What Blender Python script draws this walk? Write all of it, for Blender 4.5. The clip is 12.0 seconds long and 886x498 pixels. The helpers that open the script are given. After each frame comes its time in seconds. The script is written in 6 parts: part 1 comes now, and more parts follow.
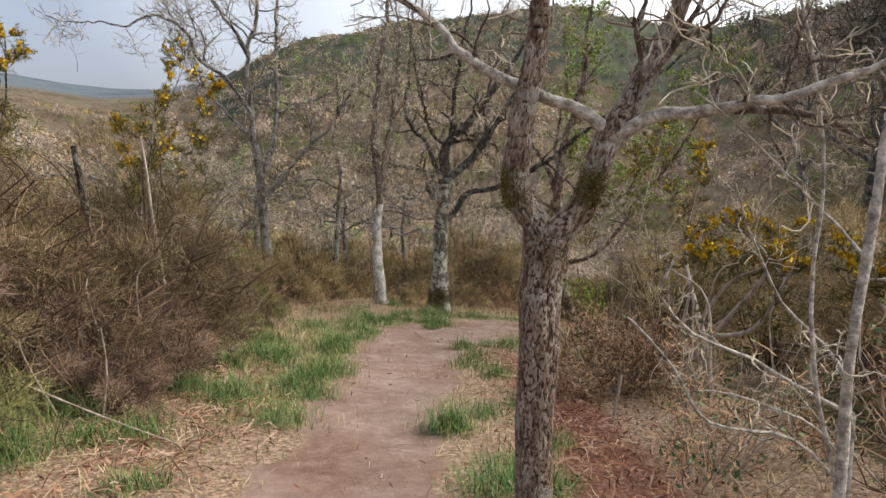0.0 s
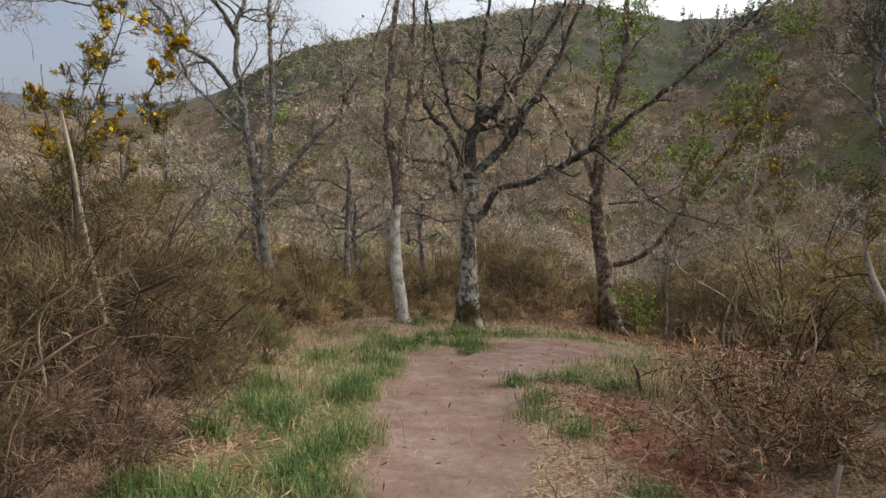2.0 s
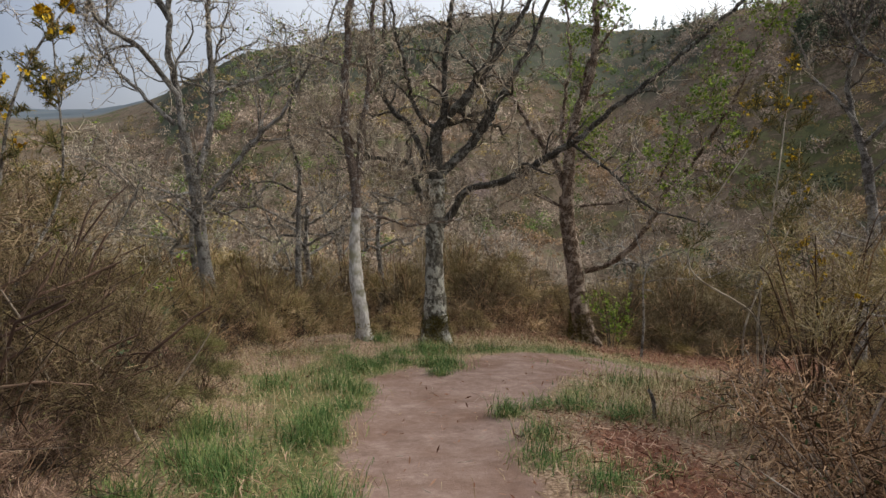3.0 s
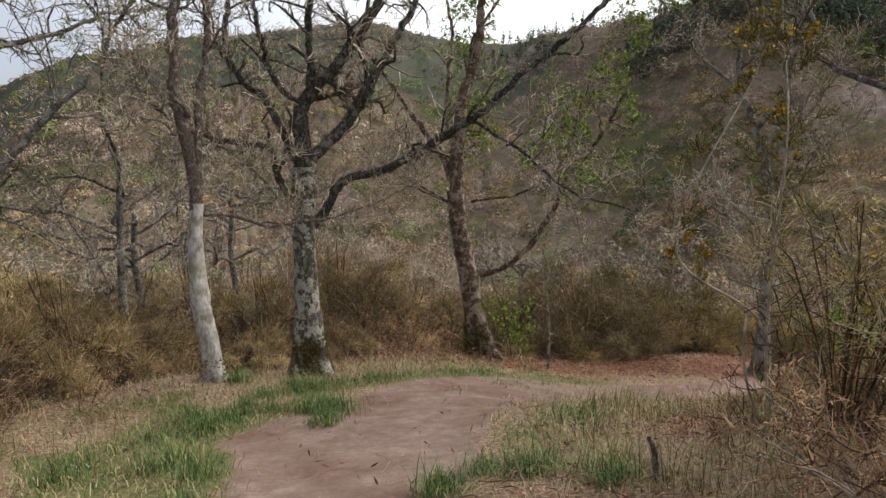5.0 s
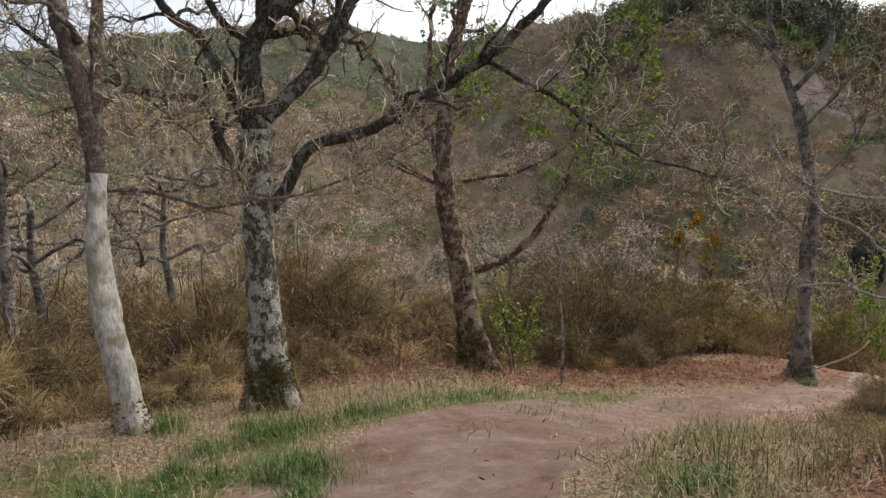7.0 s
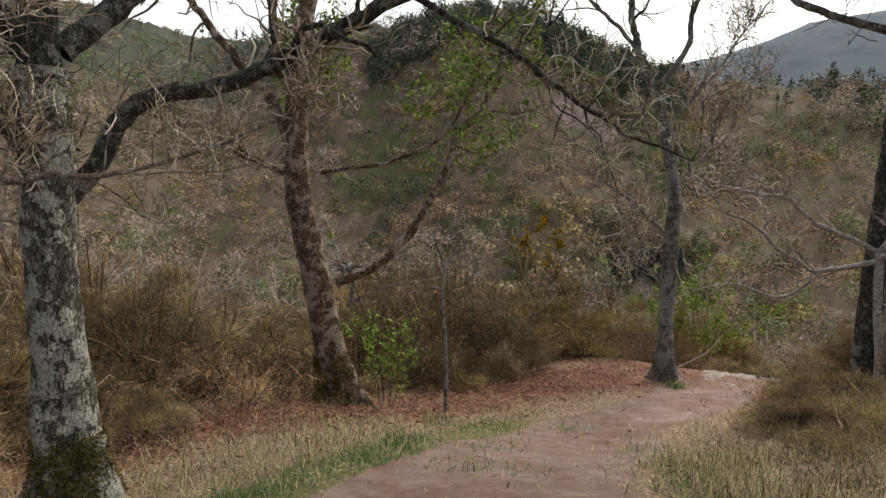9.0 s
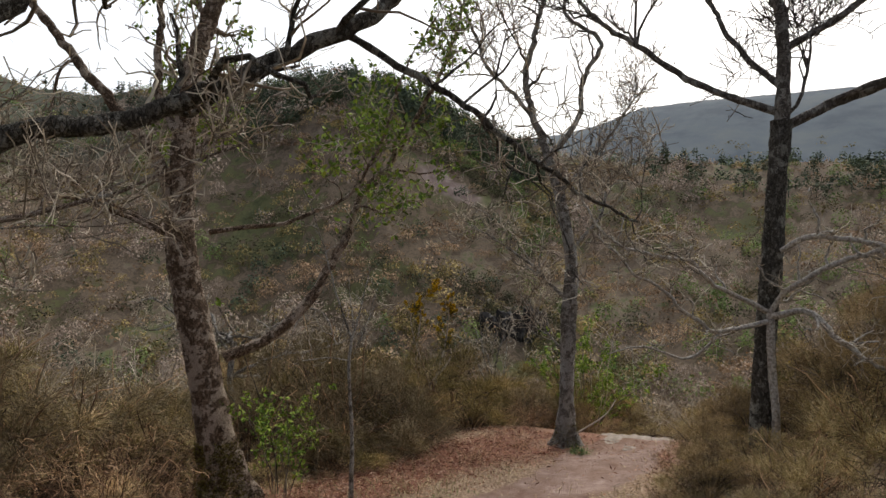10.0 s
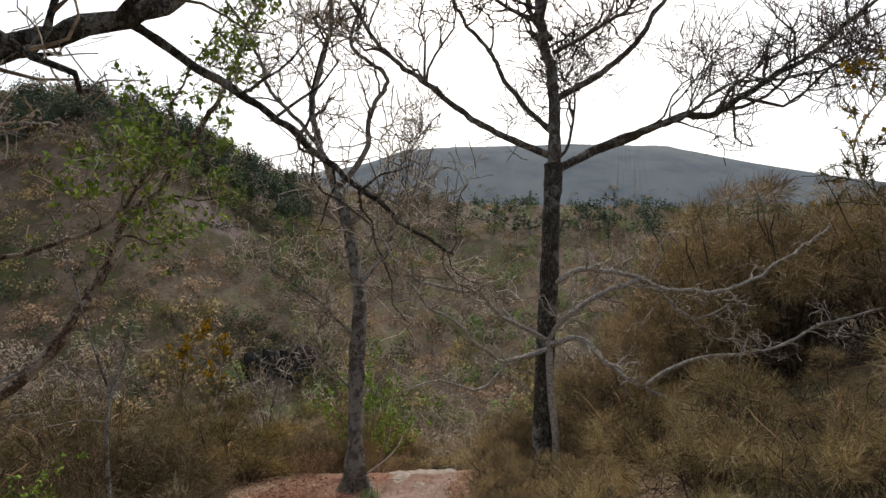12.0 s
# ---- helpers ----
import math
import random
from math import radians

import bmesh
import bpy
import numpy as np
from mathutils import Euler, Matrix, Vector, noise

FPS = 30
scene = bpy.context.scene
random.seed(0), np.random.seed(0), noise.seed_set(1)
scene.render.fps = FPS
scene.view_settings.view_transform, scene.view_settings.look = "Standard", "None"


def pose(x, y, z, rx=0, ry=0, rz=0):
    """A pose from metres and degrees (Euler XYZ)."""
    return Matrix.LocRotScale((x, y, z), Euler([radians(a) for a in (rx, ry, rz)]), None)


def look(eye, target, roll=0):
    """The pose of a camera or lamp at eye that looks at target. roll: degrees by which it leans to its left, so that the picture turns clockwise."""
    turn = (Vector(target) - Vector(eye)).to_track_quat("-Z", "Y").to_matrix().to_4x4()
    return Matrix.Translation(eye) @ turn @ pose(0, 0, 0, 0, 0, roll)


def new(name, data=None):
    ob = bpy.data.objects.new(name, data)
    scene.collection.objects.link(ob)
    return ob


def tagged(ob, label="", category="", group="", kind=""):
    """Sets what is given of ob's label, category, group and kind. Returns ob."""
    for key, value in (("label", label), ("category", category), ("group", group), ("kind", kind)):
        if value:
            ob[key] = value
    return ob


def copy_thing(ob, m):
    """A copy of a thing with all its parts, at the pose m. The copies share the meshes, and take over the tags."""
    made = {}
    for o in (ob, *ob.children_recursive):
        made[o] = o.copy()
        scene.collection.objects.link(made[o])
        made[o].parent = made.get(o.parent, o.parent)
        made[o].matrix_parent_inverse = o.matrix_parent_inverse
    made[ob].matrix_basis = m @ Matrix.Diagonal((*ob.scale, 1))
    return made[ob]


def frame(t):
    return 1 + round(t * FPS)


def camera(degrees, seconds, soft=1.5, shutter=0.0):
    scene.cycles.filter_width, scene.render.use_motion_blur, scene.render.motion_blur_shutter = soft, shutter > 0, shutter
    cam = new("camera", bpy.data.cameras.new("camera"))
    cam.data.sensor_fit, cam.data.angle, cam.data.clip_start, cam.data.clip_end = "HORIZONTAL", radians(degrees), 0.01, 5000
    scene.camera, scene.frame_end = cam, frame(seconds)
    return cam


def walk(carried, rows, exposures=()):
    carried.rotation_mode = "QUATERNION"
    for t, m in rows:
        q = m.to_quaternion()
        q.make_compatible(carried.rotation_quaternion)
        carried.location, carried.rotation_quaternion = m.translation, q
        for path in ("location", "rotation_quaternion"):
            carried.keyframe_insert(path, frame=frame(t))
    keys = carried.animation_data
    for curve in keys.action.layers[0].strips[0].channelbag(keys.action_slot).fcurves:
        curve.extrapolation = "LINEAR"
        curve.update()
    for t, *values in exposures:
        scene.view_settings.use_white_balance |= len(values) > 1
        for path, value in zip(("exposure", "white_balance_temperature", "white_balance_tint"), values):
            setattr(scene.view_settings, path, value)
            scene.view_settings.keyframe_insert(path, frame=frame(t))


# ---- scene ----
cam = camera(70.3, 12.0)
METRES, EYE, TILT, LEAN, TURN = 11.3, 1.5, -9.0, -2.2, 0.0
ROWS = [
    (0.0, 0.0, 0.0, 0.0, -0.0, 0.0, -0.0),
    (0.5, -0.0054, 0.0405, 0.0019, 0.62, 0.09, 2.14),
    (1.0, -0.0158, 0.0876, 0.0027, 1.64, 0.1, 2.25),
    (1.5, -0.025, 0.1365, 0.0062, 1.33, -0.49, 2.16),
    (2.0, -0.0371, 0.1901, 0.0062, 0.72, 0.36, 1.96),
    (2.5, -0.0496, 0.2435, 0.0077, -1.59, 0.82, 2.28),
    (3.0, -0.0636, 0.2938, 0.0075, -4.01, 0.83, 2.78),
    (3.5, -0.0732, 0.3412, 0.0077, -8.71, 1.28, 3.51),
    (5.5, -0.0599, 0.5399, 0.0011, -17.2, 0.7, 5.84),
    (6.0, -0.0552, 0.5915, 0.0009, -17.76, 0.6, 6.0),
    (6.5, -0.0548, 0.6415, -0.0006, -18.7, 0.62, 6.49),
    (8.5, -0.0593, 0.8336, 0.0041, -33.57, -1.51, 7.73),
    (9.0, -0.0665, 0.8761, 0.0077, -39.87, -1.36, 7.78),
    (9.5, -0.0651, 0.9153, 0.0116, -45.7, 1.6, 7.59),
    (10.0, -0.0647, 0.9418, 0.0145, -52.01, 2.8, 8.26),
    (10.5, -0.059, 0.9614, 0.0175, -58.84, 2.94, 8.64),
    (11.0, -0.0491, 0.976, 0.0159, -64.99, 3.37, 8.99),
    (11.5, -0.0473, 0.9832, 0.0179, -69.34, 2.92, 9.43),
    (12.0, -0.0473, 0.9837, 0.0187, -73.2, 2.76, 9.41),
]
walk(cam, [(t, pose(0, 0, EYE, TILT, LEAN, TURN) @ pose(METRES * x, METRES * y, METRES * z, 90 + pitch, roll, yaw)) for t, x, y, z, yaw, pitch, roll in ROWS],
     exposures=[(0, 0.63), (1.0, 0.64), (2.5, 0.2), (3.5, 0.23), (5.5, 0.43), (8.5, 0.45), (9.5, 0.18), (10.5, 0.11), (12, 0.14)])

# ---------------------------------------------------------------- sky and sun
world = bpy.data.worlds.new("overcast")
scene.world = world
world.use_nodes = True
wn, wl = world.node_tree.nodes, world.node_tree.links
wn.clear()
w_out = wn.new("ShaderNodeOutputWorld")
w_add = wn.new("ShaderNodeAddShader")
w_sky = wn.new("ShaderNodeTexSky")
w_sky.sky_type, w_sky.sun_disc = "NISHITA", False
w_sky.sun_elevation, w_sky.sun_rotation = radians(42), radians(80)
w_sky.air_density, w_sky.dust_density = 1.0, 4.0
w_bg = wn.new("ShaderNodeBackground")
w_bg.inputs["Strength"].default_value = 0.05
w_cloud = wn.new("ShaderNodeBackground")
w_cloud.inputs["Strength"].default_value = 0.7
w_co = wn.new("ShaderNodeTexCoord")
# thin bright cloud towards the hidden sun, thicker lilac-grey cloud away from it
w_dot = wn.new("ShaderNodeVectorMath")
w_dot.operation = "DOT_PRODUCT"
w_dot.inputs[1].default_value = (0.86, 0.25, 0.45)
w_noise = wn.new("ShaderNodeTexNoise")
w_noise.inputs["Scale"].default_value, w_noise.inputs["Detail"].default_value = 2.2, 5
w_sum = wn.new("ShaderNodeMath")
w_sum.operation = "MULTIPLY_ADD"
w_sum.inputs[1].default_value = 0.5
w_fac = wn.new("ShaderNodeMapRange")
w_fac.inputs["From Min"].default_value, w_fac.inputs["From Max"].default_value = -0.55, 1.15
w_ramp = wn.new("ShaderNodeValToRGB")
w_ramp.color_ramp.elements[0].position, w_ramp.color_ramp.elements[0].color = 0.4, (0.29, 0.31, 0.39, 1)
w_ramp.color_ramp.elements[1].position, w_ramp.color_ramp.elements[1].color = 0.85, (1.25, 1.25, 1.25, 1)
wl.new(w_co.outputs["Generated"], w_dot.inputs[0])
wl.new(w_co.outputs["Generated"], w_noise.inputs["Vector"])
wl.new(w_noise.outputs["Fac"], w_sum.inputs[0])
wl.new(w_dot.outputs["Value"], w_sum.inputs[2])
wl.new(w_sum.outputs[0], w_fac.inputs["Value"])
wl.new(w_fac.outputs["Result"], w_ramp.inputs["Fac"])
wl.new(w_ramp.outputs["Color"], w_cloud.inputs["Color"])
wl.new(w_sky.outputs["Color"], w_bg.inputs["Color"])
wl.new(w_bg.outputs["Background"], w_add.inputs[0])
wl.new(w_cloud.outputs["Background"], w_add.inputs[1])
wl.new(w_add.outputs["Shader"], w_out.inputs["Surface"])

sun = new("sun", bpy.data.lights.new("sun", "SUN"))
sun.data.energy, sun.data.angle, sun.data.color = 1.5, radians(30), (1.0, 0.95, 0.87)
sun.matrix_world = look((40, 7, 36), (0, 0, 0))


# ---------------------------------------------------------------- materials
def material(name, stops, scale=4.0, detail=6.0, rough=0.9, bump=0.3, bump_scale=None, stretch=(1, 1, 1), island=0.0, tint=None, object_random=0.0, spec=0.2, bushes=0.0, tone=0.0):
    """Colour stops over a noise, a second coarser noise for stains, random change from piece to piece, and relief."""
    m = bpy.data.materials.new(name)
    m.use_nodes = True
    n, l = m.node_tree.nodes, m.node_tree.links
    bsdf = n["Principled BSDF"]
    co = n.new("ShaderNodeTexCoord")
    mp = n.new("ShaderNodeMapping")
    mp.inputs["Scale"].default_value = stretch
    l.new(co.outputs["Object"], mp.inputs["Vector"])
    no = n.new("ShaderNodeTexNoise")
    no.inputs["Scale"].default_value, no.inputs["Detail"].default_value, no.inputs["Roughness"].default_value = scale, detail, 0.65
    l.new(mp.outputs["Vector"], no.inputs["Vector"])
    fac = no.outputs["Fac"]
    if island or object_random:
        src = n.new("ShaderNodeNewGeometry").outputs["Random Per Island"] if island else n.new("ShaderNodeObjectInfo").outputs["Random"]
        mix = n.new("ShaderNodeMath")
        mix.operation = "MULTIPLY_ADD"
        mix.inputs[1].default_value = island or object_random
        sub = n.new("ShaderNodeMath")
        sub.operation = "SUBTRACT"
        sub.inputs[1].default_value = (island or object_random) / 2
        l.new(src, mix.inputs[0])
        l.new(fac, mix.inputs[2])
        l.new(mix.outputs[0], sub.inputs[0])
        fac = sub.outputs[0]
    if tone:
        # each crown has its own tone
        at = n.new("ShaderNodeAttribute")
        at.attribute_name = "tone"
        own = n.new("ShaderNodeMapRange")
        own.inputs["To Min"].default_value, own.inputs["To Max"].default_value = -tone / 2, tone / 2
        l.new(at.outputs["Fac"], own.inputs["Value"])
        both = n.new("ShaderNodeMath")
        l.new(own.outputs["Result"], both.inputs[0])
        l.new(fac, both.inputs[1])
        fac = both.outputs[0]
    ramp = n.new("ShaderNodeValToRGB")
    e = ramp.color_ramp.elements
    while len(e) < len(stops):
        e.new(0.5)
    for k, (p, c) in zip(e, stops):
        k.position, k.color = p, (*c, 1)
    l.new(fac, ramp.inputs["Fac"])
    colour = ramp.outputs["Color"]
    if tint:
        big = n.new("ShaderNodeTexNoise")
        big.inputs["Scale"].default_value, big.inputs["Detail"].default_value = tint[0], 4
        l.new(co.outputs["Object"], big.inputs["Vector"])
        edge = n.new("ShaderNodeMapRange")
        edge.inputs["From Min"].default_value, edge.inputs["From Max"].default_value = tint[1] - 0.05, tint[1] + 0.07
        l.new(big.outputs["Fac"], edge.inputs["Value"])
        mx = n.new("ShaderNodeMix")
        mx.data_type = "RGBA"
        l.new(edge.outputs["Result"], mx.inputs["Factor"])
        l.new(colour, mx.inputs[6])
        mx.inputs[7].default_value = (*tint[2], 1)
        colour = mx.outputs[2]
    if bushes:
        # each bush has its own tone
        own = n.new("ShaderNodeMapRange")
        own.inputs["To Min"].default_value, own.inputs["To Max"].default_value = 1 - bushes, 1 + bushes
        l.new(n.new("ShaderNodeObjectInfo").outputs["Random"], own.inputs["Value"])
        hue = n.new("ShaderNodeHueSaturation")
        l.new(own.outputs["Result"], hue.inputs["Value"])
        l.new(colour, hue.inputs["Color"])
        colour = hue.outputs["Color"]
    l.new(colour, bsdf.inputs["Base Color"])
    bsdf.inputs["Roughness"].default_value = rough
    bsdf.inputs["Specular IOR Level"].default_value = spec
    if bump:
        bn = n.new("ShaderNodeTexNoise")
        bn.inputs["Scale"].default_value, bn.inputs["Detail"].default_value = bump_scale or scale * 3, 6
        l.new(mp.outputs["Vector"], bn.inputs["Vector"])
        b = n.new("ShaderNodeBump")
        b.inputs["Strength"].default_value, b.inputs["Distance"].default_value = bump, 0.02
        l.new(bn.outputs["Fac"], b.inputs["Height"])
        l.new(b.outputs["Normal"], bsdf.inputs["Normal"])
    return m


def bark(name, crack, plates, patches, scale=40.0, stretch=0.4, patch=(7.0, 0.56), split=0.10, relief=1.0, modelled=False):
    """Plated bark: cracked plates of uneven tone, fine grain and sharp-edged patches of lichen and, on grey bark, of
    painted light. modelled: the plates are in the mesh.
    """
    m = bpy.data.materials.new(name)
    m.use_nodes = True
    n, l = m.node_tree.nodes, m.node_tree.links
    bsdf = n["Principled BSDF"]
    co = n.new("ShaderNodeTexCoord")
    mp = n.new("ShaderNodeMapping")
    mp.inputs["Scale"].default_value = (1, 1, stretch)
    l.new(co.outputs["Object"], mp.inputs["Vector"])

    def tex(scale, detail, rough, vector):
        k = n.new("ShaderNodeTexNoise")
        k.inputs["Scale"].default_value, k.inputs["Detail"].default_value, k.inputs["Roughness"].default_value = scale, detail, rough
        l.new(vector, k.inputs["Vector"])
        return k

    def math_node(op, a, b):
        k = n.new("ShaderNodeMath")
        k.operation = op
        for i, v in enumerate((a, b)):
            if isinstance(v, float):
                k.inputs[i].default_value = v
            else:
                l.new(v, k.inputs[i])
        return k.outputs[0]

    bend = n.new("ShaderNodeMix")
    bend.data_type = "VECTOR"
    bend.inputs["Factor"].default_value = 0.035
    l.new(mp.outputs["Vector"], bend.inputs[4])
    l.new(tex(scale * 0.7, 4, 0.6, mp.outputs["Vector"]).outputs["Color"], bend.inputs[5])
    edge = n.new("ShaderNodeTexVoronoi")
    edge.feature = "DISTANCE_TO_EDGE"
    cell = n.new("ShaderNodeTexVoronoi")
    for k in (edge, cell):
        k.inputs["Scale"].default_value = scale
        l.new(bend.outputs[1], k.inputs["Vector"])
    grain = tex(scale * 3.5, 8, 0.75, mp.outputs["Vector"]).outputs["Fac"]
    tone = math_node("ADD", math_node("MULTIPLY", cell.outputs["Color"], 0.30), math_node("MULTIPLY", grain, 0.75))
    ramp = n.new("ShaderNodeValToRGB")
    e = ramp.color_ramp.elements
    while len(e) < len(plates):
        e.new(0.5)
    for k, (p, c) in zip(e, plates):
        k.position, k.color = p, (*c, 1)
    l.new(tone, ramp.inputs["Fac"])
    colour = ramp.outputs["Color"]
    spread = tex(patch[0], 9, 0.72, co.outputs["Object"]).outputs["Fac"]
    cut = n.new("ShaderNodeMapRange")
    cut.inputs["From Min"].default_value, cut.inputs["From Max"].default_value = patch[1] - 0.012, patch[1] + 0.012
    l.new(spread, cut.inputs["Value"])
    lichen = n.new("ShaderNodeValToRGB")
    lichen.color_ramp.elements[0].position, lichen.color_ramp.elements[0].color = 0.38, (*patches[0], 1)
    lichen.color_ramp.elements[1].position, lichen.color_ramp.elements[1].color = 0.62, (*patches[1], 1)
    l.new(grain, lichen.inputs["Fac"])
    mx = n.new("ShaderNodeMix")
    mx.data_type = "RGBA"
    l.new(cut.outputs["Result"], mx.inputs["Factor"])
    l.new(colour, mx.inputs[6])
    l.new(lichen.outputs["Color"], mx.inputs[7])
    deep = n.new("ShaderNodeMapRange")
    deep.inputs["From Min"].default_value, deep.inputs["From Max"].default_value = 0.0, split
    l.new(edge.outputs["Distance"], deep.inputs["Value"])
    if modelled:
        plate = n.new("ShaderNodeAttribute")
        plate.attribute_name = "plate"
        l.new(plate.outputs["Fac"], deep.inputs["Value"])
        deep.inputs["From Max"].default_value = 0.75
    cr = n.new("ShaderNodeMix")
    cr.data_type = "RGBA"
    l.new(math_node("ADD", deep.outputs["Result"], math_node("MULTIPLY", cut.outputs["Result"], 0.35)), cr.inputs["Factor"])
    cr.inputs[6].default_value = (*crack, 1)
    l.new(mx.outputs[2], cr.inputs[7])
    l.new(cr.outputs[2], bsdf.inputs["Base Color"])
    bsdf.inputs["Roughness"].default_value, bsdf.inputs["Specular IOR Level"].default_value = 0.95, 0.15
    b = n.new("ShaderNodeBump")
    b.inputs["Strength"].default_value, b.inputs["Distance"].default_value = relief, 0.025
    l.new(math_node("ADD", math_node("MULTIPLY", deep.outputs["Result"], 0.7), math_node("MULTIPLY", grain, 0.6)), b.inputs["Height"])
    l.new(b.outputs["Normal"], bsdf.inputs["Normal"])
    return m


BARK_FORK = bark("scaly_oak_bark", (0.05, 0.033, 0.024), [(0.36, (0.138, 0.0912, 0.065)), (0.5, (0.288, 0.206, 0.152)), (0.62, (0.475, 0.381, 0.306)), (0.72, (0.65, 0.569, 0.481))], ((0.34, 0.295, 0.245), (0.60, 0.55, 0.48)), 60, 0.3, (9, 0.55), 0.13, 1.0, True)
BARK_FORK_LIMB = bark("flaking_limb_bark", (0.07, 0.05, 0.038), [(0.36, (0.09, 0.062, 0.047)), (0.5, (0.20, 0.145, 0.11)), (0.62, (0.33, 0.265, 0.215)), (0.72, (0.48, 0.42, 0.36))], ((0.32, 0.295, 0.25), (0.56, 0.53, 0.475)), 95, 0.6, (10, 0.55), 0.10, 0.8)
BARK_LICHEN = bark("lichened_oak_bark", (0.035, 0.031, 0.024), [(0.34, (0.05, 0.043, 0.032)), (0.5, (0.15, 0.135, 0.105)), (0.66, (0.37, 0.345, 0.285))], ((0.44, 0.43, 0.35), (0.76, 0.74, 0.64)), 34, 0.45, (5.0, 0.515), 0.09)
BARK_RED = bark("flaking_brown_bark", (0.036, 0.025, 0.017), [(0.34, (0.055, 0.037, 0.025)), (0.5, (0.16, 0.108, 0.071)), (0.66, (0.36, 0.26, 0.185))], ((0.36, 0.275, 0.205), (0.66, 0.55, 0.44)), 40, 0.9, (6.0, 0.52), 0.10)
BARK_PALE = material("pale_grey_bark", [(0.36, (0.184, 0.162, 0.136)), (0.48, (0.356, 0.324, 0.277)), (0.6, (0.562, 0.522, 0.454))], 30, 6, bump=0.6)
BARK_WHITE = material("white_birch_bark", [(0.33, (0.20, 0.175, 0.14)), (0.43, (0.42, 0.385, 0.335)), (0.50, (0.58, 0.545, 0.49)), (0.6, (0.68, 0.65, 0.60))], 16, 9, bump=0.6, stretch=(1, 1, 0.45), tint=(4, 0.57, (0.29, 0.27, 0.18)))
BARK_DARK = bark("dark_oak_bark", (0.028, 0.024, 0.019), [(0.36, (0.035, 0.03, 0.024)), (0.5, (0.085, 0.075, 0.06)), (0.68, (0.23, 0.21, 0.175))], ((0.19, 0.18, 0.15), (0.40, 0.385, 0.33)), 42, 0.5, (5.5, 0.56), 0.10)
BARK_OAK_LIMB = bark("grey_brown_limb_bark", (0.05, 0.042, 0.034), [(0.36, (0.065, 0.054, 0.044)), (0.5, (0.15, 0.13, 0.108)), (0.68, (0.31, 0.275, 0.235))], ((0.26, 0.24, 0.205), (0.48, 0.455, 0.4)), 42, 0.5, (5.5, 0.54), 0.10)
# pale patches over half the bark, painting sunlit spots as well as lichen
BARK_GREY = bark("grey_bark", (0.07, 0.06, 0.05), [(0.36, (0.085, 0.073, 0.06)), (0.5, (0.19, 0.168, 0.14)), (0.68, (0.37, 0.34, 0.295))], ((0.30, 0.28, 0.245), (0.53, 0.505, 0.455)), 44, 0.6, (4.5, 0.5), 0.09)
TWIG_GREY = material("grey_twigs", [(0.35, (0.18, 0.143, 0.109)), (0.5, (0.36, 0.302, 0.226)), (0.65, (0.648, 0.562, 0.422))], 6, 4, bump=0, island=0.5)
TWIG_DARK = material("dark_twigs", [(0.35, (0.042, 0.0341, 0.0281)), (0.5, (0.102, 0.0832, 0.0676)), (0.65, (0.228, 0.193, 0.156))], 6, 4, bump=0, island=0.5)
TWIG_PALE = material("pale_dead_wood", [(0.35, (0.22, 0.17, 0.13)), (0.5, (0.40, 0.33, 0.26)), (0.65, (0.56, 0.49, 0.40))], 12, 5, bump=0.4, stretch=(1, 1, 0.4))
TWIG_BROWN = material("brown_heath_twigs", [(0.32, (0.102, 0.0598, 0.0349)), (0.5, (0.294, 0.181, 0.105)), (0.66, (0.612, 0.406, 0.228))], 5, 4, bump=0, island=0.6, bushes=0.38)
TWIG_RED = material("reddish_dead_twigs", [(0.32, (0.0794, 0.0456, 0.0285)), (0.5, (0.226, 0.137, 0.0843)), (0.66, (0.437, 0.299, 0.178))], 5, 4, bump=0, island=0.6)
HAY = material("olive_and_straw_tussock_grass", [(0.32, (0.106, 0.1, 0.0375)), (0.46, (0.237, 0.206, 0.0875)), (0.56, (0.375, 0.306, 0.156)), (0.7, (0.575, 0.475, 0.288))], 1.1, 5, bump=0, island=0.4)
HEATH_TWIG = material("dark_heather_twigs", [(0.32, (0.0818, 0.0513, 0.0383)), (0.5, (0.208, 0.131, 0.0933)), (0.68, (0.475, 0.335, 0.233))], 2.5, 5, bump=0, island=0.4, bushes=0.38, tone=0.22)
HEATH_LEAF = material("dark_heath_shoots", [(0.3, (0.0944, 0.0891, 0.0396)), (0.5, (0.198, 0.199, 0.0693)), (0.7, (0.377, 0.339, 0.14))], 2.2, 5, bump=0, island=0.3, bushes=0.38, tone=0.22)
BROOM = material("olive_broom_sprays", [(0.3, (0.115, 0.09, 0.036)), (0.46, (0.27, 0.215, 0.075)), (0.58, (0.41, 0.305, 0.118)), (0.7, (0.58, 0.42, 0.19))], 1.7, 5, bump=0, island=0.25, bushes=0.38, tone=0.22)
HEATH_BROOM = material("brown_and_olive_broom", [(0.3, (0.112, 0.0825, 0.045)), (0.44, (0.3, 0.222, 0.112)), (0.52, (0.277, 0.247, 0.09)), (0.6, (0.495, 0.36, 0.188)), (0.7, (0.69, 0.525, 0.3))], 1.3, 5, bump=0, island=0.3, bushes=0.3, tone=0.22)
HEATH_DARK = material("dark_brown_and_olive_heath", [(0.3, (0.0678, 0.0465, 0.029)), (0.43, (0.165, 0.112, 0.0639)), (0.5, (0.136, 0.121, 0.0465)), (0.58, (0.242, 0.174, 0.095)), (0.7, (0.407, 0.3, 0.174))], 1.6, 5, bump=0, island=0.35, bushes=0.3, tone=0.22)
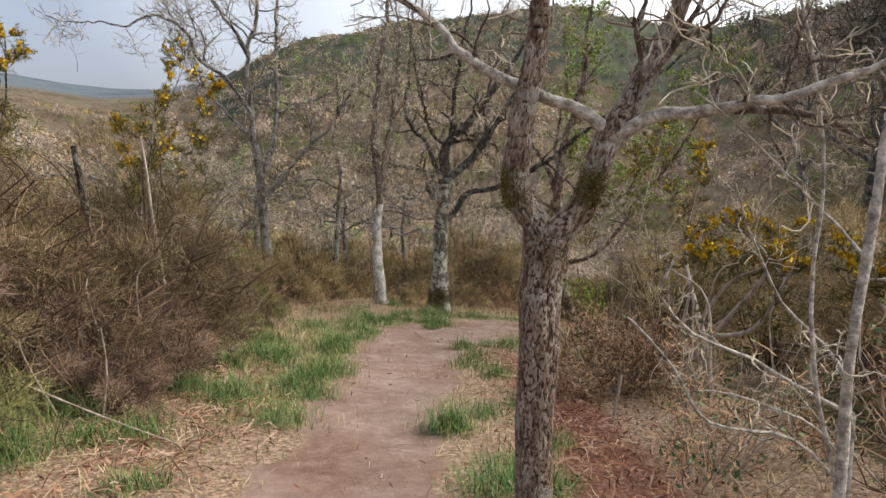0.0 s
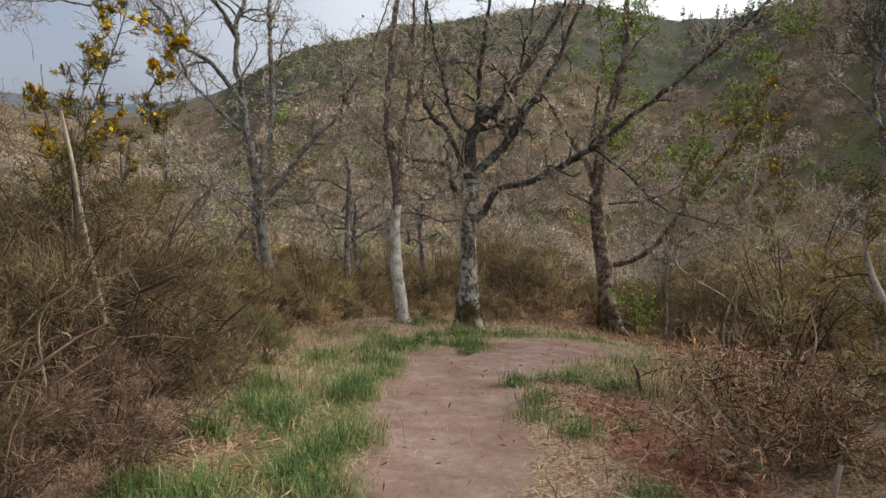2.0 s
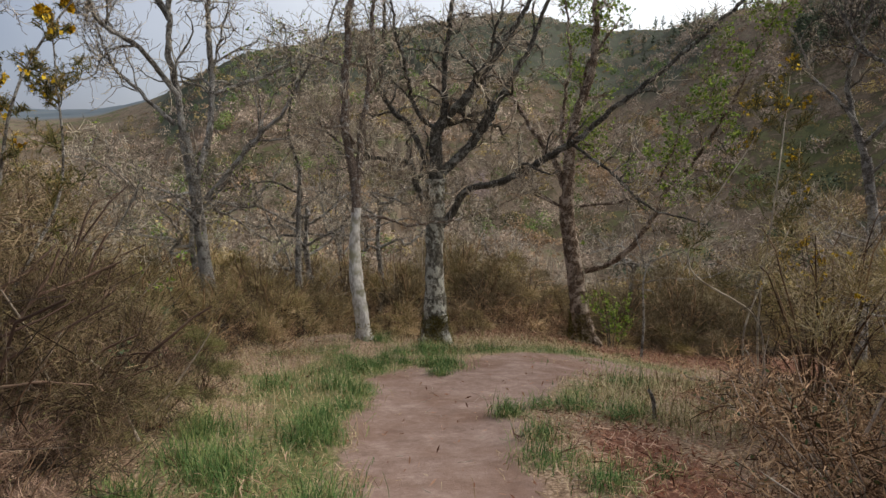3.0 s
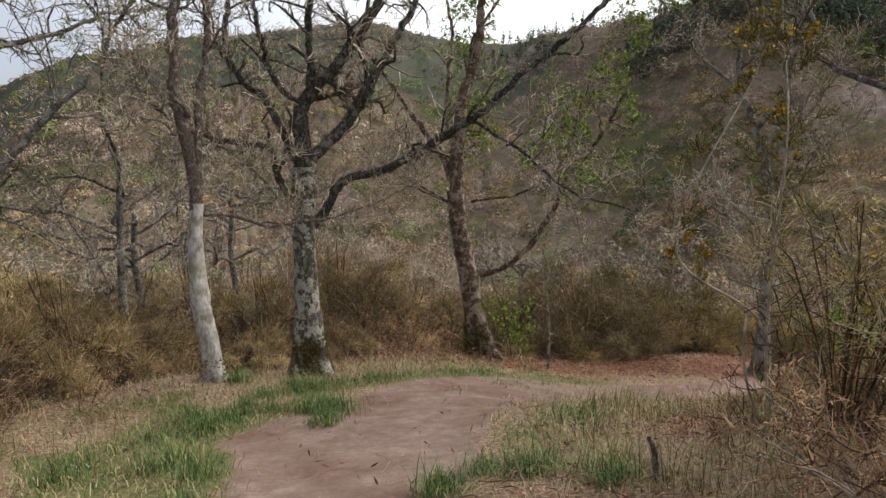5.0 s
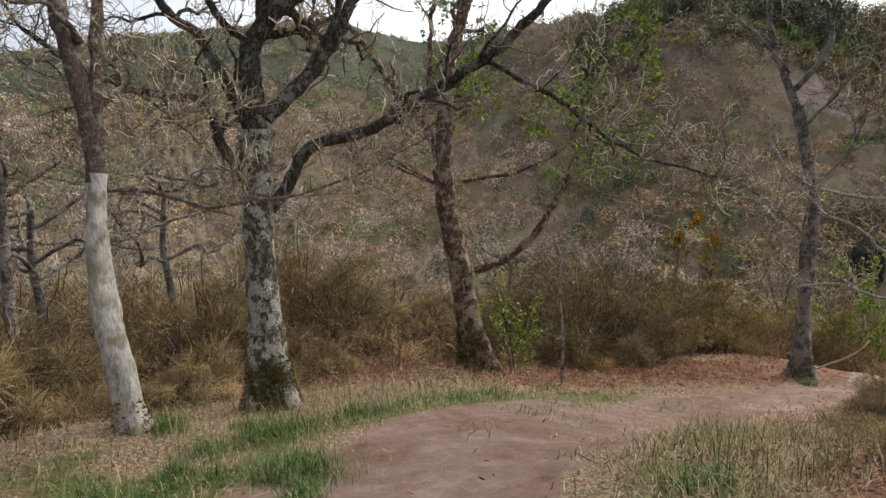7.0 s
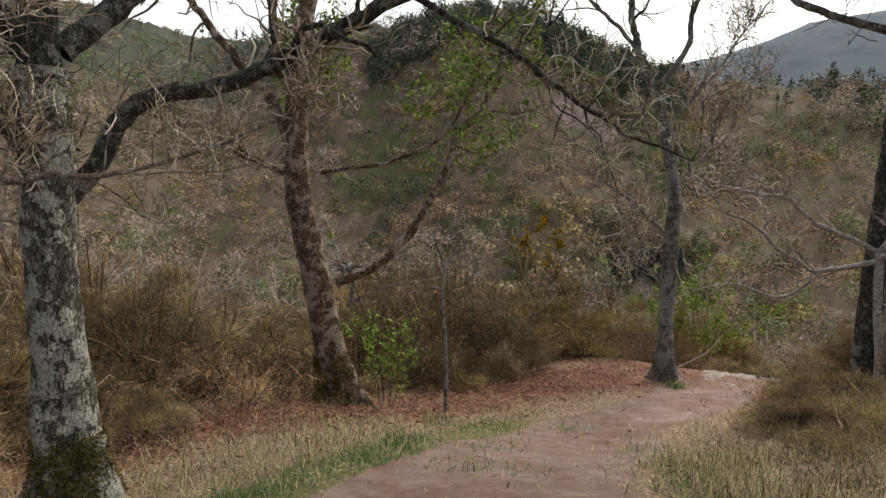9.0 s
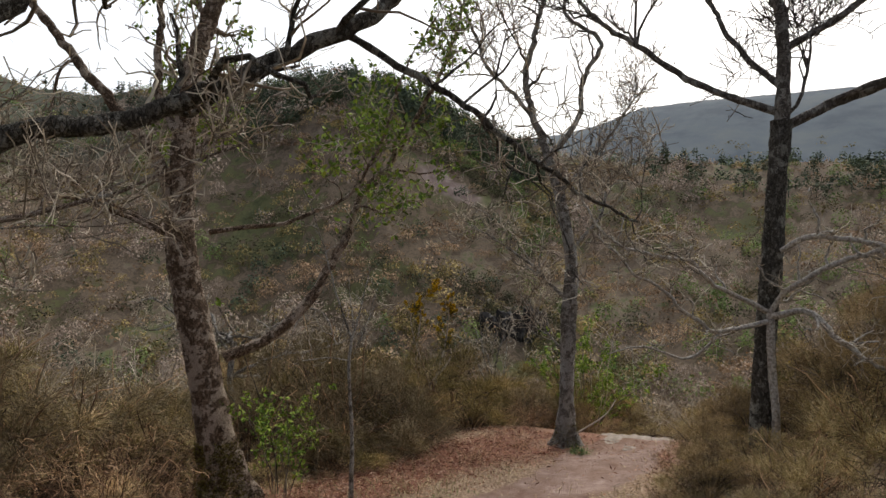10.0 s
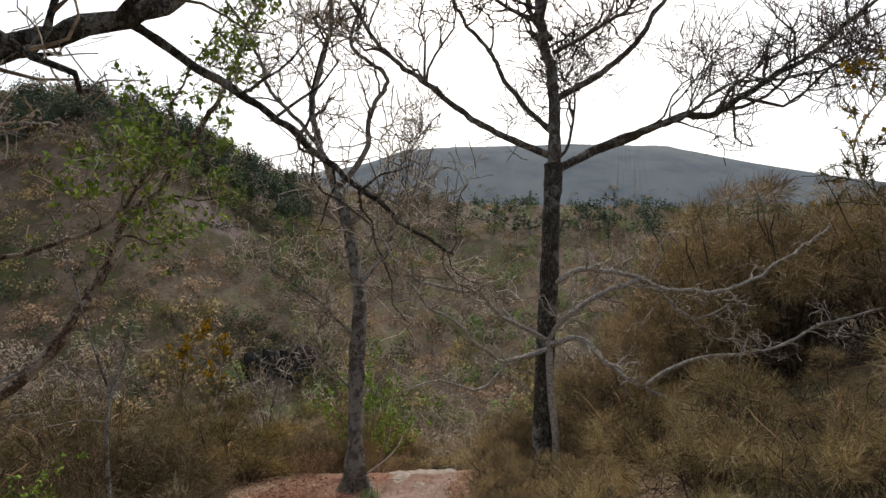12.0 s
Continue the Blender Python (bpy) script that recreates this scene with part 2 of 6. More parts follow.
# brown inner stems, darkened to deepen the shade in the bushes' gaps
UNDER = material("dark_gap_twigs", [(0.35, (0.035, 0.026, 0.02)), (0.5, (0.075, 0.055, 0.04)), (0.65, (0.14, 0.105, 0.075))], 4, 4, bump=0, island=0.4)
BANK_BROOM = material("brown_and_olive_bank_broom", [(0.3, (0.17, 0.124, 0.0637)), (0.44, (0.411, 0.306, 0.149)), (0.53, (0.383, 0.334, 0.128)), (0.6, (0.652, 0.475, 0.249)), (0.7, (0.75, 0.652, 0.383))], 1.6, 5, bump=0, island=0.3, bushes=0.3, tone=0.22)
BROOM_DARK = material("dark_olive_brown_broom", [(0.3, (0.12, 0.085, 0.046)), (0.44, (0.285, 0.2, 0.105)), (0.52, (0.25, 0.2, 0.085)), (0.6, (0.4, 0.285, 0.145)), (0.7, (0.6, 0.44, 0.25))], 1.5, 5, bump=0, island=0.25, bushes=0.3, tone=0.25)
BROOM_PALE = material("straw_coloured_broom", [(0.3, (0.115, 0.0886, 0.047)), (0.5, (0.251, 0.193, 0.104)), (0.7, (0.397, 0.313, 0.183))], 1.7, 5, bump=0, island=0.22, bushes=0.38, tone=0.22)
GORSE = material("gorse_spines", [(0.3, (0.06, 0.062, 0.022)), (0.5, (0.135, 0.128, 0.042)), (0.7, (0.28, 0.205, 0.08))], 5, 4, bump=0, island=0.6)
FLOWER = material("yellow_gorse_flowers", [(0.3, (0.42, 0.24, 0.01)), (0.5, (0.62, 0.40, 0.015)), (0.7, (0.74, 0.52, 0.04))], 9, 3, bump=0, island=0.4)
LEAF = material("young_green_leaves", [(0.3, (0.118, 0.194, 0.0303)), (0.5, (0.22, 0.338, 0.0484)), (0.7, (0.405, 0.506, 0.0847))], 5, 3, bump=0, island=0.6)
LEAF_DARK = material("evergreen_leaves", [(0.3, (0.0405, 0.081, 0.0242)), (0.5, (0.081, 0.149, 0.0495)), (0.7, (0.189, 0.257, 0.11))], 5, 3, bump=0, island=0.6, rough=0.5, spec=0.4)
GRASS = material("green_grass_blades", [(0.3, (0.05, 0.105, 0.028)), (0.5, (0.10, 0.19, 0.05)), (0.7, (0.24, 0.29, 0.095))], 3, 3, bump=0, island=0.6, rough=0.7)
STRAW = material("dry_grass_blades", [(0.3, (0.273, 0.187, 0.0929)), (0.5, (0.472, 0.35, 0.186)), (0.7, (0.646, 0.513, 0.306))], 3, 3, bump=0, island=0.7)
LITTER = material("dead_bracken_and_leaves", [(0.28, (0.109, 0.0404, 0.0216)), (0.48, (0.259, 0.0992, 0.0539)), (0.6, (0.389, 0.18, 0.107)), (0.74, (0.519, 0.295, 0.182))], 3, 3, bump=0, island=0.8)
MOSS = material("moss", [(0.3, (0.055, 0.042, 0.012)), (0.5, (0.13, 0.105, 0.024)), (0.7, (0.25, 0.20, 0.05))], 12, 4, bump=0, island=0.6)
STONE = material("pale_path_stone", [(0.3, (0.186, 0.148, 0.114)), (0.5, (0.297, 0.244, 0.195)), (0.7, (0.419, 0.357, 0.293))], 9, 6, bump=0.6)
CLIFF = material("dark_cliff_rock", [(0.38, (0.018, 0.016, 0.014)), (0.54, (0.045, 0.041, 0.037)), (0.66, (0.30, 0.28, 0.25))], 0.55, 6, bump=0.8, stretch=(1, 1, 0.25))
SCRUB_OLIVE = material("far_olive_scrub", [(0.32, (0.14, 0.117, 0.0471)), (0.48, (0.338, 0.265, 0.106)), (0.66, (0.56, 0.42, 0.171))], 0.1, 6, bump=0, island=0.06, tone=0.34)
SCRUB_BROWN = material("far_brown_scrub", [(0.32, (0.159, 0.102, 0.0599)), (0.48, (0.382, 0.248, 0.143)), (0.66, (0.611, 0.42, 0.248))], 0.1, 6, bump=0, island=0.06, tone=0.34)
SCRUB_GREY = material("far_bare_brush", [(0.32, (0.198, 0.151, 0.115)), (0.48, (0.408, 0.315, 0.24)), (0.66, (0.637, 0.503, 0.382))], 0.1, 6, bump=0, island=0.06, tone=0.34)
SCRUB_GREEN = material("far_fresh_green_shrubs", [(0.3, (0.114, 0.169, 0.0534)), (0.5, (0.19, 0.267, 0.0792)), (0.7, (0.305, 0.373, 0.122))], 0.1, 6, bump=0, island=0.06, tone=0.34)
BRACKEN = material("pale_dead_bracken", [(0.3, (0.14, 0.065, 0.042)), (0.48, (0.31, 0.16, 0.105)), (0.6, (0.46, 0.275, 0.19)), (0.72, (0.58, 0.40, 0.285))], 3, 3, bump=0, island=0.8)
# scrub coloured dark to stand for shaded hollows between lit crowns
HOLLOW = material("dark_scrub_leaves", [(0.3, (0.0438, 0.045, 0.025)), (0.5, (0.0938, 0.0925, 0.0475)), (0.7, (0.163, 0.15, 0.075))], 0.3, 5, bump=0, island=0.08)
PINE = material("dark_pine_needles", [(0.3, (0.0561, 0.0762, 0.0493)), (0.5, (0.0892, 0.119, 0.0717)), (0.7, (0.153, 0.179, 0.101))], 0.1, 4, bump=0, island=0.4)


def ground_material():
    """Bare trodden earth, straw, turf, rust-coloured litter and far heath, by the sheet's own zones."""
    m = bpy.data.materials.new("hillside_ground")
    m.use_nodes = True
    n, l = m.node_tree.nodes, m.node_tree.links
    bsdf = n["Principled BSDF"]
    co = n.new("ShaderNodeTexCoord")

    def tex(scale, detail=6.0, rough=0.65):
        k = n.new("ShaderNodeTexNoise")
        k.inputs["Scale"].default_value, k.inputs["Detail"].default_value, k.inputs["Roughness"].default_value = scale, detail, rough
        l.new(co.outputs["Object"], k.inputs["Vector"])
        return k.outputs["Fac"]

    def ramp(fac, stops):
        k = n.new("ShaderNodeValToRGB")
        e = k.color_ramp.elements
        while len(e) < len(stops):
            e.new(0.5)
        for q, (p, c) in zip(e, stops):
            q.position, q.color = p, (*c, 1)
        l.new(fac, k.inputs["Fac"])
        return k.outputs["Color"]

    def blend(name, a, b, scale, spread):
        at = n.new("ShaderNodeAttribute")
        at.attribute_name = name
        add = n.new("ShaderNodeMath")
        add.operation = "MULTIPLY_ADD"
        add.inputs[1].default_value = spread
        l.new(tex(scale), add.inputs[0])
        l.new(at.outputs["Fac"], add.inputs[2])
        mr = n.new("ShaderNodeMapRange")
        mr.inputs["From Min"].default_value, mr.inputs["From Max"].default_value = 0.4 + spread / 2, 0.6 + spread / 2
        l.new(add.outputs[0], mr.inputs["Value"])
        mx = n.new("ShaderNodeMix")
        mx.data_type = "RGBA"
        l.new(mr.outputs["Result"], mx.inputs["Factor"])
        l.new(a, mx.inputs[6])
        l.new(b, mx.inputs[7])
        return mx.outputs[2]

    straw = ramp(tex(30, 9), [(0.34, (0.101, 0.065, 0.042)), (0.46, (0.23, 0.156, 0.098)), (0.56, (0.392, 0.273, 0.182)), (0.66, (0.594, 0.455, 0.329))])
    earth = ramp(tex(3.2, 15, 0.84), [(0.3, (0.13, 0.082, 0.062)), (0.44, (0.25, 0.168, 0.132)), (0.54, (0.325, 0.228, 0.184)), (0.68, (0.48, 0.365, 0.305))])
    turf = ramp(tex(22, 7), [(0.32, (0.066, 0.075, 0.0275)), (0.5, (0.144, 0.15, 0.055)), (0.68, (0.324, 0.25, 0.132))])
    rust = ramp(tex(26, 8), [(0.32, (0.0884, 0.0405, 0.0274)), (0.5, (0.21, 0.096, 0.0609)), (0.68, (0.365, 0.203, 0.137))])
    patch = n.new("ShaderNodeMath")
    patch.operation = "ADD"
    l.new(tex(0.03, 5, 0.6), patch.inputs[0])
    l.new(tex(0.28, 13, 0.78), patch.inputs[1])
    half = n.new("ShaderNodeMath")
    half.operation = "MULTIPLY"
    half.inputs[1].default_value = 0.5
    l.new(patch.outputs[0], half.inputs[0])
    heath = ramp(half.outputs[0], [(0.37, (0.05, 0.056, 0.024)), (0.43, (0.115, 0.115, 0.048)), (0.465, (0.08, 0.06, 0.038)), (0.5, (0.19, 0.142, 0.095)), (0.525, (0.09, 0.066, 0.045)), (0.555, (0.215, 0.165, 0.115)), (0.59, (0.095, 0.108, 0.044)), (0.66, (0.175, 0.158, 0.072))])
    # grass green, muted towards grey for the haze over the hill
    meadow = ramp(tex(0.16, 12, 0.75), [(0.36, (0.035, 0.043, 0.028)), (0.46, (0.078, 0.088, 0.055)), (0.52, (0.064, 0.06, 0.047)), (0.58, (0.072, 0.084, 0.052)), (0.68, (0.112, 0.112, 0.078))])
    scree = ramp(tex(0.5, 8), [(0.35, (0.13, 0.09, 0.08)), (0.55, (0.23, 0.175, 0.15)), (0.7, (0.30, 0.25, 0.22))])
    # far ridge tinted blue-grey: distance haze put into the base colour
    ridge_haze = ramp(tex(0.012, 9, 0.7), [(0.4, (0.08, 0.10, 0.118)), (0.5, (0.11, 0.135, 0.152)), (0.62, (0.135, 0.155, 0.16))])
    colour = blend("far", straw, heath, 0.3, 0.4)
    colour = blend("ridge_haze", colour, ridge_haze, 0.02, 0.3)
    colour = blend("meadow", colour, meadow, 0.05, 0.5)
    colour = blend("scree", colour, scree, 0.12, 0.5)
    colour = blend("rust", colour, rust, 3.0, 0.7)
    colour = blend("turf", colour, turf, 3.5, 0.7)
    red = ramp(tex(5, 14, 0.82), [(0.32, (0.127, 0.0733, 0.05)), (0.5, (0.225, 0.137, 0.098)), (0.68, (0.353, 0.254, 0.2))])
    worn = n.new("ShaderNodeMix")
    worn.data_type = "RGBA"
    spot = n.new("ShaderNodeMapRange")
    spot.inputs["From Min"].default_value, spot.inputs["From Max"].default_value = 0.44, 0.6
    l.new(tex(0.9, 6, 0.6), spot.inputs["Value"])
    l.new(spot.outputs["Result"], worn.inputs["Factor"])
    l.new(earth, worn.inputs[6])
    l.new(red, worn.inputs[7])
    colour = blend("path", colour, worn.outputs[2], 5.0, 0.6)
    l.new(colour, bsdf.inputs["Base Color"])
    bsdf.inputs["Roughness"].default_value = 0.95
    bsdf.inputs["Specular IOR Level"].default_value = 0.15
    b = n.new("ShaderNodeBump")
    b.inputs["Strength"].default_value, b.inputs["Distance"].default_value = 0.9, 0.015
    l.new(tex(22, 12, 0.8), b.inputs["Height"])
    l.new(b.outputs["Normal"], bsdf.inputs["Normal"])
    return m


GROUND = ground_material()


# ---------------------------------------------------------------- mesh helpers
def mesh_np(name, V, F, mat, smooth_faces=True):
    """A mesh from an array of corners and an array of faces with equal corner counts."""
    V, F = np.asarray(V, np.float32).reshape(-1, 3), np.asarray(F, np.int32)
    k = F.shape[1]
    me = bpy.data.meshes.new(name)
    me.vertices.add(len(V))
    me.vertices.foreach_set("co", V.ravel())
    me.loops.add(F.size)
    me.loops.foreach_set("vertex_index", F.ravel())
    me.polygons.add(len(F))
    me.polygons.foreach_set("loop_start", np.arange(len(F), dtype=np.int32) * k)
    me.polygons.foreach_set("use_smooth", np.full(len(F), smooth_faces))
    me.update(calc_edges=True)
    me.materials.append(mat)
    return me


def part_np(name, V, F, mat, parent, label="", kind=""):
    ob = new(name, mesh_np(name, V, F, mat))
    ob.parent = parent
    return tagged(ob, label=label, kind=kind)


def thing(name, at, label, category, group=""):
    ob = new(name)
    ob.empty_display_size = 0.2
    ob.matrix_world = Matrix.Translation(at)
    return tagged(ob, label, category, group)


def curve_through(points, step=0.12):
    """Evenly stepped points on a smooth line through the given ones."""
    p = np.array(points, float)
    q = np.vstack([2 * p[0] - p[1], p, 2 * p[-1] - p[-2]])
    out = []
    for i in range(1, len(q) - 2):
        a, b, c, d = q[i - 1], q[i], q[i + 1], q[i + 2]
        m = max(2, int(np.linalg.norm(c - b) / step))
        s = np.linspace(0, 1, m, endpoint=False)[:, None]
        out.append(0.5 * (2 * b + (c - a) * s + (2 * a - 5 * b + 4 * c - d) * s ** 2 + (3 * b - a - 3 * c + d) * s ** 3))
    out.append(q[-2:-1])
    return np.vstack(out)


def tubes(P, R, sides):
    """Tapered tubes along the lines P (n, m, 3) with radii R (n, m)."""
    n, m, _ = P.shape
    T = np.gradient(P, axis=1)
    T /= np.linalg.norm(T, axis=2, keepdims=True) + 1e-9
    ref = np.zeros((n, 1, 3))
    flat = np.abs(T.mean(axis=1)[:, 2]) < 0.8
    ref[flat, 0, 2], ref[~flat, 0, 0] = 1, 1
    U = np.cross(T, np.broadcast_to(ref, T.shape))
    U /= np.linalg.norm(U, axis=2, keepdims=True) + 1e-9
    W = np.cross(T, U)
    a = np.linspace(0, 2 * np.pi, sides, endpoint=False)
    ring = np.cos(a)[:, None] * U[:, :, None, :] + np.sin(a)[:, None] * W[:, :, None, :]
    V = P[:, :, None, :] + ring * R[:, :, None, None]
    i = np.arange(n * m * sides).reshape(n, m, sides)
    j = np.roll(i, -1, axis=2)
    F = np.stack([i[:, :-1], j[:, :-1], j[:, 1:], i[:, 1:]], axis=-1).reshape(-1, 4)
    return V.reshape(-1, 3), F


def ribbons(rng, P, R):
    """Thin flat shoots along the lines P, for what is too fine to show its roundness."""
    n, m, _ = P.shape
    T = P[:, -1] - P[:, 0]
    e = np.cross(T, rng.normal(size=(n, 3)))
    e /= np.linalg.norm(e, axis=1, keepdims=True) + 1e-9
    V = np.stack([P - e[:, None] * R[:, :, None], P + e[:, None] * R[:, :, None]], 2)
    i = np.arange(n * m * 2).reshape(n, m, 2)
    F = np.stack([i[:, :-1, 0], i[:, :-1, 1], i[:, 1:, 1], i[:, 1:, 0]], -1).reshape(-1, 4)
    return V.reshape(-1, 3), F


def spawn(rng, P, R, per, reach, points=6, spread=0.9, crook=0.25, lift=0.25, first=0.25, thin=0.5, taper=0.35):
    """Side shoots on the lines P: per each, reach metres long."""
    n, m, _ = P.shape
    k = n * per
    who = np.repeat(np.arange(n), per)
    s = rng.uniform(first, 1.0, k) * (m - 1)
    i = np.minimum(s.astype(int), m - 2)
    f = (s - i)[:, None]
    start = P[who, i] * (1 - f) + P[who, i + 1] * f
    tang = P[who, i + 1] - P[who, i]
    tang /= np.linalg.norm(tang, axis=1, keepdims=True) + 1e-9
    side = rng.normal(size=(k, 3))
    side -= (side * tang).sum(1, keepdims=True) * tang
    side /= np.linalg.norm(side, axis=1, keepdims=True) + 1e-9
    d = tang * (1 - 0.5 * spread) + side * spread + np.array([0, 0, lift])
    d /= np.linalg.norm(d, axis=1, keepdims=True)
    length = reach * rng.uniform(0.4, 1.1, k) * (1.15 - 0.6 * s / (m - 1))
    step = (length / (points - 1))[:, None]
    Q = np.zeros((k, points, 3))
    Q[:, 0] = start
    for j in range(1, points):
        d = d + rng.normal(scale=crook, size=(k, 3)) + np.array([0, 0, lift * 0.15])
        d /= np.linalg.norm(d, axis=1, keepdims=True)
        Q[:, j] = Q[:, j - 1] + d * step
    r0 = (R[who, i] * (1 - f[:, 0]) + R[who, i + 1] * f[:, 0]) * thin
    return Q, r0[:, None] * np.linspace(1, taper, points)[None, :]


def leaves_on(rng, P, count, size, narrow=0.5, droop=0.0):
    """Small pointed leaves strewn on the lines P: one diamond of two triangles each."""
    n, m, _ = P.shape
    who, s = rng.integers(0, n, count), rng.uniform(0.2, 1, count) * (m - 1)
    i = np.minimum(s.astype(int), m - 2)
    f = (s - i)[:, None]
    c = P[who, i] * (1 - f) + P[who, i + 1] * f
    d = rng.normal(size=(count, 3)) + np.array([0, 0, -droop])
    d /= np.linalg.norm(d, axis=1, keepdims=True)
    e = np.cross(d, rng.normal(size=(count, 3)))
    e /= np.linalg.norm(e, axis=1, keepdims=True) + 1e-9
    z = (size * rng.uniform(0.6, 1.3, count))[:, None]
    V = np.stack([c, c + d * z * 0.5 + e * z * narrow * 0.5, c + d * z, c + d * z * 0.5 - e * z * narrow * 0.5], axis=1)
    return V.reshape(-1, 3), np.arange(count * 4).reshape(-1, 4)


def blades(rng, base, length, lean, width):
    """Bent blades: two quads each, drawn to a narrow tip. base (n, 3)."""
    n = len(base)
    a = rng.uniform(0, 2 * np.pi, n)
    out = np.stack([np.cos(a), np.sin(a), np.zeros(n)], 1)
    across = np.stack([-np.sin(a), np.cos(a), np.zeros(n)], 1)
    L, K = (length * rng.uniform(0.5, 1.2, n))[:, None], (lean * rng.uniform(0.2, 1.6, n))[:, None]
    up = np.array([0, 0, 1.0])
    mid = base + L * 0.55 * (up * np.cos(K * 0.6) + out * np.sin(K * 0.6))
    tip = mid + L * 0.45 * (up * np.cos(K * 1.6) + out * np.sin(K * 1.6))
    w = np.asarray(width) * rng.uniform(0.6, 1.3, n)[:, None]
    V = np.stack([base - across * w, base + across * w, mid - across * w * 0.8, mid + across * w * 0.8, tip - across * w * 0.15, tip + across * w * 0.15], 1)
    i = np.arange(n)[:, None] * 6
    F = np.concatenate([i + np.array([0, 1, 3, 2]), i + np.array([2, 3, 5, 4])])
    return V.reshape(-1, 3), F


def joined(pairs):
    V, F, o = [], [], 0
    for v, f in pairs:
        V.append(v)
        F.append(f + o)
        o += len(v)
    return np.concatenate(V), np.concatenate(F)


# ---------------------------------------------------------------- terrain
def smooth(a, b, v):
    s = np.clip((v - a) / (b - a), 0.0, 1.0)
    return s * s * (3 - 2 * s)


SKY_AZ = [-180, -120, -60, -35, -29, -24, -20, -17, -14, -7, -2, 5, 11, 16, 20, 24, 31, 36, 42, 47, 50, 54, 57, 60, 63, 66, 75, 85, 93, 100, 108, 130, 180]
SKY_EL = [6, 5, 4.5, 4.4, 3.8, 4.1, 5.1, 6.8, 8.5, 10.3, 11.2, 12.1, 12.7, 11.7, 10.9, 10.9, 12.0, 12.4, 13.2, 13.3, 12.0, 10.3, 9.2, 8.0, 7.0, 6.4, 5.9, 5.5, 5.2, 5, 4.5, 5, 6]
SKY_R = [300, 500, 600, 600, 600, 520, 420, 330, 300, 300, 300, 300, 300, 320, 340, 300, 230, 200, 180, 180, 184, 190, 196, 202, 210, 218, 230, 240, 250, 260, 270, 300, 300]
FAR_AZ = [50, 58, 63, 66, 70, 75, 85, 93, 100, 108, 125]
FAR_EL = [5, 8.2, 8.8, 9.4, 10.7, 11, 11, 10.4, 8.5, 6.5, 3]
FLOOR_AZ = [-180, -100, -50, -20, 0, 20, 40, 60, 90, 110, 140, 180]
FLOOR_Z = [2, -6, -10, -14, -18, -22, -24, -26, -22, -14, -4, 2]
ORIGIN = (-0.6, 10.0, 0.0)


def rolling(x, y, f):
    return np.sin(x * f + 1.3 * np.sin(y * f * 0.7)) * np.cos(y * f * 1.1 + 0.8 * np.sin(x * f * 0.6 + 2.0))


def height(x, y):
    x, y = np.asarray(x, float), np.asarray(y, float)
    dx, dy = x - ORIGIN[0], y - ORIGIN[1]
    r = np.hypot(dx, dy)
    az = np.degrees(np.arctan2(dx, dy))
    # the slope that the path runs down, falling away to its right further on
    yy = np.where(y < 18, y, 18 + (y - 18) * 0.6)
    near = -0.16 * yy - smooth(1.0, 6.5, x) * smooth(7.5, 13.5, y) * (0.95 + 0.05 * np.clip(x - 6, 0, 30))
    near -= 0.24 * np.clip(x - 9.9, 0, 14) * smooth(9, 11.5, y)
    near += 0.16 * smooth(2.5, 6.0, x) * np.exp(-((y - 17.0) / 1.6) ** 2)
    near += 0.25 * smooth(-1.8, -4.5, x) + 0.16 * smooth(1.2, 3.0, x) * (1 - smooth(7, 11, y))
    near += 0.34 * np.exp(-((x + 1.7) / 1.1) ** 2 - ((y - 13.6) / 0.9) ** 2)
    near += 0.012 * rolling(x, y, 1.9) + 0.010 * rolling(x + 3, y, 5.3)
    # the valley and the hills across it
    ridge_r, floor = np.interp(az, SKY_AZ, SKY_R), np.interp(az, FLOOR_AZ, FLOOR_Z)
    ridge_z = ridge_r * np.tan(np.radians(np.interp(az, SKY_AZ, SKY_EL)))
    low = 85.0
    s = np.clip((r - low) / (ridge_r - low), 0, 1)
    hill = floor + (ridge_z - floor) * (0.55 * s + 0.45 * s * s * (3 - 2 * s))
    hill += (1 - s) * smooth(60, 110, r) * (2.2 * rolling(x, y, 0.045) + 1.2 * rolling(x, y, 0.11))
    # the rounded tops of the scrub that covers the slopes
    a, b = 0.8 * x + 0.6 * y, 0.8 * y - 0.6 * x
    puff = np.abs(rolling(x, y, 0.62)) + 0.8 * np.abs(rolling(a + 9, b, 1.05)) + 0.5 * np.abs(rolling(b, a + 4, 1.6))
    puff *= 0.6 + 0.9 * np.abs(rolling(a, b, 0.08))
    hill -= np.clip(r - ridge_r, 0, 4000) * 0.10
    # the distant ridge beyond
    far_z = 800 * np.tan(np.radians(np.interp(az, FAR_AZ, FAR_EL))) * smooth(270, 800, r) - np.clip(r - 800, 0, 4000) * 0.1 - 80 * (1 - smooth(250, 340, r))
    hill = np.where((az > 50) & (az < 125), np.maximum(hill, far_z - 200 * (1 - smooth(50, 57, az)) - 200 * smooth(115, 125, az)), hill)
    w = smooth(14, 62, r)
    dip = near * (1 - w) + floor * w
    scrub = 1.5 * puff * smooth(34, 60, r) * (1 - 0.6 * smooth(250, 420, r))
    return np.where(r < low, dip, hill) + scrub


PATH = [(-0.3, -40, 0.7), (-0.45, -3, 0.6), (-0.5, 0, 0.58), (-0.5, 4, 0.56), (-0.42, 7, 0.6), (-0.35, 9, 0.75), (0.1, 10.9, 1.1), (1.4, 12.3, 0.95), (3.4, 13.5, 0.8), (6.0, 14.3, 0.68), (9.3, 14.3, 0.6), (11.5, 14.5, 0.55), (16, 15.5, 0.5)]


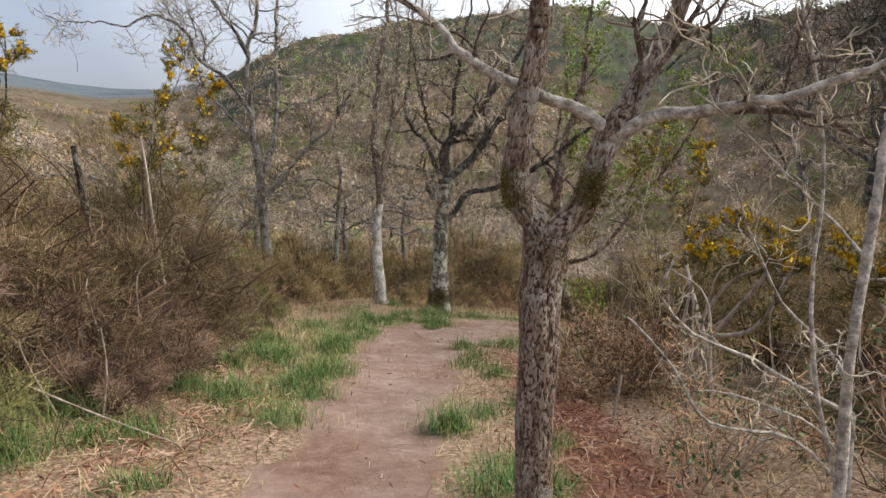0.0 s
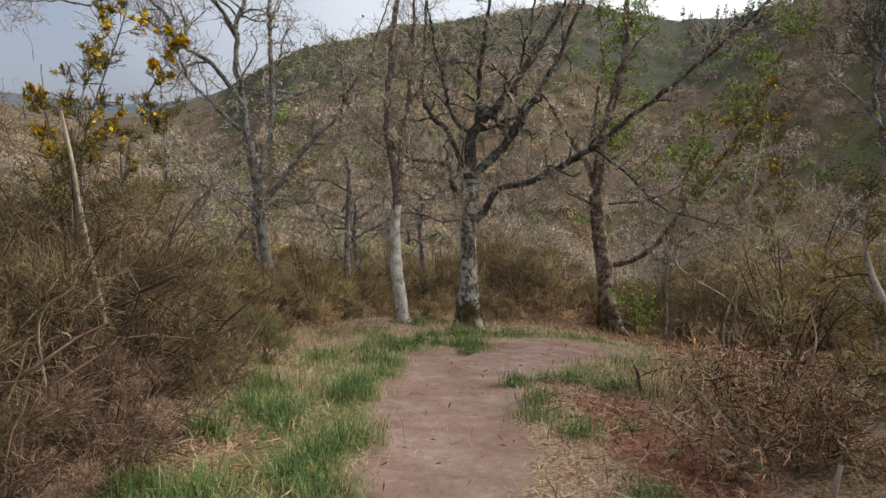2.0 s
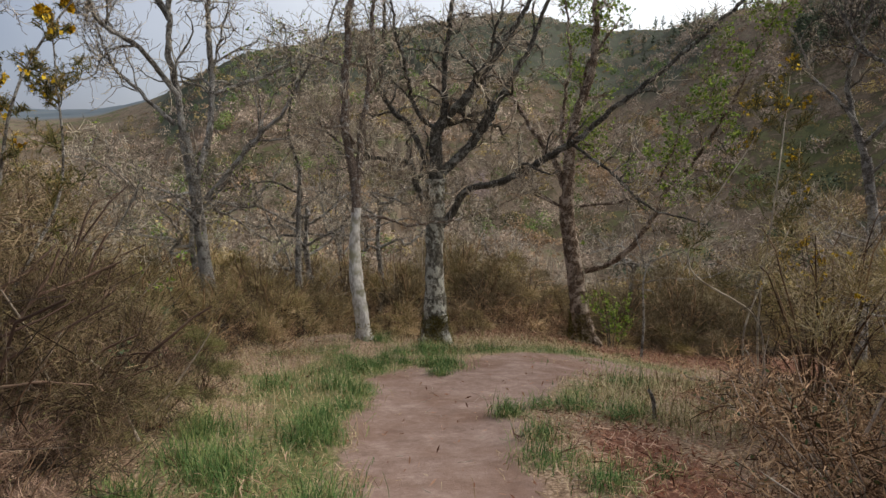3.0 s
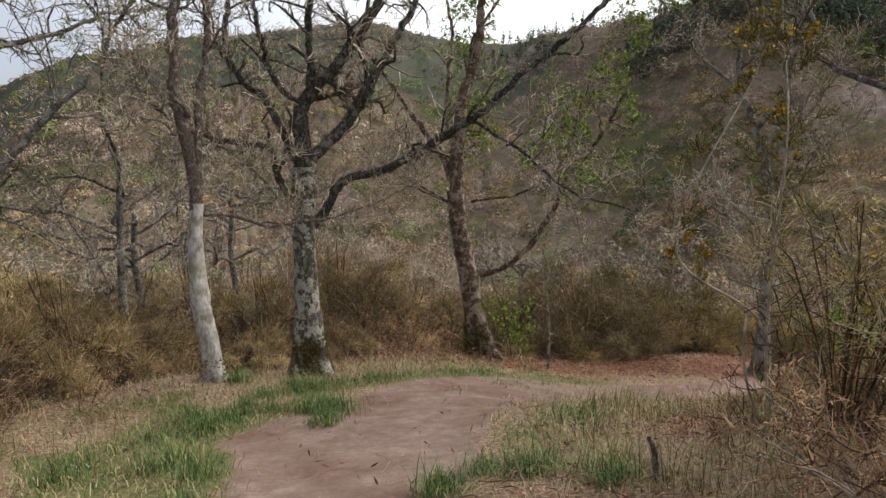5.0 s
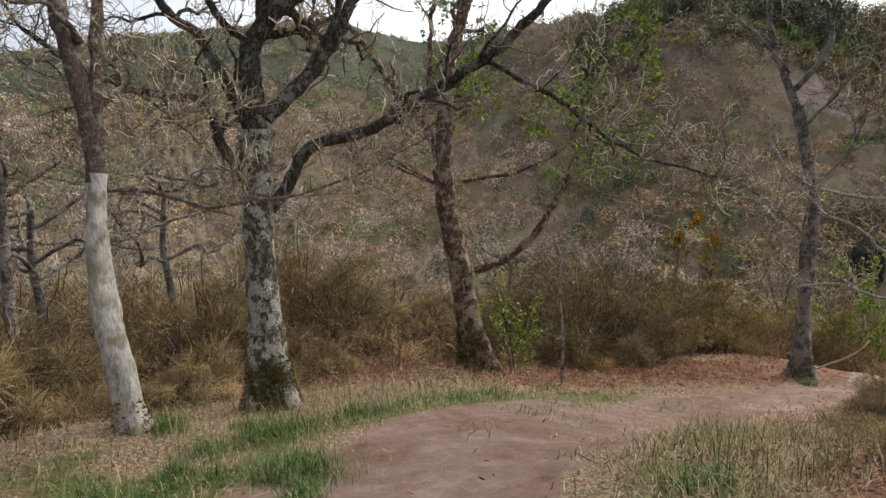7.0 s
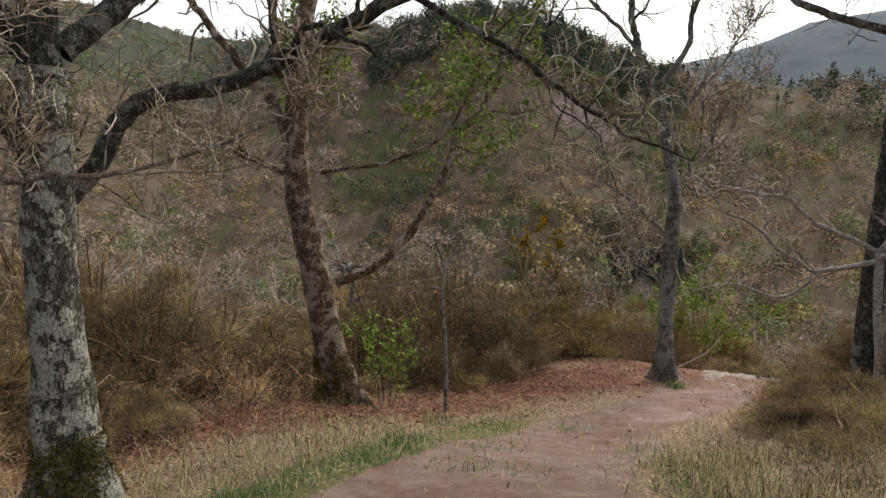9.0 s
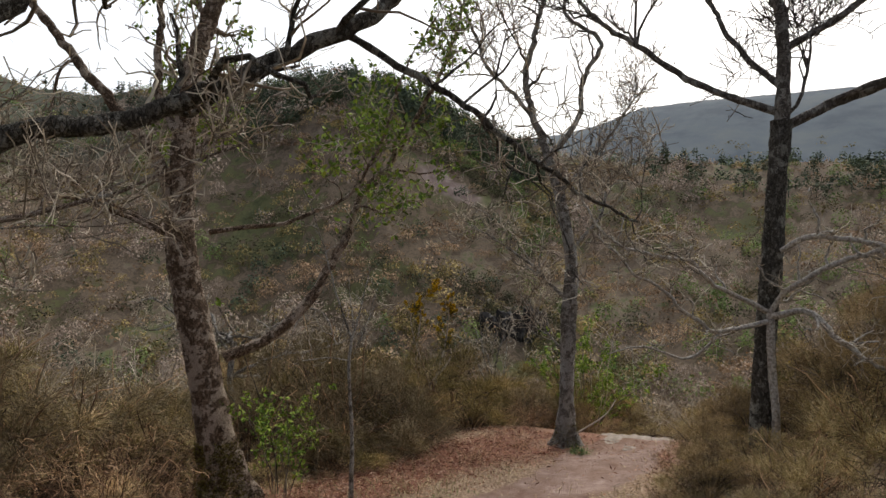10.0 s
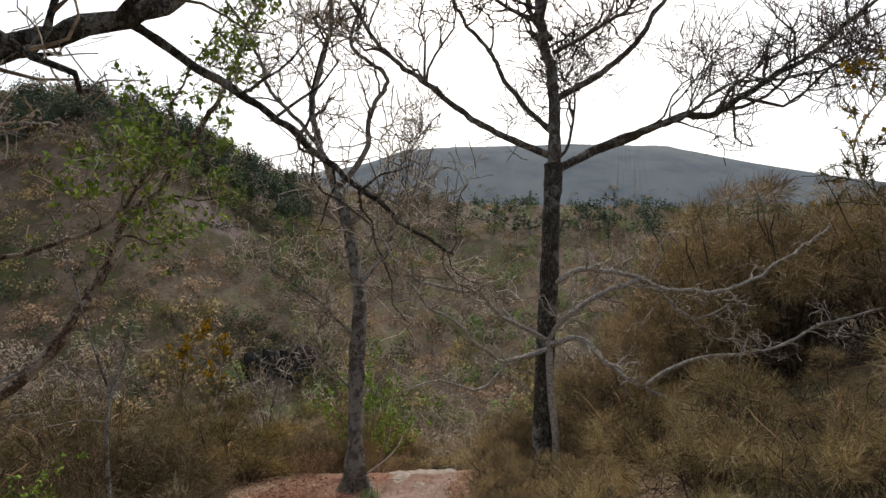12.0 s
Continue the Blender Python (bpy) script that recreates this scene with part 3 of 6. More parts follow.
def path_gap(x, y):
    """Metres from the path's edge: negative on the path."""
    x, y = np.asarray(x, float), np.asarray(y, float)
    best = np.full(x.shape, 99.0)
    for (ax, ay, aw), (bx, by, bw) in zip(PATH, PATH[1:]):
        ux, uy = bx - ax, by - ay
        s = np.clip(((x - ax) * ux + (y - ay) * uy) / (ux * ux + uy * uy), 0, 1)
        best = np.minimum(best, np.hypot(x - ax - s * ux, y - ay - s * uy) - (aw + s * (bw - aw)))
    return best + 0.13 * rolling(x, y, 1.9) + 0.08 * rolling(x + 5, y + 2, 5.3) + 0.05 * rolling(x + 2, y + 9, 11.0)


def spread_lines(lo, hi, step, far_lo, far_hi, growth, fine_lo, fine_hi):
    """Grid lines: close together from lo to hi, about one and a half metres apart to the fine limits, then ever wider."""
    mid = np.arange(lo, hi + step / 2, step)
    up, down, s = [hi], [lo], step
    while up[-1] < far_hi:
        s = min(s * growth, 2.3 if up[-1] < fine_hi else 40)
        up.append(up[-1] + s)
    s = step
    while down[-1] > far_lo:
        s = min(s * growth, 2.3 if down[-1] > fine_lo else 40)
        down.append(down[-1] - s)
    return np.concatenate([down[:0:-1], mid, up[1:]])


def build_ground():
    gx, gy = spread_lines(-5, 11, 0.15, -2300, 2300, 1.14, -110, 300), spread_lines(-1, 18, 0.15, -2300, 2300, 1.14, -8, 310)
    X, Y = np.meshgrid(gx, gy)
    x, y = X.ravel(), Y.ravel()
    r = np.hypot(x - ORIGIN[0], y - ORIGIN[1])
    az = np.degrees(np.arctan2(x - ORIGIN[0], y - ORIGIN[1]))
    gap = path_gap(x, y)
    z = height(x, y) - 0.035 * smooth(0.25, -0.4, gap)
    i = np.arange(len(x)).reshape(X.shape)
    F = np.stack([i[:-1, :-1], i[:-1, 1:], i[1:, 1:], i[1:, :-1]], -1).reshape(-1, 4)
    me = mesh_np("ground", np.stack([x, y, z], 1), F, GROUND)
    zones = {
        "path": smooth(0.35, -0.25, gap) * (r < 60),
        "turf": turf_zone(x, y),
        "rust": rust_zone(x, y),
        # dark heath colour also beyond 2.5 m from the path, deepening shade under bushes
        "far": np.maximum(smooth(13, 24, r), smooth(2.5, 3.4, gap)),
        "ridge_haze": smooth(330, 480, r),
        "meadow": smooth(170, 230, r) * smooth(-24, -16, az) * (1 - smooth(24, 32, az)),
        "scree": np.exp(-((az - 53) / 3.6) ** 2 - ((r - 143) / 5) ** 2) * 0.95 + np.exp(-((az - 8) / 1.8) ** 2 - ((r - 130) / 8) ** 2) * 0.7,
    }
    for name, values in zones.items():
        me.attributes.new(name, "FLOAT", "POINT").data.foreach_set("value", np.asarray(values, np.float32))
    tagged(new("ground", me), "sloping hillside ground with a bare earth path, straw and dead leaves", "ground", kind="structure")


def turf_zone(x, y):
    left = np.exp(-((x + 1.6) / 0.65) ** 2) * smooth(3.0, 6.0, y) * (1 - smooth(11.5, 13.0, y))
    far_edge = np.exp(-(((y - 13.9) - 0.33 * (x - 1.5)) / 0.5) ** 2) * smooth(-1.5, 0.5, x) * (1 - smooth(4.5, 6.5, x)) * 0.8
    right = np.exp(-(((y - 10.4) - 0.8 * (x - 1.6)) / 0.55) ** 2) * smooth(0.8, 1.4, x) * (1 - smooth(4.5, 6, x)) * 0.55
    bend = smooth(-3.4, -2.4, x) * (1 - smooth(-0.6, 0.6, x)) * smooth(9.5, 10.5, y) * (1 - smooth(12.8, 13.6, y)) * (0.35 + 0.65 * (rolling(x + 4, y, 2.4) > 0))
    return np.clip(left * 0.78 + far_edge + right + bend * 0.7, 0, 1)


def rust_zone(x, y):
    behind = np.exp(-(((y - 16.3) - 0.05 * x) / 1.0) ** 2) * smooth(-2.5, 1.0, x) * (1 - smooth(7.0, 9.0, x))
    right = np.exp(-((x - 1.25) / 0.5) ** 2) * smooth(1.0, 3.0, y) * (1 - smooth(8.0, 9.5, y))
    left = np.exp(-((x + 2.1) / 0.7) ** 2) * smooth(0.0, 2.0, y) * (1 - smooth(6.0, 7.5, y))
    bank = np.exp(-((x - 3.2) / 0.9) ** 2 - ((y - 9.8) / 1.0) ** 2) * 0.7
    low = smooth(6.5, 8.5, x) * (1 - smooth(13, 16, x)) * smooth(9.5, 11.5, y) * (1 - smooth(16.5, 18, y)) * 0.55
    return np.clip(behind + right * 0.8 + left * 0.4 + bank + low, 0, 1)


build_ground()


# ---------------------------------------------------------------- trees
class Tree:
    current = None


def plated(turn, along, cols, cell, seed):
    """How far each point lies from the cracks between bark plates: 0 in a crack, 1 on a plate."""
    gx, gy = turn * cols, along / cell
    ix, iy = np.floor(gx), np.floor(gy)
    best, second = np.full(gx.shape, 9.0), np.full(gx.shape, 9.0)
    for dx in (-1, 0, 1):
        for dy in (-1, 0, 1):
            cx, cy = (ix + dx) % cols, iy + dy
            h = np.sin(cx * 127.1 + cy * 311.7 + seed) * 43758.5
            k = np.sin(cx * 269.5 + cy * 183.3 + seed) * 24634.6
            d = np.hypot(gx - ix - dx - 0.5 - (h - np.floor(h) - 0.5) * 1.0, gy - cy - 0.5 - (k - np.floor(k) - 0.5) * 1.0)
            second = np.minimum(second, np.maximum(best, d))
            best = np.minimum(best, d)
    return smooth(0.0, 0.22, second - best)


def plated_tube(name, pts, R, sides, cols, mat, parent, seed, deep=0.006):
    """A stem whose bark plates stand proud of the cracks between them."""
    rng = np.random.default_rng(seed)
    V, F = tubes(pts[None], R[None], sides)
    arc = np.cumsum(np.r_[0, np.linalg.norm(np.diff(pts, axis=0), axis=1)])
    turn, along = np.tile(np.arange(sides) / sides, len(pts)), np.repeat(arc, sides)
    c, r = np.repeat(pts, sides, 0), np.repeat(R, sides)
    bend = 0.007 * np.sin(turn * 2 * np.pi * 2 + along * 13) + 0.003 * np.sin(turn * 2 * np.pi * 5 - along * 40)
    p = plated(turn, along + bend, cols, 0.034, seed)
    swell = 0.05 * np.sin(turn * 6.283 * 2 + along * 5 + seed) + 0.045 * np.sin(turn * 6.283 * 3 - along * 9) + 0.03 * np.sin(along * 17 + turn * 6.283)
    V = c + (V - c) * (1 + swell + (p - 1) * deep / r + rng.normal(scale=0.009, size=len(r)))[:, None]
    ob = part_np(name, V, F, mat, parent)
    ob.data.attributes.new("plate", "FLOAT", "POINT").data.foreach_set("value", p.astype(np.float32))
    return ob


def tree_at(name, base, trunk, label, bark, limb_bark, twig_mat, category="tree", seed=1, sides=14, flare=0.5, extend=0.0, plates=0):
    """A tree whose trunk follows points (x, y, z, radius) given from its base."""
    ob = thing(name, base, label, category)
    rng = np.random.default_rng(seed)
    line = [np.array(p[:3]) for p in trunk]
    rad = [p[3] for p in trunk]
    if line[0][2] > 0.25:
        line.insert(0, np.array([line[0][0] * 0.5, line[0][1] * 0.5, -0.2]))
        rad.insert(0, rad[0] * 1.25)
    else:
        line[0][2] = min(line[0][2], -0.2)
    pts = curve_through(line, 0.009 if plates else 0.06)
    pos = np.cumsum(np.r_[0, np.linalg.norm(np.diff(line, axis=0), axis=1)])
    arc = np.cumsum(np.r_[0, np.linalg.norm(np.diff(pts, axis=0), axis=1)])
    R = np.interp(arc / arc[-1], pos / pos[-1], rad)
    R *= 1 + flare * np.exp(-np.clip(pts[:, 2], 0, 9) / (2.0 * rad[0]))
    if plates:
        plated_tube("trunk", pts, R, sides, plates, bark, ob, seed)
        Tree.current = dict(ob=ob, rng=rng, limb_bark=limb_bark, twig=twig_mat, lines=[], radii=[], trunk=(pts, R), extend=extend)
        return ob
    V, F = tubes(pts[None], R[None], sides)
    # swellings, hollows and root ridges
    ang = np.tile(np.arange(sides) / sides * 2 * np.pi, len(pts))
    c, zz = np.repeat(pts, sides, 0), np.repeat(pts[:, 2], sides)
    bulge = 1 + 0.09 * np.sin(ang * 3 + zz * 4 + seed) * np.cos(zz * 7 + ang) + 0.07 * np.sin(ang * 2 - zz * 2.3)
    bulge += 0.30 * np.exp(-np.clip(zz, 0, 9) / (1.5 * rad[0])) * np.sin(ang * 4 + seed)
    bulge += rng.normal(scale=0.03, size=len(ang))
    V = c + (V - c) * bulge[:, None]
    part_np("trunk", V, F, bark, ob)
    Tree.current = dict(ob=ob, rng=rng, limb_bark=limb_bark, twig=twig_mat, lines=[], radii=[], trunk=(pts, R), extend=extend)
    return ob


def limb(points, r0, r1, bark=None, plates=0):
    t = Tree.current
    rng = t["rng"]
    if t["extend"] and r1 >= 0.012:
        # the limb goes on, rising and thinning
        a, b = np.array(points[-2]), np.array(points[-1])
        way = (b - a) / np.linalg.norm(b - a)
        more = t["extend"] * rng.uniform(0.7, 1.2)
        c = b + (way + [0, 0, 0.3] + rng.normal(scale=0.15, size=3)) * more * 0.5
        d = c + (way * 0.7 + [0, 0, 0.5] + rng.normal(scale=0.25, size=3)) * more * 0.5
        points = list(points) + [tuple(c), tuple(d)]
        r1 *= 0.45
    pts = curve_through(points, 0.011 if plates else 0.07)
    n = len(pts)
    wob = np.cumsum(rng.normal(scale=0.002 if plates else 0.014, size=(n, 3)), axis=0)
    wob -= np.linspace(0, 1, n)[:, None] * wob[-1]
    pts = pts + wob * np.minimum(1, np.linspace(0, 4, n))[:, None] * min(1.0, r0 / 0.04)
    R = np.linspace(r0, r1, n) * (1 + rng.normal(scale=0.0 if plates else 0.05, size=n))
    R[0] *= 1.08
    R[-1] = min(R[-1], r1)
    if plates:
        plated_tube("limb", pts, R, 56, plates, bark or t["limb_bark"], t["ob"], len(t["lines"]) + 3, 0.0045)
    else:
        V, F = tubes(pts[None], R[None], 9)
        part_np("limb", V, F, bark or t["limb_bark"], t["ob"])
    k = np.linspace(0, n - 1, 24)
    i = np.minimum(k.astype(int), n - 2)
    f = (k - i)[:, None]
    t["last"] = (pts, R)
    t["lines"].append(pts[i] * (1 - f) + pts[i + 1] * f)
    t["radii"].append(np.interp(k, np.arange(n), R))


def twigs(per=(12, 8, 5), reach=(1.0, 0.5, 0.25), crook=0.28, lift=0.25, spread=0.9, sides=(5, 3, 3), first=0.3, thin=(0.42, 0.6, 0.6), least=0.0028):
    """Branches, branchlets and twigs on the limbs drawn so far."""
    t = Tree.current
    rng = t["rng"]
    P, R = np.stack(t["lines"]), np.stack(t["radii"])
    bunch, last = [], P
    for level, (a, b, s, th) in enumerate(zip(per, reach, sides, thin)):
        P, R = spawn(rng, P, R, a, b, (8, 6, 4)[level], spread, crook, lift, first, th)
        R = np.maximum(R, least)
        bunch.append(tubes(P, R, s) if level < 2 else ribbons(rng, P, R))
        last = P
    b_v, b_f = bunch[0]
    part_np("branchwork", b_v, b_f, t["limb_bark"], t["ob"], kind="stuff")
    V, F = joined(bunch[1:])
    part_np("crown", V, F, t["twig"], t["ob"], kind="stuff")
    t["ends"] = last


def foliage(count, size, mat, name="foliage", keep=None, narrow=0.55):
    t = Tree.current
    P = t["ends"]
    if keep is not None:
        P = P[keep(P.mean(axis=1))]
    if len(P):
        V, F = leaves_on(t["rng"], P, count, size, narrow)
        part_np(name, V, F, mat, t["ob"], kind="stuff")


def moss(count, low, high, size=0.016, turn=None, on="trunk"):
    """Moss: short tufts between two heights on the trunk, or on the limb drawn last."""
    t = Tree.current
    rng = t["rng"]
    pts, R = t[on]
    ok = np.where((pts[:, 2] > low) & (pts[:, 2] < high))[0]
    i = ok[rng.integers(0, len(ok), count)]
    a = rng.uniform(0, 2 * np.pi, count) if turn is None else rng.normal(turn, 0.8, count)
    out = np.stack([np.cos(a), np.sin(a), np.zeros(count)], 1)
    c = pts[i] + out * (R[i] * 1.05)[:, None] + rng.normal(scale=0.01, size=(count, 3)) * [0, 0, 2]
    d = out * 0.8 + rng.normal(scale=0.6, size=(count, 3))
    e = np.cross(d, rng.normal(size=(count, 3)))
    e /= np.linalg.norm(e, axis=1, keepdims=True)
    z = size * rng.uniform(0.5, 1.3, count)[:, None]
    V = np.stack([c - e * z * 0.5, c + e * z * 0.5, c + d * z + e * z * 0.25, c + d * z - e * z * 0.25], 1).reshape(-1, 3)
    part_np("moss", V, np.arange(count * 4).reshape(-1, 4), MOSS, t["ob"], "green-brown moss", "stuff")


def on_ground(x, y, sink=0.03):
    return (x, y, float(height(x, y)) - sink)

tree_at("fork_oak", (0.33, 2.14, -0.34), [(0.07, -0.01, -0.03, 0.09), (0.06, -0.01, 0.42, 0.07), (0.04, -0.01, 0.77, 0.07), (0.03, -0.01, 1.20, 0.07), (0.03, -0.00, 1.44, 0.07), (0.04, -0.01, 1.57, 0.08)], "young forked oak with furrowed bark and mossy fork beside the path", BARK_FORK, BARK_FORK_LIMB, TWIG_GREY, seed=3, sides=96, extend=0.7, plates=26)
limb([(0.04, -0.01, 1.55), (-0.07, 0.01, 1.70), (-0.07, 0.01, 1.86), (-0.07, 0.01, 1.99), (-0.04, 0.01, 2.17), (-0.03, 0.00, 2.33), (-0.02, 0.00, 2.54), (-0.06, 0.01, 2.77)], 0.05, 0.024, BARK_FORK, 17)
moss(3600, 1.66, 1.78, 0.0032, 3.6, "last")
limb([(0.05, -0.01, 1.55), (0.16, -0.01, 1.68), (0.21, -0.00, 1.85), (0.24, 0.01, 1.92)], 0.05, 0.038, BARK_FORK, 16)
moss(3600, 1.68, 1.80, 0.0032, 4.5, "last")
limb([(0.235, 0.005, 1.88), (0.20, -0.01, 1.94), (0.11, 0.00, 2.00), (-0.12, 0.05, 2.06), (-0.25, 0.09, 2.14), (-0.33, 0.12, 2.23), (-0.46, 0.16, 2.33), (-0.62, 0.21, 2.43)], 0.025, 0.01, BARK_PALE)
limb([(0.235, 0.0, 1.88), (0.30, -0.03, 2.04), (0.35, -0.02, 2.17), (0.42, -0.01, 2.24), (0.43, 0.00, 2.42), (0.38, 0.03, 2.61)], 0.029, 0.013)
limb([(0.225, 0.0, 1.88), (0.29, -0.04, 1.94), (0.38, -0.08, 1.97), (0.53, -0.12, 1.99), (0.61, -0.16, 2.02), (0.74, -0.20, 2.04), (0.85, -0.24, 2.09), (0.97, -0.28, 2.16)], 0.027, 0.01, BARK_PALE)
limb([(0.59, -0.09, 2.00), (0.77, -0.10, 2.00), (0.91, -0.11, 1.96), (1.04, -0.12, 1.90)], 0.016, 0.006)
twigs((6, 4, 4), (0.5, 0.3, 0.15), first=0.4, least=0.002)
moss(900, 1.46, 1.56, 0.003, 4.9)
moss(900, 0.55, 0.75, 0.003, 5.4)

tree_at("lichen_oak", (0.03, 14.75, -2.32), [(0.01, -0.00, -0.09, 0.235), (0.01, -0.00, 0.34, 0.19), (0.00, -0.00, 0.97, 0.175), (-0.01, 0.00, 1.79, 0.165), (0.01, -0.00, 2.45, 0.165), (0.02, -0.00, 3.03, 0.175)], "stout oak with lichen-spotted trunk and dark bare crooked limbs", BARK_LICHEN, BARK_DARK, TWIG_GREY, seed=5, sides=18, extend=2.0)
limb([(0.02, -0.00, 3.00), (0.03, -0.04, 3.35), (0.06, -0.08, 3.85), (0.28, -0.14, 4.22), (0.51, -0.19, 4.43), (0.80, -0.25, 4.83), (1.13, -0.32, 5.38)], 0.13, 0.04)
limb([(0.23, -0.02, 4.14), (0.19, 0.06, 4.50), (0.17, 0.14, 5.02), (0.24, 0.21, 5.66)], 0.06, 0.025)
limb([(-0.05, 0.00, 3.10), (-0.23, 0.11, 3.55), (-0.36, 0.21, 3.95), (-0.62, 0.32, 4.21), (-0.81, 0.43, 4.53), (-0.81, 0.52, 5.06)], 0.06, 0.02)
limb([(0.14, -0.01, 3.16), (0.52, 0.00, 3.49), (0.88, 0.02, 3.89), (1.17, 0.04, 4.29), (1.47, 0.07, 4.77), (1.79, 0.09, 5.45)], 0.09, 0.03)
limb([(-0.11, 0.01, 2.52), (-0.34, -0.05, 2.91), (-0.44, -0.12, 3.25), (-0.84, -0.16, 3.31), (-1.12, -0.22, 3.39)], 0.06, 0.018)
limb([(0.03, -0.00, 3.92), (-0.21, -0.11, 4.08), (-0.43, -0.22, 4.40), (-0.51, -0.34, 4.82)], 0.045, 0.015)
limb([(0.62, -0.05, 3.68), (0.91, -0.23, 4.23), (0.78, -0.37, 4.74), (0.89, -0.53, 5.22)], 0.04, 0.015)
limb([(0.04, 0.0, 2.1), (0.3, 0.0, 2.38), (0.5, -0.05, 2.75), (0.75, -0.2, 2.92), (1.3, -0.55, 3.10), (2.2, -1.19, 3.62), (2.9, -1.6, 4.2), (3.7, -1.9, 4.95)], 0.075, 0.03)
limb([(2.2, -1.19, 3.62), (2.65, -1.75, 3.2), (3.05, -2.29, 2.68), (3.45, -2.4, 2.55), (3.9, -2.5, 2.42)], 0.028, 0.01)
twigs((13, 8, 4), (1.3, 0.65, 0.32), crook=0.38, first=0.15, thin=(0.5, 0.6, 0.6), least=0.0036)
moss(5200, -0.1, 0.55, 0.014, 4.7)
moss(500, 2.4, 3.0, 0.014)

tree_at("white_birch", (-1.25, 13.50, -1.95), [(0.05, 0.00, -0.20, 0.13), (-0.01, -0.00, 0.45, 0.105), (-0.09, -0.01, 1.12, 0.1), (-0.10, -0.01, 1.75, 0.09), (-0.06, -0.01, 2.24, 0.085)], "leaning birch, white below and dark brown above", BARK_WHITE, BARK_FORK_LIMB, TWIG_GREY, seed=7, flare=0.2, extend=2.4)
limb([(-0.07, -0.01, 2.16), (-0.06, -0.01, 2.5), (-0.12, -0.01, 3.11), (-0.13, -0.01, 3.54), (-0.12, -0.01, 4.11), (-0.05, -0.01, 4.76)], 0.082, 0.035)
limb([(-0.05, -0.01, 2.51), (-0.01, 0.05, 3.07), (-0.00, 0.10, 3.42), (0.08, 0.15, 3.83), (0.15, 0.21, 4.49)], 0.06, 0.03)
limb([(-0.07, -0.01, 2.11), (0.27, 0.09, 2.09), (0.56, 0.19, 2.01), (0.99, 0.30, 1.94)], 0.028, 0.012)
limb([(-0.08, -0.01, 3.25), (-0.28, -0.14, 3.51), (-0.47, -0.26, 3.52), (-0.67, -0.39, 3.57)], 0.03, 0.01)
limb([(-0.05, -0.01, 2.71), (0.23, 0.13, 2.93), (0.45, 0.26, 2.76), (0.75, 0.40, 2.46)], 0.02, 0.008)
twigs((13, 9, 5), (1.0, 0.55, 0.3), lift=0.35, crook=0.33, least=0.0036)
moss(700, -0.1, 0.35)

tree_at("alder", (3.62, 17.00, -3.10), [(-0.01, 0.01, -0.13, 0.232), (-0.08, 0.05, 0.39, 0.21), (-0.15, 0.09, 0.97, 0.195), (-0.27, 0.17, 1.82, 0.185), (-0.41, 0.26, 2.73, 0.165), (-0.45, 0.28, 3.35, 0.155)], "leaning alder with flaking brown bark, mossy foot and fresh leaves", BARK_RED, BARK_RED, TWIG_GREY, seed=11, sides=18, extend=2.2)
limb([(-0.42, 0.27, 3.25), (-0.40, 0.25, 3.96), (-0.31, 0.20, 4.78), (-0.16, 0.10, 5.46), (-0.05, 0.03, 6.08), (-0.02, 0.01, 7.01)], 0.15, 0.06)
limb([(-0.51, 0.32, 3.55), (-0.66, 0.51, 4.13), (-0.92, 0.77, 4.60), (-1.25, 1.08, 5.15), (-1.55, 1.37, 5.67), (-1.90, 1.68, 6.18)], 0.07, 0.025)
limb([(-0.48, 0.30, 4.30), (-0.54, 0.59, 4.80), (-0.40, 0.76, 5.61), (-0.27, 0.93, 6.46)], 0.05, 0.03)
limb([(-0.56, 0.35, 3.11), (-1.05, 0.51, 3.37), (-1.46, 0.61, 3.48), (-1.94, 0.76, 3.40)], 0.03, 0.008)
limb([(-0.60, 0.38, 3.14), (-1.22, 0.58, 3.59), (-1.77, 0.74, 3.78), (-2.19, 0.82, 3.85)], 0.028, 0.008)
limb([(-0.04, 0.03, 1.67), (0.43, -0.21, 1.88), (0.85, -0.42, 2.39), (1.17, -0.55, 2.98), (1.49, -0.69, 3.65), (1.95, -0.92, 4.27), (2.46, -1.18, 5.18)], 0.07, 0.02)
limb([(-0.18, 0.11, 3.13), (0.47, -0.39, 3.28), (0.95, -0.80, 3.51), (1.14, -1.01, 3.72), (1.26, -1.18, 4.07)], 0.03, 0.012)
limb([(-0.28, 0.18, 4.10), (0.14, 0.10, 4.42), (-0.18, 0.49, 4.56), (0.08, 0.52, 4.96)], 0.02, 0.008)
twigs((12, 8, 5), (1.2, 0.65, 0.32), crook=0.33, least=0.004)
foliage(7000, 0.08, LEAF, keep=lambda c: (c[:, 0] > -0.4) & (c[:, 2] > 1.4))
moss(5200, -0.1, 0.7, 0.014, 3.9)

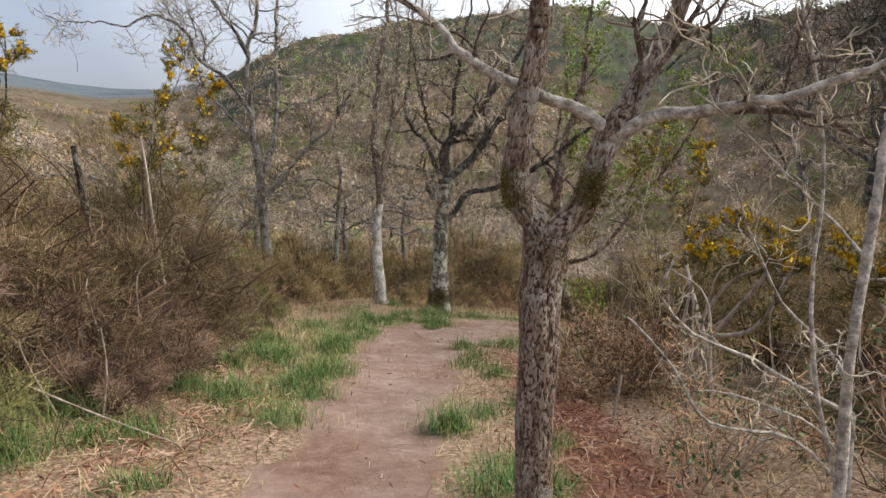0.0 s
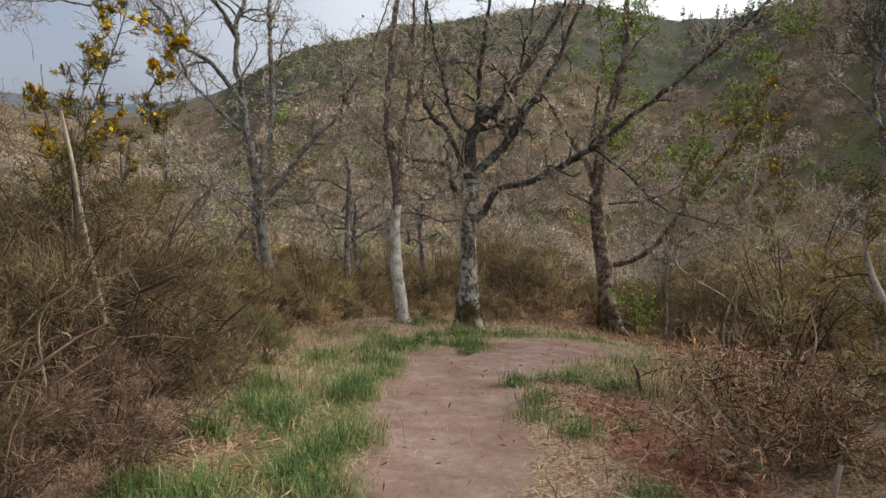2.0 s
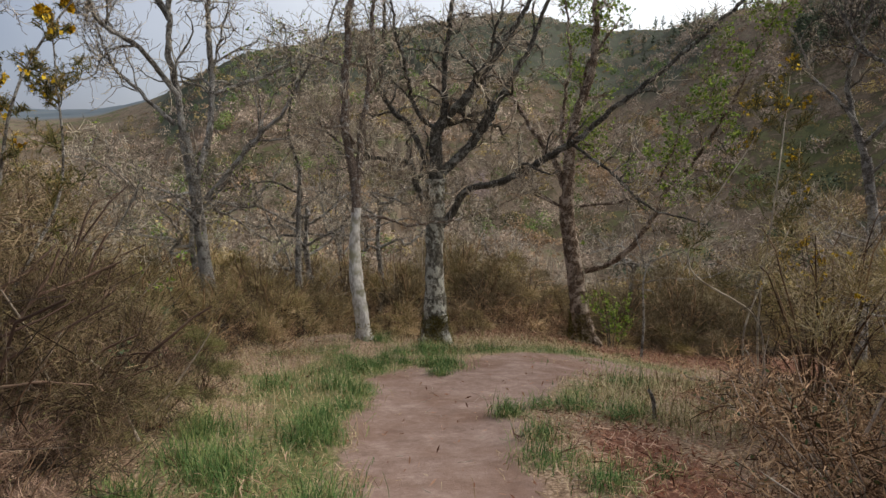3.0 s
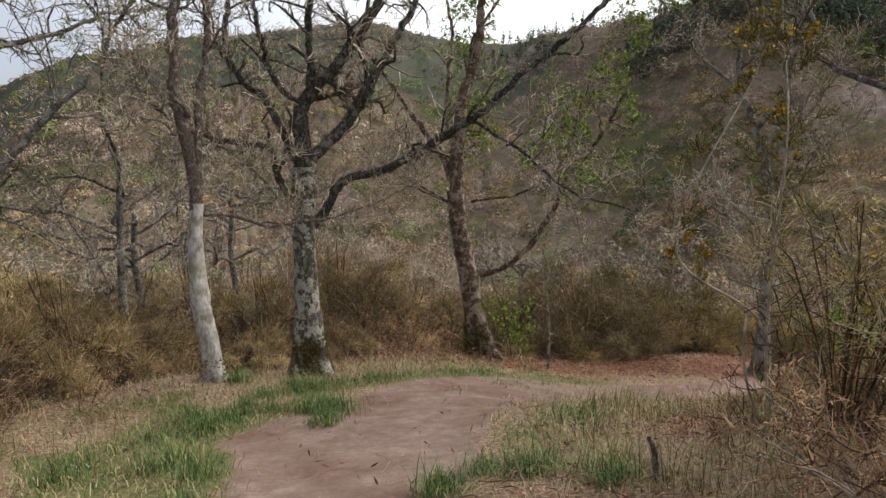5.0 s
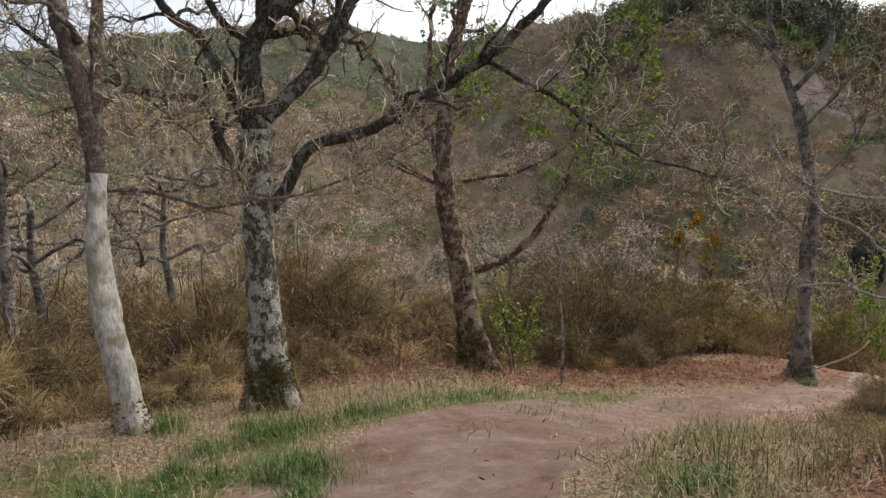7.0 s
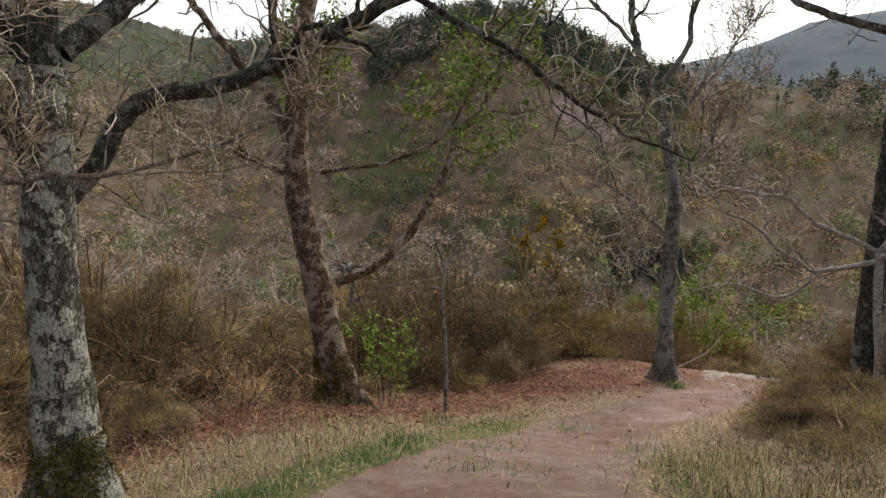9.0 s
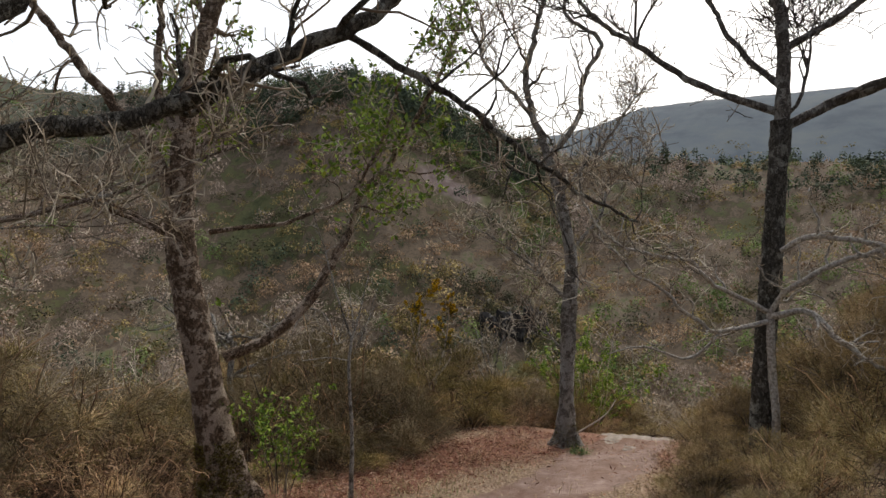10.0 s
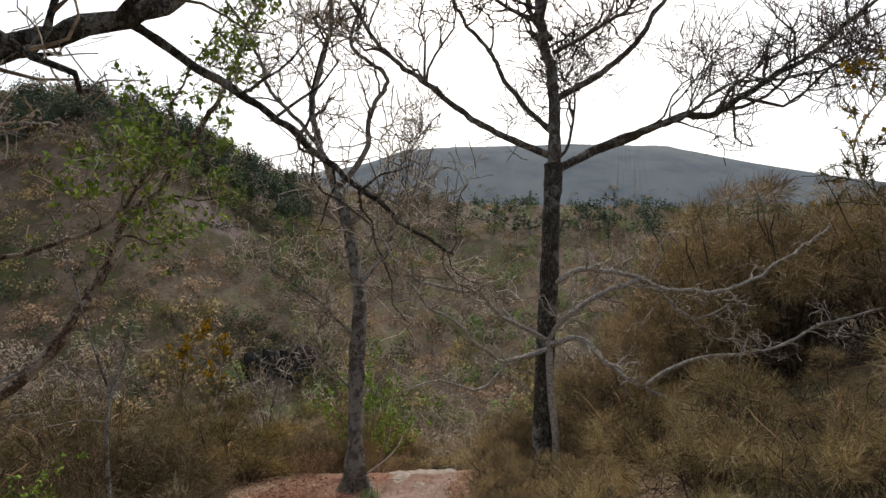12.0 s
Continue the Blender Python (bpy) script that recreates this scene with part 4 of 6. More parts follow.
tree_at("ash", (8.95, 15.28, -3.50), [(-0.01, 0.02, -0.21, 0.16), (-0.01, 0.02, 0.59, 0.13), (0.00, -0.00, 2.04, 0.12), (0.02, -0.04, 3.04, 0.11), (-0.04, 0.08, 3.87, 0.10), (-0.10, 0.22, 4.61, 0.10)], "slender grey tree with crooked upright bare stems", BARK_GREY, BARK_GREY, TWIG_GREY, seed=13, extend=1.8)
limb([(-0.10, 0.22, 4.56), (-0.22, 0.48, 5.34), (-0.32, 0.70, 6.17), (-0.29, 0.65, 7.01), (-0.20, 0.45, 7.87), (-0.24, 0.53, 8.91)], 0.07, 0.03)
limb([(-0.12, 0.27, 4.88), (0.15, -0.11, 5.47), (0.24, -0.12, 5.96), (0.46, -0.39, 6.67), (0.34, 0.08, 7.27), (0.50, -0.06, 8.20), (0.74, -0.38, 9.07)], 0.05, 0.018)
limb([(-0.16, 0.35, 5.16), (-0.46, 0.70, 5.77), (-0.79, 1.12, 6.35), (-1.05, 1.37, 7.19), (-1.30, 1.61, 7.65)], 0.04, 0.012)
limb([(-0.04, 0.08, 2.50), (-0.39, 0.52, 3.01), (-0.73, 0.93, 3.42), (-1.05, 1.33, 3.68)], 0.03, 0.01)
limb([(0.03, -0.07, 3.32), (0.41, -0.41, 3.88), (0.65, -0.42, 4.47), (1.13, -0.98, 5.00)], 0.03, 0.01)
limb([(-0.06, 0.14, 4.24), (0.11, -0.23, 4.71), (0.34, -0.74, 5.47), (0.57, -1.26, 6.15)], 0.028, 0.01)
limb([(-0.00, 0.01, 1.50), (-0.03, 0.40, 1.85), (-0.02, 0.72, 2.29), (0.14, 0.70, 2.75)], 0.022, 0.008)
twigs((14, 8, 4), (1.3, 0.65, 0.32), lift=0.35, crook=0.36, first=0.15, thin=(0.55, 0.6, 0.6), least=0.005)
moss(600, -0.1, 0.4)

tree_at("spreading_oak", (8.20, 12.00, -3.10), [(-0.02, 0.19, -0.49, 0.18), (-0.02, 0.18, 0.64, 0.145), (-0.02, 0.15, 1.86, 0.125), (-0.01, 0.08, 2.93, 0.125), (-0.01, 0.05, 3.71, 0.12), (-0.00, 0.00, 4.56, 0.125)], "tall bare oak with wide spreading limbs", BARK_DARK, BARK_OAK_LIMB, TWIG_DARK, seed=17, extend=1.6)
limb([(-0.00, 0.00, 4.48), (0.00, -0.02, 5.27), (-0.01, 0.05, 6.22), (-0.01, 0.12, 7.02), (-0.01, 0.05, 8.06)], 0.0935, 0.0375)
limb([(-0.01, 0.06, 4.68), (-0.16, 0.60, 4.92), (-0.29, 1.05, 5.16), (-0.45, 1.65, 5.68), (-0.60, 2.18, 6.08), (-0.73, 2.55, 6.63), (-0.85, 2.84, 7.18)], 0.051, 0.0135)
limb([(-0.00, 0.01, 4.99), (0.09, 0.40, 5.40), (0.19, 0.78, 5.87), (0.30, 1.10, 6.44), (0.39, 1.56, 7.13), (0.49, 1.86, 7.84)], 0.0425, 0.0135)
limb([(0.00, -0.03, 4.48), (0.11, -0.60, 4.72), (0.22, -1.12, 4.86), (0.32, -1.63, 5.03), (0.42, -2.14, 5.04), (0.51, -2.57, 5.29), (0.63, -3.22, 5.71), (0.74, -3.79, 6.22), (0.83, -4.22, 6.66)], 0.0638, 0.0188)
limb([(0.05, -0.45, 4.72), (-0.02, -1.04, 4.92), (-0.09, -1.67, 5.01), (-0.17, -2.20, 5.41), (-0.23, -2.89, 5.40), (-0.31, -3.47, 5.53)], 0.034, 0.009)
limb([(0.01, -0.04, 5.46), (0.29, -0.60, 5.85), (0.56, -1.07, 6.30), (0.83, -1.47, 7.01), (1.08, -1.73, 7.77)], 0.051, 0.015)
limb([(-0.00, 0.00, 6.10), (-0.17, -0.56, 6.29), (-0.36, -0.99, 6.46), (-0.55, -1.34, 6.88)], 0.034, 0.0105)
limb([(-0.00, 0.02, 6.30), (0.18, 0.32, 6.81), (0.39, 0.43, 7.50)], 0.0382, 0.015)
limb([(0.0, 0.0, 4.6), (0.05, -0.2, 4.8), (0.21, -0.29, 5.30), (0.38, -0.25, 5.75), (0.59, -0.51, 6.20)], 0.0255, 0.0075)
twigs((18, 9, 5), (2.1, 0.95, 0.42), lift=0.4, crook=0.32, first=0.28, thin=(0.6, 0.65, 0.65), least=0.0055)

tree_at("grey_shrub", (7.10, 11.10, -3.05), [(0.98, 0.86, 0.3, 0.06), (0.94, 0.90, 0.9, 0.052), (0.97, 0.96, 1.5, 0.048), (0.98, 0.98, 2.15, 0.045)], "bare shrub with long crooked pale grey branches beside a tall oak", BARK_PALE, BARK_PALE, TWIG_GREY, "shrub", seed=19)
limb([(0.98, 1.00, 2.10), (0.56, 1.41, 2.45), (0.17, 1.66, 2.75), (-0.01, 1.87, 2.81), (-0.38, 2.40, 3.00), (-0.62, 2.66, 3.40), (-0.74, 2.77, 3.90)], 0.034, 0.012)
limb([(0.98, 0.98, 2.10), (0.88, 0.67, 2.59), (0.92, 0.17, 2.81), (0.93, -0.26, 2.94)], 0.036, 0.03)
limb([(1.02, 0.87, 2.88), (0.91, 0.53, 3.05), (0.91, -0.19, 2.94), (0.93, -0.56, 2.76), (0.99, -1.13, 2.80), (1.06, -1.73, 3.03), (1.04, -2.04, 3.23), (1.03, -2.41, 3.57)], 0.038, 0.014)
limb([(0.98, 0.98, 2.05), (0.94, 0.54, 2.13), (0.76, 0.14, 1.85), (0.67, -0.23, 1.60), (0.58, -0.62, 1.45), (0.66, -1.19, 1.24)], 0.045, 0.012)
limb([(0.67, -0.23, 1.60), (0.75, -0.54, 1.80), (0.78, -1.00, 1.96), (0.89, -1.74, 2.02), (0.93, -2.23, 2.28), (0.90, -2.53, 2.41), (0.89, -2.87, 2.59)], 0.028, 0.012)
limb([(0.98, 0.98, 2.00), (0.58, 1.45, 1.86), (0.29, 1.69, 2.00), (-0.04, 2.04, 2.48), (-0.33, 2.28, 2.70), (-0.64, 2.56, 3.04)], 0.034, 0.012)
limb([(0.96, -0.32, 2.89), (0.99, -0.73, 2.49), (0.95, -0.92, 2.43), (0.93, -1.25, 2.61)], 0.02, 0.009)
limb([(0.58, 1.45, 1.86), (0.2, 1.75, 1.55), (-0.1, 2.2, 1.70), (-0.5, 2.5, 1.62)], 0.022, 0.009)
twigs((9, 5, 3), (0.75, 0.4, 0.2), lift=0.1, crook=0.45, first=0.1, thin=(0.55, 0.62, 0.6), least=0.0042)

tree_at("back_oak", (-4.00, 14.90, -2.10), [(-0.05, -0.01, 0.41, 0.136), (-0.15, -0.04, 1.37, 0.109), (-0.24, -0.06, 2.58, 0.102), (-0.38, -0.10, 3.62, 0.095)], "grey bare oak of several stems behind the heath", BARK_GREY, BARK_GREY, TWIG_GREY, seed=23, extend=1.2)
limb([(-0.38, -0.10, 3.49), (-0.43, -0.12, 4.39), (-0.48, -0.13, 5.51), (-0.26, -0.07, 6.76), (-0.29, -0.08, 8.18)], 0.065, 0.035)
limb([(-0.24, -0.06, 2.71), (0.06, 0.22, 4.04), (0.02, 0.40, 5.48), (-0.05, 0.59, 6.91), (-0.01, 0.80, 8.72)], 0.065, 0.035)
limb([(-0.43, -0.12, 4.26), (-0.93, -0.36, 4.97), (-1.46, -0.60, 5.35), (-1.63, -0.76, 5.85), (-2.28, -1.04, 6.14), (-2.82, -1.29, 5.88), (-3.38, -1.55, 5.87)], 0.05, 0.015)
limb([(0.14, 0.04, 4.29), (0.68, 0.45, 4.62), (1.40, 0.91, 5.00), (2.04, 1.35, 5.27)], 0.04, 0.015)
limb([(-0.08, -0.02, 2.45), (1.05, -0.04, 3.74), (1.71, -0.18, 4.59), (2.12, -0.39, 5.21)], 0.05, 0.015)
limb([(-0.48, -0.13, 5.57), (-0.92, 0.07, 6.15), (-1.49, 0.24, 6.78), (-1.93, 0.44, 7.67)], 0.045, 0.015)
limb([(-0.20, -0.05, 2.58), (-0.86, -0.66, 2.59), (-1.28, -1.20, 3.09), (-1.66, -1.72, 3.20)], 0.025, 0.01)
limb([(-0.50, -0.13, 3.75), (-1.25, -0.18, 4.54), (-1.53, -0.09, 4.85)], 0.04, 0.015)
limb([(-0.14, -0.04, 1.91), (-0.51, -0.56, 2.41), (-0.96, -1.11, 2.49), (-1.37, -1.65, 2.03)], 0.02, 0.007)
twigs((15, 9, 4), (1.7, 0.8, 0.4), crook=0.38, first=0.15, thin=(0.5, 0.6, 0.6), least=0.0045)
foliage(500, 0.06, LEAF, keep=lambda c: c[:, 0] > 0.3)

tree_at("thin_alder", (-2.60, 16.20, -2.35), [(-0.08, -0.01, 0.75, 0.07), (-0.07, -0.01, 1.49, 0.06), (-0.03, -0.00, 2.52, 0.05), (0.02, 0.00, 3.25, 0.04)], "thin young tree with dark stem and few leaves", BARK_GREY, BARK_DARK, TWIG_DARK, seed=29)
limb([(0.02, 0.00, 3.17), (-0.18, -0.03, 3.95), (-0.06, -0.01, 4.94), (-0.21, -0.03, 6.02)], 0.03, 0.01)
limb([(-0.03, -0.00, 2.74), (-0.55, -0.31, 2.95), (-1.05, -0.61, 2.88), (-1.52, -0.91, 2.81)], 0.022, 0.008)
limb([(-0.05, -0.01, 2.38), (0.49, 0.49, 2.80), (0.73, 0.95, 3.24)], 0.018, 0.007)
twigs((12, 7, 4), (1.2, 0.6, 0.3), crook=0.36)
foliage(350, 0.055, LEAF)



def tangled_tree(x, y, seed, tall, label, leafy=0):
    """A small lichened tree with low crooked limbs that sweep sideways."""
    draw = np.random.default_rng(seed)
    tree_at("bare_tree", on_ground(x, y), [(0, 0, 0, 0.085), (0.06, 0.02, tall * 0.22, 0.07), (-0.02, 0.05, tall * 0.42, 0.058), (0.05, 0.0, tall * 0.6, 0.045)], label, BARK_GREY, BARK_GREY, TWIG_GREY, seed=seed, sides=10)
    for q in range(8):
        a, up = q * 2.4 + draw.uniform(-0.4, 0.4), tall * draw.uniform(0.36, 0.62)
        out = tall * draw.uniform(0.3, 0.5)
        mid = (0.45 * out * math.cos(a), 0.45 * out * math.sin(a), up + tall * draw.uniform(-0.02, 0.12))
        far = (out * math.cos(a + 0.4), out * math.sin(a + 0.4), up + tall * draw.uniform(0.0, 0.2))
        end = (1.35 * out * math.cos(a + 0.2), 1.35 * out * math.sin(a + 0.2), up + tall * draw.uniform(0.05, 0.42))
        kink = draw.normal(scale=0.11, size=(3, 3))
        limb([(0.0, 0.02, up), tuple(np.array(mid) * 0.5 + [0, 0, up * 0.5] + kink[0]), tuple(np.array(mid) + kink[1]), tuple(np.array(far) + kink[2]), end], 0.032, 0.009)
    twigs((8, 6, 4), (0.9, 0.45, 0.22), crook=0.45, lift=0.15, first=0.2, thin=(0.55, 0.6, 0.6), least=0.0042)
    if leafy:
        foliage(leafy, 0.055, LEAF)


tangled_tree(-2.7, 17.6, 811, 4.6, "small pale tree with a tangle of bare crooked limbs")
tangled_tree(-4.9, 16.6, 823, 4.2, "low lichened tree with sideways bare limbs", 250)
tangled_tree(-1.1, 18.6, 829, 4.8, "small bare tree behind the birch with pale twigs")
tangled_tree(-6.2, 12.0, 839, 3.8, "low bare tree with first green leaves", 420)
tangled_tree(6.1, 20.6, 853, 3.6, "bare grey tree among the broom mounds")


# ---------------------------------------------------------------- bushes
def stems_from(rng, count, spread, tall, points=7, crook=0.14, r0=0.012):
    """Stems that fan out from one foot."""
    a = rng.uniform(0, 2 * np.pi, count)
    k = np.sqrt(rng.uniform(0, 1, count))
    P = np.zeros((count, points, 3))
    P[:, 0] = np.stack([np.cos(a), np.sin(a), 0 * a], 1) * (0.25 * spread * k)[:, None] - [0, 0, 0.05]
    d = np.stack([np.cos(a) * k * spread * 1.1, np.sin(a) * k * spread * 1.1, tall * (1 - 0.35 * k * k)], 1)
    step = np.linalg.norm(d, axis=1) * rng.uniform(0.6, 1.1, count) / (points - 1)
    d /= np.linalg.norm(d, axis=1, keepdims=True)
    for j in range(1, points):
        d = d + rng.normal(scale=crook, size=(count, 3))
        d /= np.linalg.norm(d, axis=1, keepdims=True)
        P[:, j] = P[:, j - 1] + d * step[:, None]
    return P, r0 * rng.uniform(0.6, 1.3, count)[:, None] * np.linspace(1, 0.4, points)[None]


def bush(name, at, label, stem_mat, spray_mat, count=26, spread=0.9, tall=1.3, per=(7, 6), reach=(0.5, 0.25), crook=0.2, lift=0.4, spray_r=0.0035, leaf=None, flower=None, seed=1, r0=0.012, category="shrub", group="", stem_sides=4, fine=False):
    rng = np.random.default_rng(seed)
    ob = thing(name, at, label, category, group)
    P, R = stems_from(rng, count, spread, tall, 6, r0=r0)
    V, F = tubes(P, R, stem_sides)
    part_np("brushwood", V, F, stem_mat, ob, kind="stuff")
    P1, R1 = spawn(rng, P, R, per[0], reach[0], 5, 0.8, crook, lift, 0.15, 0.5)
    P2, R2 = spawn(rng, P1, R1, per[1], reach[1], 3 if fine else 2, 0.7, crook, lift, 0.1, 0.7)
    taper = np.array([1, 0.9, 0.3]) if fine else np.array([1, 0.35])
    shoots = [ribbons(rng, P1, np.maximum(R1, spray_r)), ribbons(rng, P2, np.maximum(R2 * 0, spray_r) * taper)]
    if fine:
        P3, R3 = spawn(rng, P2, R2, 2, reach[1] * 0.6, 2, 0.7, crook, lift, 0.2, 0.7)
        shoots.append(ribbons(rng, P3, np.maximum(R3 * 0, spray_r * 0.9) * np.array([1, 0.3])))
    V, F = joined(shoots)
    part_np("spray", V, F, spray_mat, ob, kind="stuff")
    if leaf:
        n, size, mat = leaf
        V, F = leaves_on(rng, P2, n, size, 0.5 if mat in (LEAF, LEAF_DARK) else 0.13)
        part_np("foliage", V, F, mat, ob, kind="stuff")
    if flower:
        n, size, low = flower
        T = P2[P2[:, -1, 2] > low * tall]
        if len(T):
            hot = rng.choice(len(T), max(6, len(T) // 7))
            V, F = leaves_on(rng, T[hot], n, size, 0.9)
            part_np("bloom", V, F, FLOWER, ob, "yellow flowers", "stuff")
    return ob


def mound(name, at, label, stem_mat, spray_mat, seed, lobes=12, spread=1.3, tall=1.7, per=520, size=0.3, width=0.003, droop=0.3, poke=10, leaf=None, bloom=0, group="", round_top=0.6, lift=0.35, tangle=0.33):
    """A bush of many rounded heads, each of fine shoots that spray outward and bend over, on crooked stems, with hollows between."""
    rng = np.random.default_rng(seed)
    ob = thing(name, at, label, "shrub", group)
    q = np.arange(lobes)
    a, k = q * 2.4 + rng.normal(0, 0.4, lobes), np.sqrt((q + 0.5) / lobes)
    rad = spread * rng.uniform(0.2, 0.4, lobes) * (1.1 - 0.25 * k)
    c = np.stack([np.cos(a) * k * spread * 0.85, np.sin(a) * k * spread * 0.85, np.maximum(tall * (1 - round_top * k ** 2) * rng.uniform(0.62, 1.08, lobes) - rad * 0.7, rad * 0.3)], 1)
    # stems to the heads, and dead ones that stick out
    s = np.linspace(0, 1, 7)[None, :, None]
    far = c[rng.integers(0, lobes, poke)] * rng.uniform(1.0, 1.35, (poke, 1)) + rng.normal(scale=0.12 * spread, size=(poke, 3)) + [0, 0, 0.12 * tall]
    far[:, 2] = np.minimum(far[:, 2], tall * 1.12)
    ends = np.vstack([c, far])
    foot = ends * [0.12, 0.12, 0] + rng.normal(scale=0.05, size=ends.shape) * [1, 1, 0] - [0, 0, 0.08]
    P = foot[:, None] * (1 - s) + ends[:, None] * s + np.array([0, 0, 0.12]) * (s * (1 - s) * 4) * tall
    P[:, 1:] += np.cumsum(rng.normal(scale=0.035 * spread, size=(len(ends), 6, 3)), axis=1)
    R = np.linspace(1, 0.3, 7)[None] * rng.uniform(0.008, 0.016, (len(ends), 1)) * spread
    side, side_r = spawn(rng, P, R, 5, 0.3 * spread, 5, 0.8, 0.4, 0.05, 0.4, 0.5)
    V, F = joined([tubes(P, R, 4), ribbons(rng, side, np.maximum(side_r, 0.0018))])
    part_np("brushwood", V, F, stem_mat, ob, kind="stuff")
    # bare brown twigs inside, coloured darker for the shade between the heads
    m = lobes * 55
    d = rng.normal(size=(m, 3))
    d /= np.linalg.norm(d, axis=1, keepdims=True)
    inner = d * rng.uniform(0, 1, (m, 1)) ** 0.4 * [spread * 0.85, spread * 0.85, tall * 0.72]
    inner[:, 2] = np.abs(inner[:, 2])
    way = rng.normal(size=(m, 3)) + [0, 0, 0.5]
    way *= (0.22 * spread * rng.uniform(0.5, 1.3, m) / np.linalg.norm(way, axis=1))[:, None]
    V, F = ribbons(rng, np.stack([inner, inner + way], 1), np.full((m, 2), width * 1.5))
    part_np("undergrowth", V, F, UNDER, ob, "bare inner twigs, dark also for shade between the heads", "stuff")
    who = np.repeat(q, per)
    n = len(who)
    d = rng.normal(size=(n, 3)) + [0, 0, 0.3]
    d /= np.linalg.norm(d, axis=1, keepdims=True)
    start = c[who] + d * rad[who][:, None] * rng.uniform(0.25, 0.9, n)[:, None] * [1, 1, 0.8]
    v = d * 0.75 + [0, 0, lift] + rng.normal(scale=tangle, size=(n, 3))
    v /= np.linalg.norm(v, axis=1, keepdims=True)
    L = (size * rng.uniform(0.4, 1.4, n))[:, None]
    mid = start + v * L * 0.55
    w = v + [0, 0, -droop] + rng.normal(scale=tangle * 0.8, size=(n, 3))
    tip = mid + w / np.linalg.norm(w, axis=1, keepdims=True) * L * 0.5
    long = np.arange(n) % 2 == 0
    P3 = np.stack([start, mid, tip], 1)[long]
    P2 = np.stack([start, mid + (tip - mid) * 0.6], 1)[~long]
    r = rng.uniform(0.6, 1.4, (n, 1)) * width
    V, F = joined([ribbons(rng, P3, r[long] * np.array([1, 0.85, 0.2])), ribbons(rng, P2, r[~long] * np.array([1, 0.3]))])
    spray = part_np("spray", V, F, spray_mat, ob, kind="stuff")
    own = rng.uniform(0, 1, lobes)[who]
    spray.data.attributes.new("tone", "FLOAT", "POINT").data.foreach_set("value", np.concatenate([np.repeat(own[long], 6), np.repeat(own[~long], 4)]).astype(np.float32))
    if leaf:
        count, leaf_size, mat, narrow = leaf
        V, F = leaves_on(rng, P3, count, leaf_size, narrow)
        part_np("foliage", V, F, mat, ob, kind="stuff")
    if bloom:
        top = P3[P3[:, -1, 2] > 0.45 * tall]
        V, F = leaves_on(rng, top[rng.choice(len(top), max(5, bloom // 7))], bloom, 0.03, 0.9)
        part_np("bloom", V, F, FLOWER, ob, "yellow flowers", "stuff")
    return ob


def place_copies(source, spots, seed):
    rng = np.random.default_rng(seed)
    for x, y, s in spots:
        m = Matrix.Translation(on_ground(x, y)) @ Matrix.Rotation(rng.uniform(0, 6.28), 4, "Z") @ Matrix.Diagonal((s, s, s * rng.uniform(0.6, 1.15), 1))
        copy_thing(source, m)


def gorse(at, heads, label, seed, flowers=1.0, stem_mat=None, r0=0.03):
    """Tall gorse: crooked stems from one foot to spiny heads (x, y, z, radius, share of flowers), given from the foot."""
    rng = np.random.default_rng(seed)
    ob = thing("gorse_bush", at, label, "shrub")
    spines, bloom = [], []
    mean = np.array([[h[0], h[1], h[2]] for h in heads]).mean(0)
    knee = np.array([mean[0] * 0.2 - 0.12, mean[1] * 0.2, mean[2] * 0.3])
    for hx, hy, hz, hr, share in heads:
        foot = np.array([hx * 0.08, hy * 0.08, -0.1])
        mid = (knee + [hx, hy, hz]) / 2 + rng.normal(scale=0.24, size=3)
        pts = curve_through([foot, knee + rng.normal(scale=0.07, size=3), mid, (hx, hy, hz - hr * 0.3), (hx, hy, hz + hr * 0.4)], 0.08)
        R = np.linspace(r0, r0 * 0.3, len(pts)) * rng.uniform(0.8, 1.2)
        V, F = tubes(pts[None], R[None], 7)
        part_np("stem", V, F, stem_mat or TWIG_PALE, ob)
        k = np.linspace(0, len(pts) - 1, 20).astype(int)
        P, Q = spawn(rng, pts[k][None], R[k][None], 22, hr * 1.5, 6, 0.9, 0.25, 0.2, 0.55, 0.4)
        P2, Q2 = spawn(rng, P, Q, 9, hr * 0.55, 4, 0.8, 0.25, 0.3, 0.2, 0.6)
        spines.append(tubes(P, np.maximum(Q, 0.003), 3))
        spines.append(ribbons(rng, P2, np.maximum(Q2, 0.004)))
        # stubby spines all round every shoot
        v, f = leaves_on(rng, P2, 3600, 0.034, 0.14)
        spines.append((v, f))
        if share:
            top = P2[P2[:, -1, 2] > np.quantile(P2[:, -1, 2], 0.55)]
            top = top[rng.choice(len(top), max(4, len(top) // 3))]
            bloom.append(leaves_on(rng, top, int(700 * share * flowers), 0.032, 0.95))
    V, F = joined(spines)
    part_np("foliage", V, F, GORSE, ob, "dark green spiny shoots", "stuff")
    if bloom:
        V, F = joined(bloom)
        part_np("bloom", V, F, FLOWER, ob, "clustered yellow flowers", "stuff")
    return ob


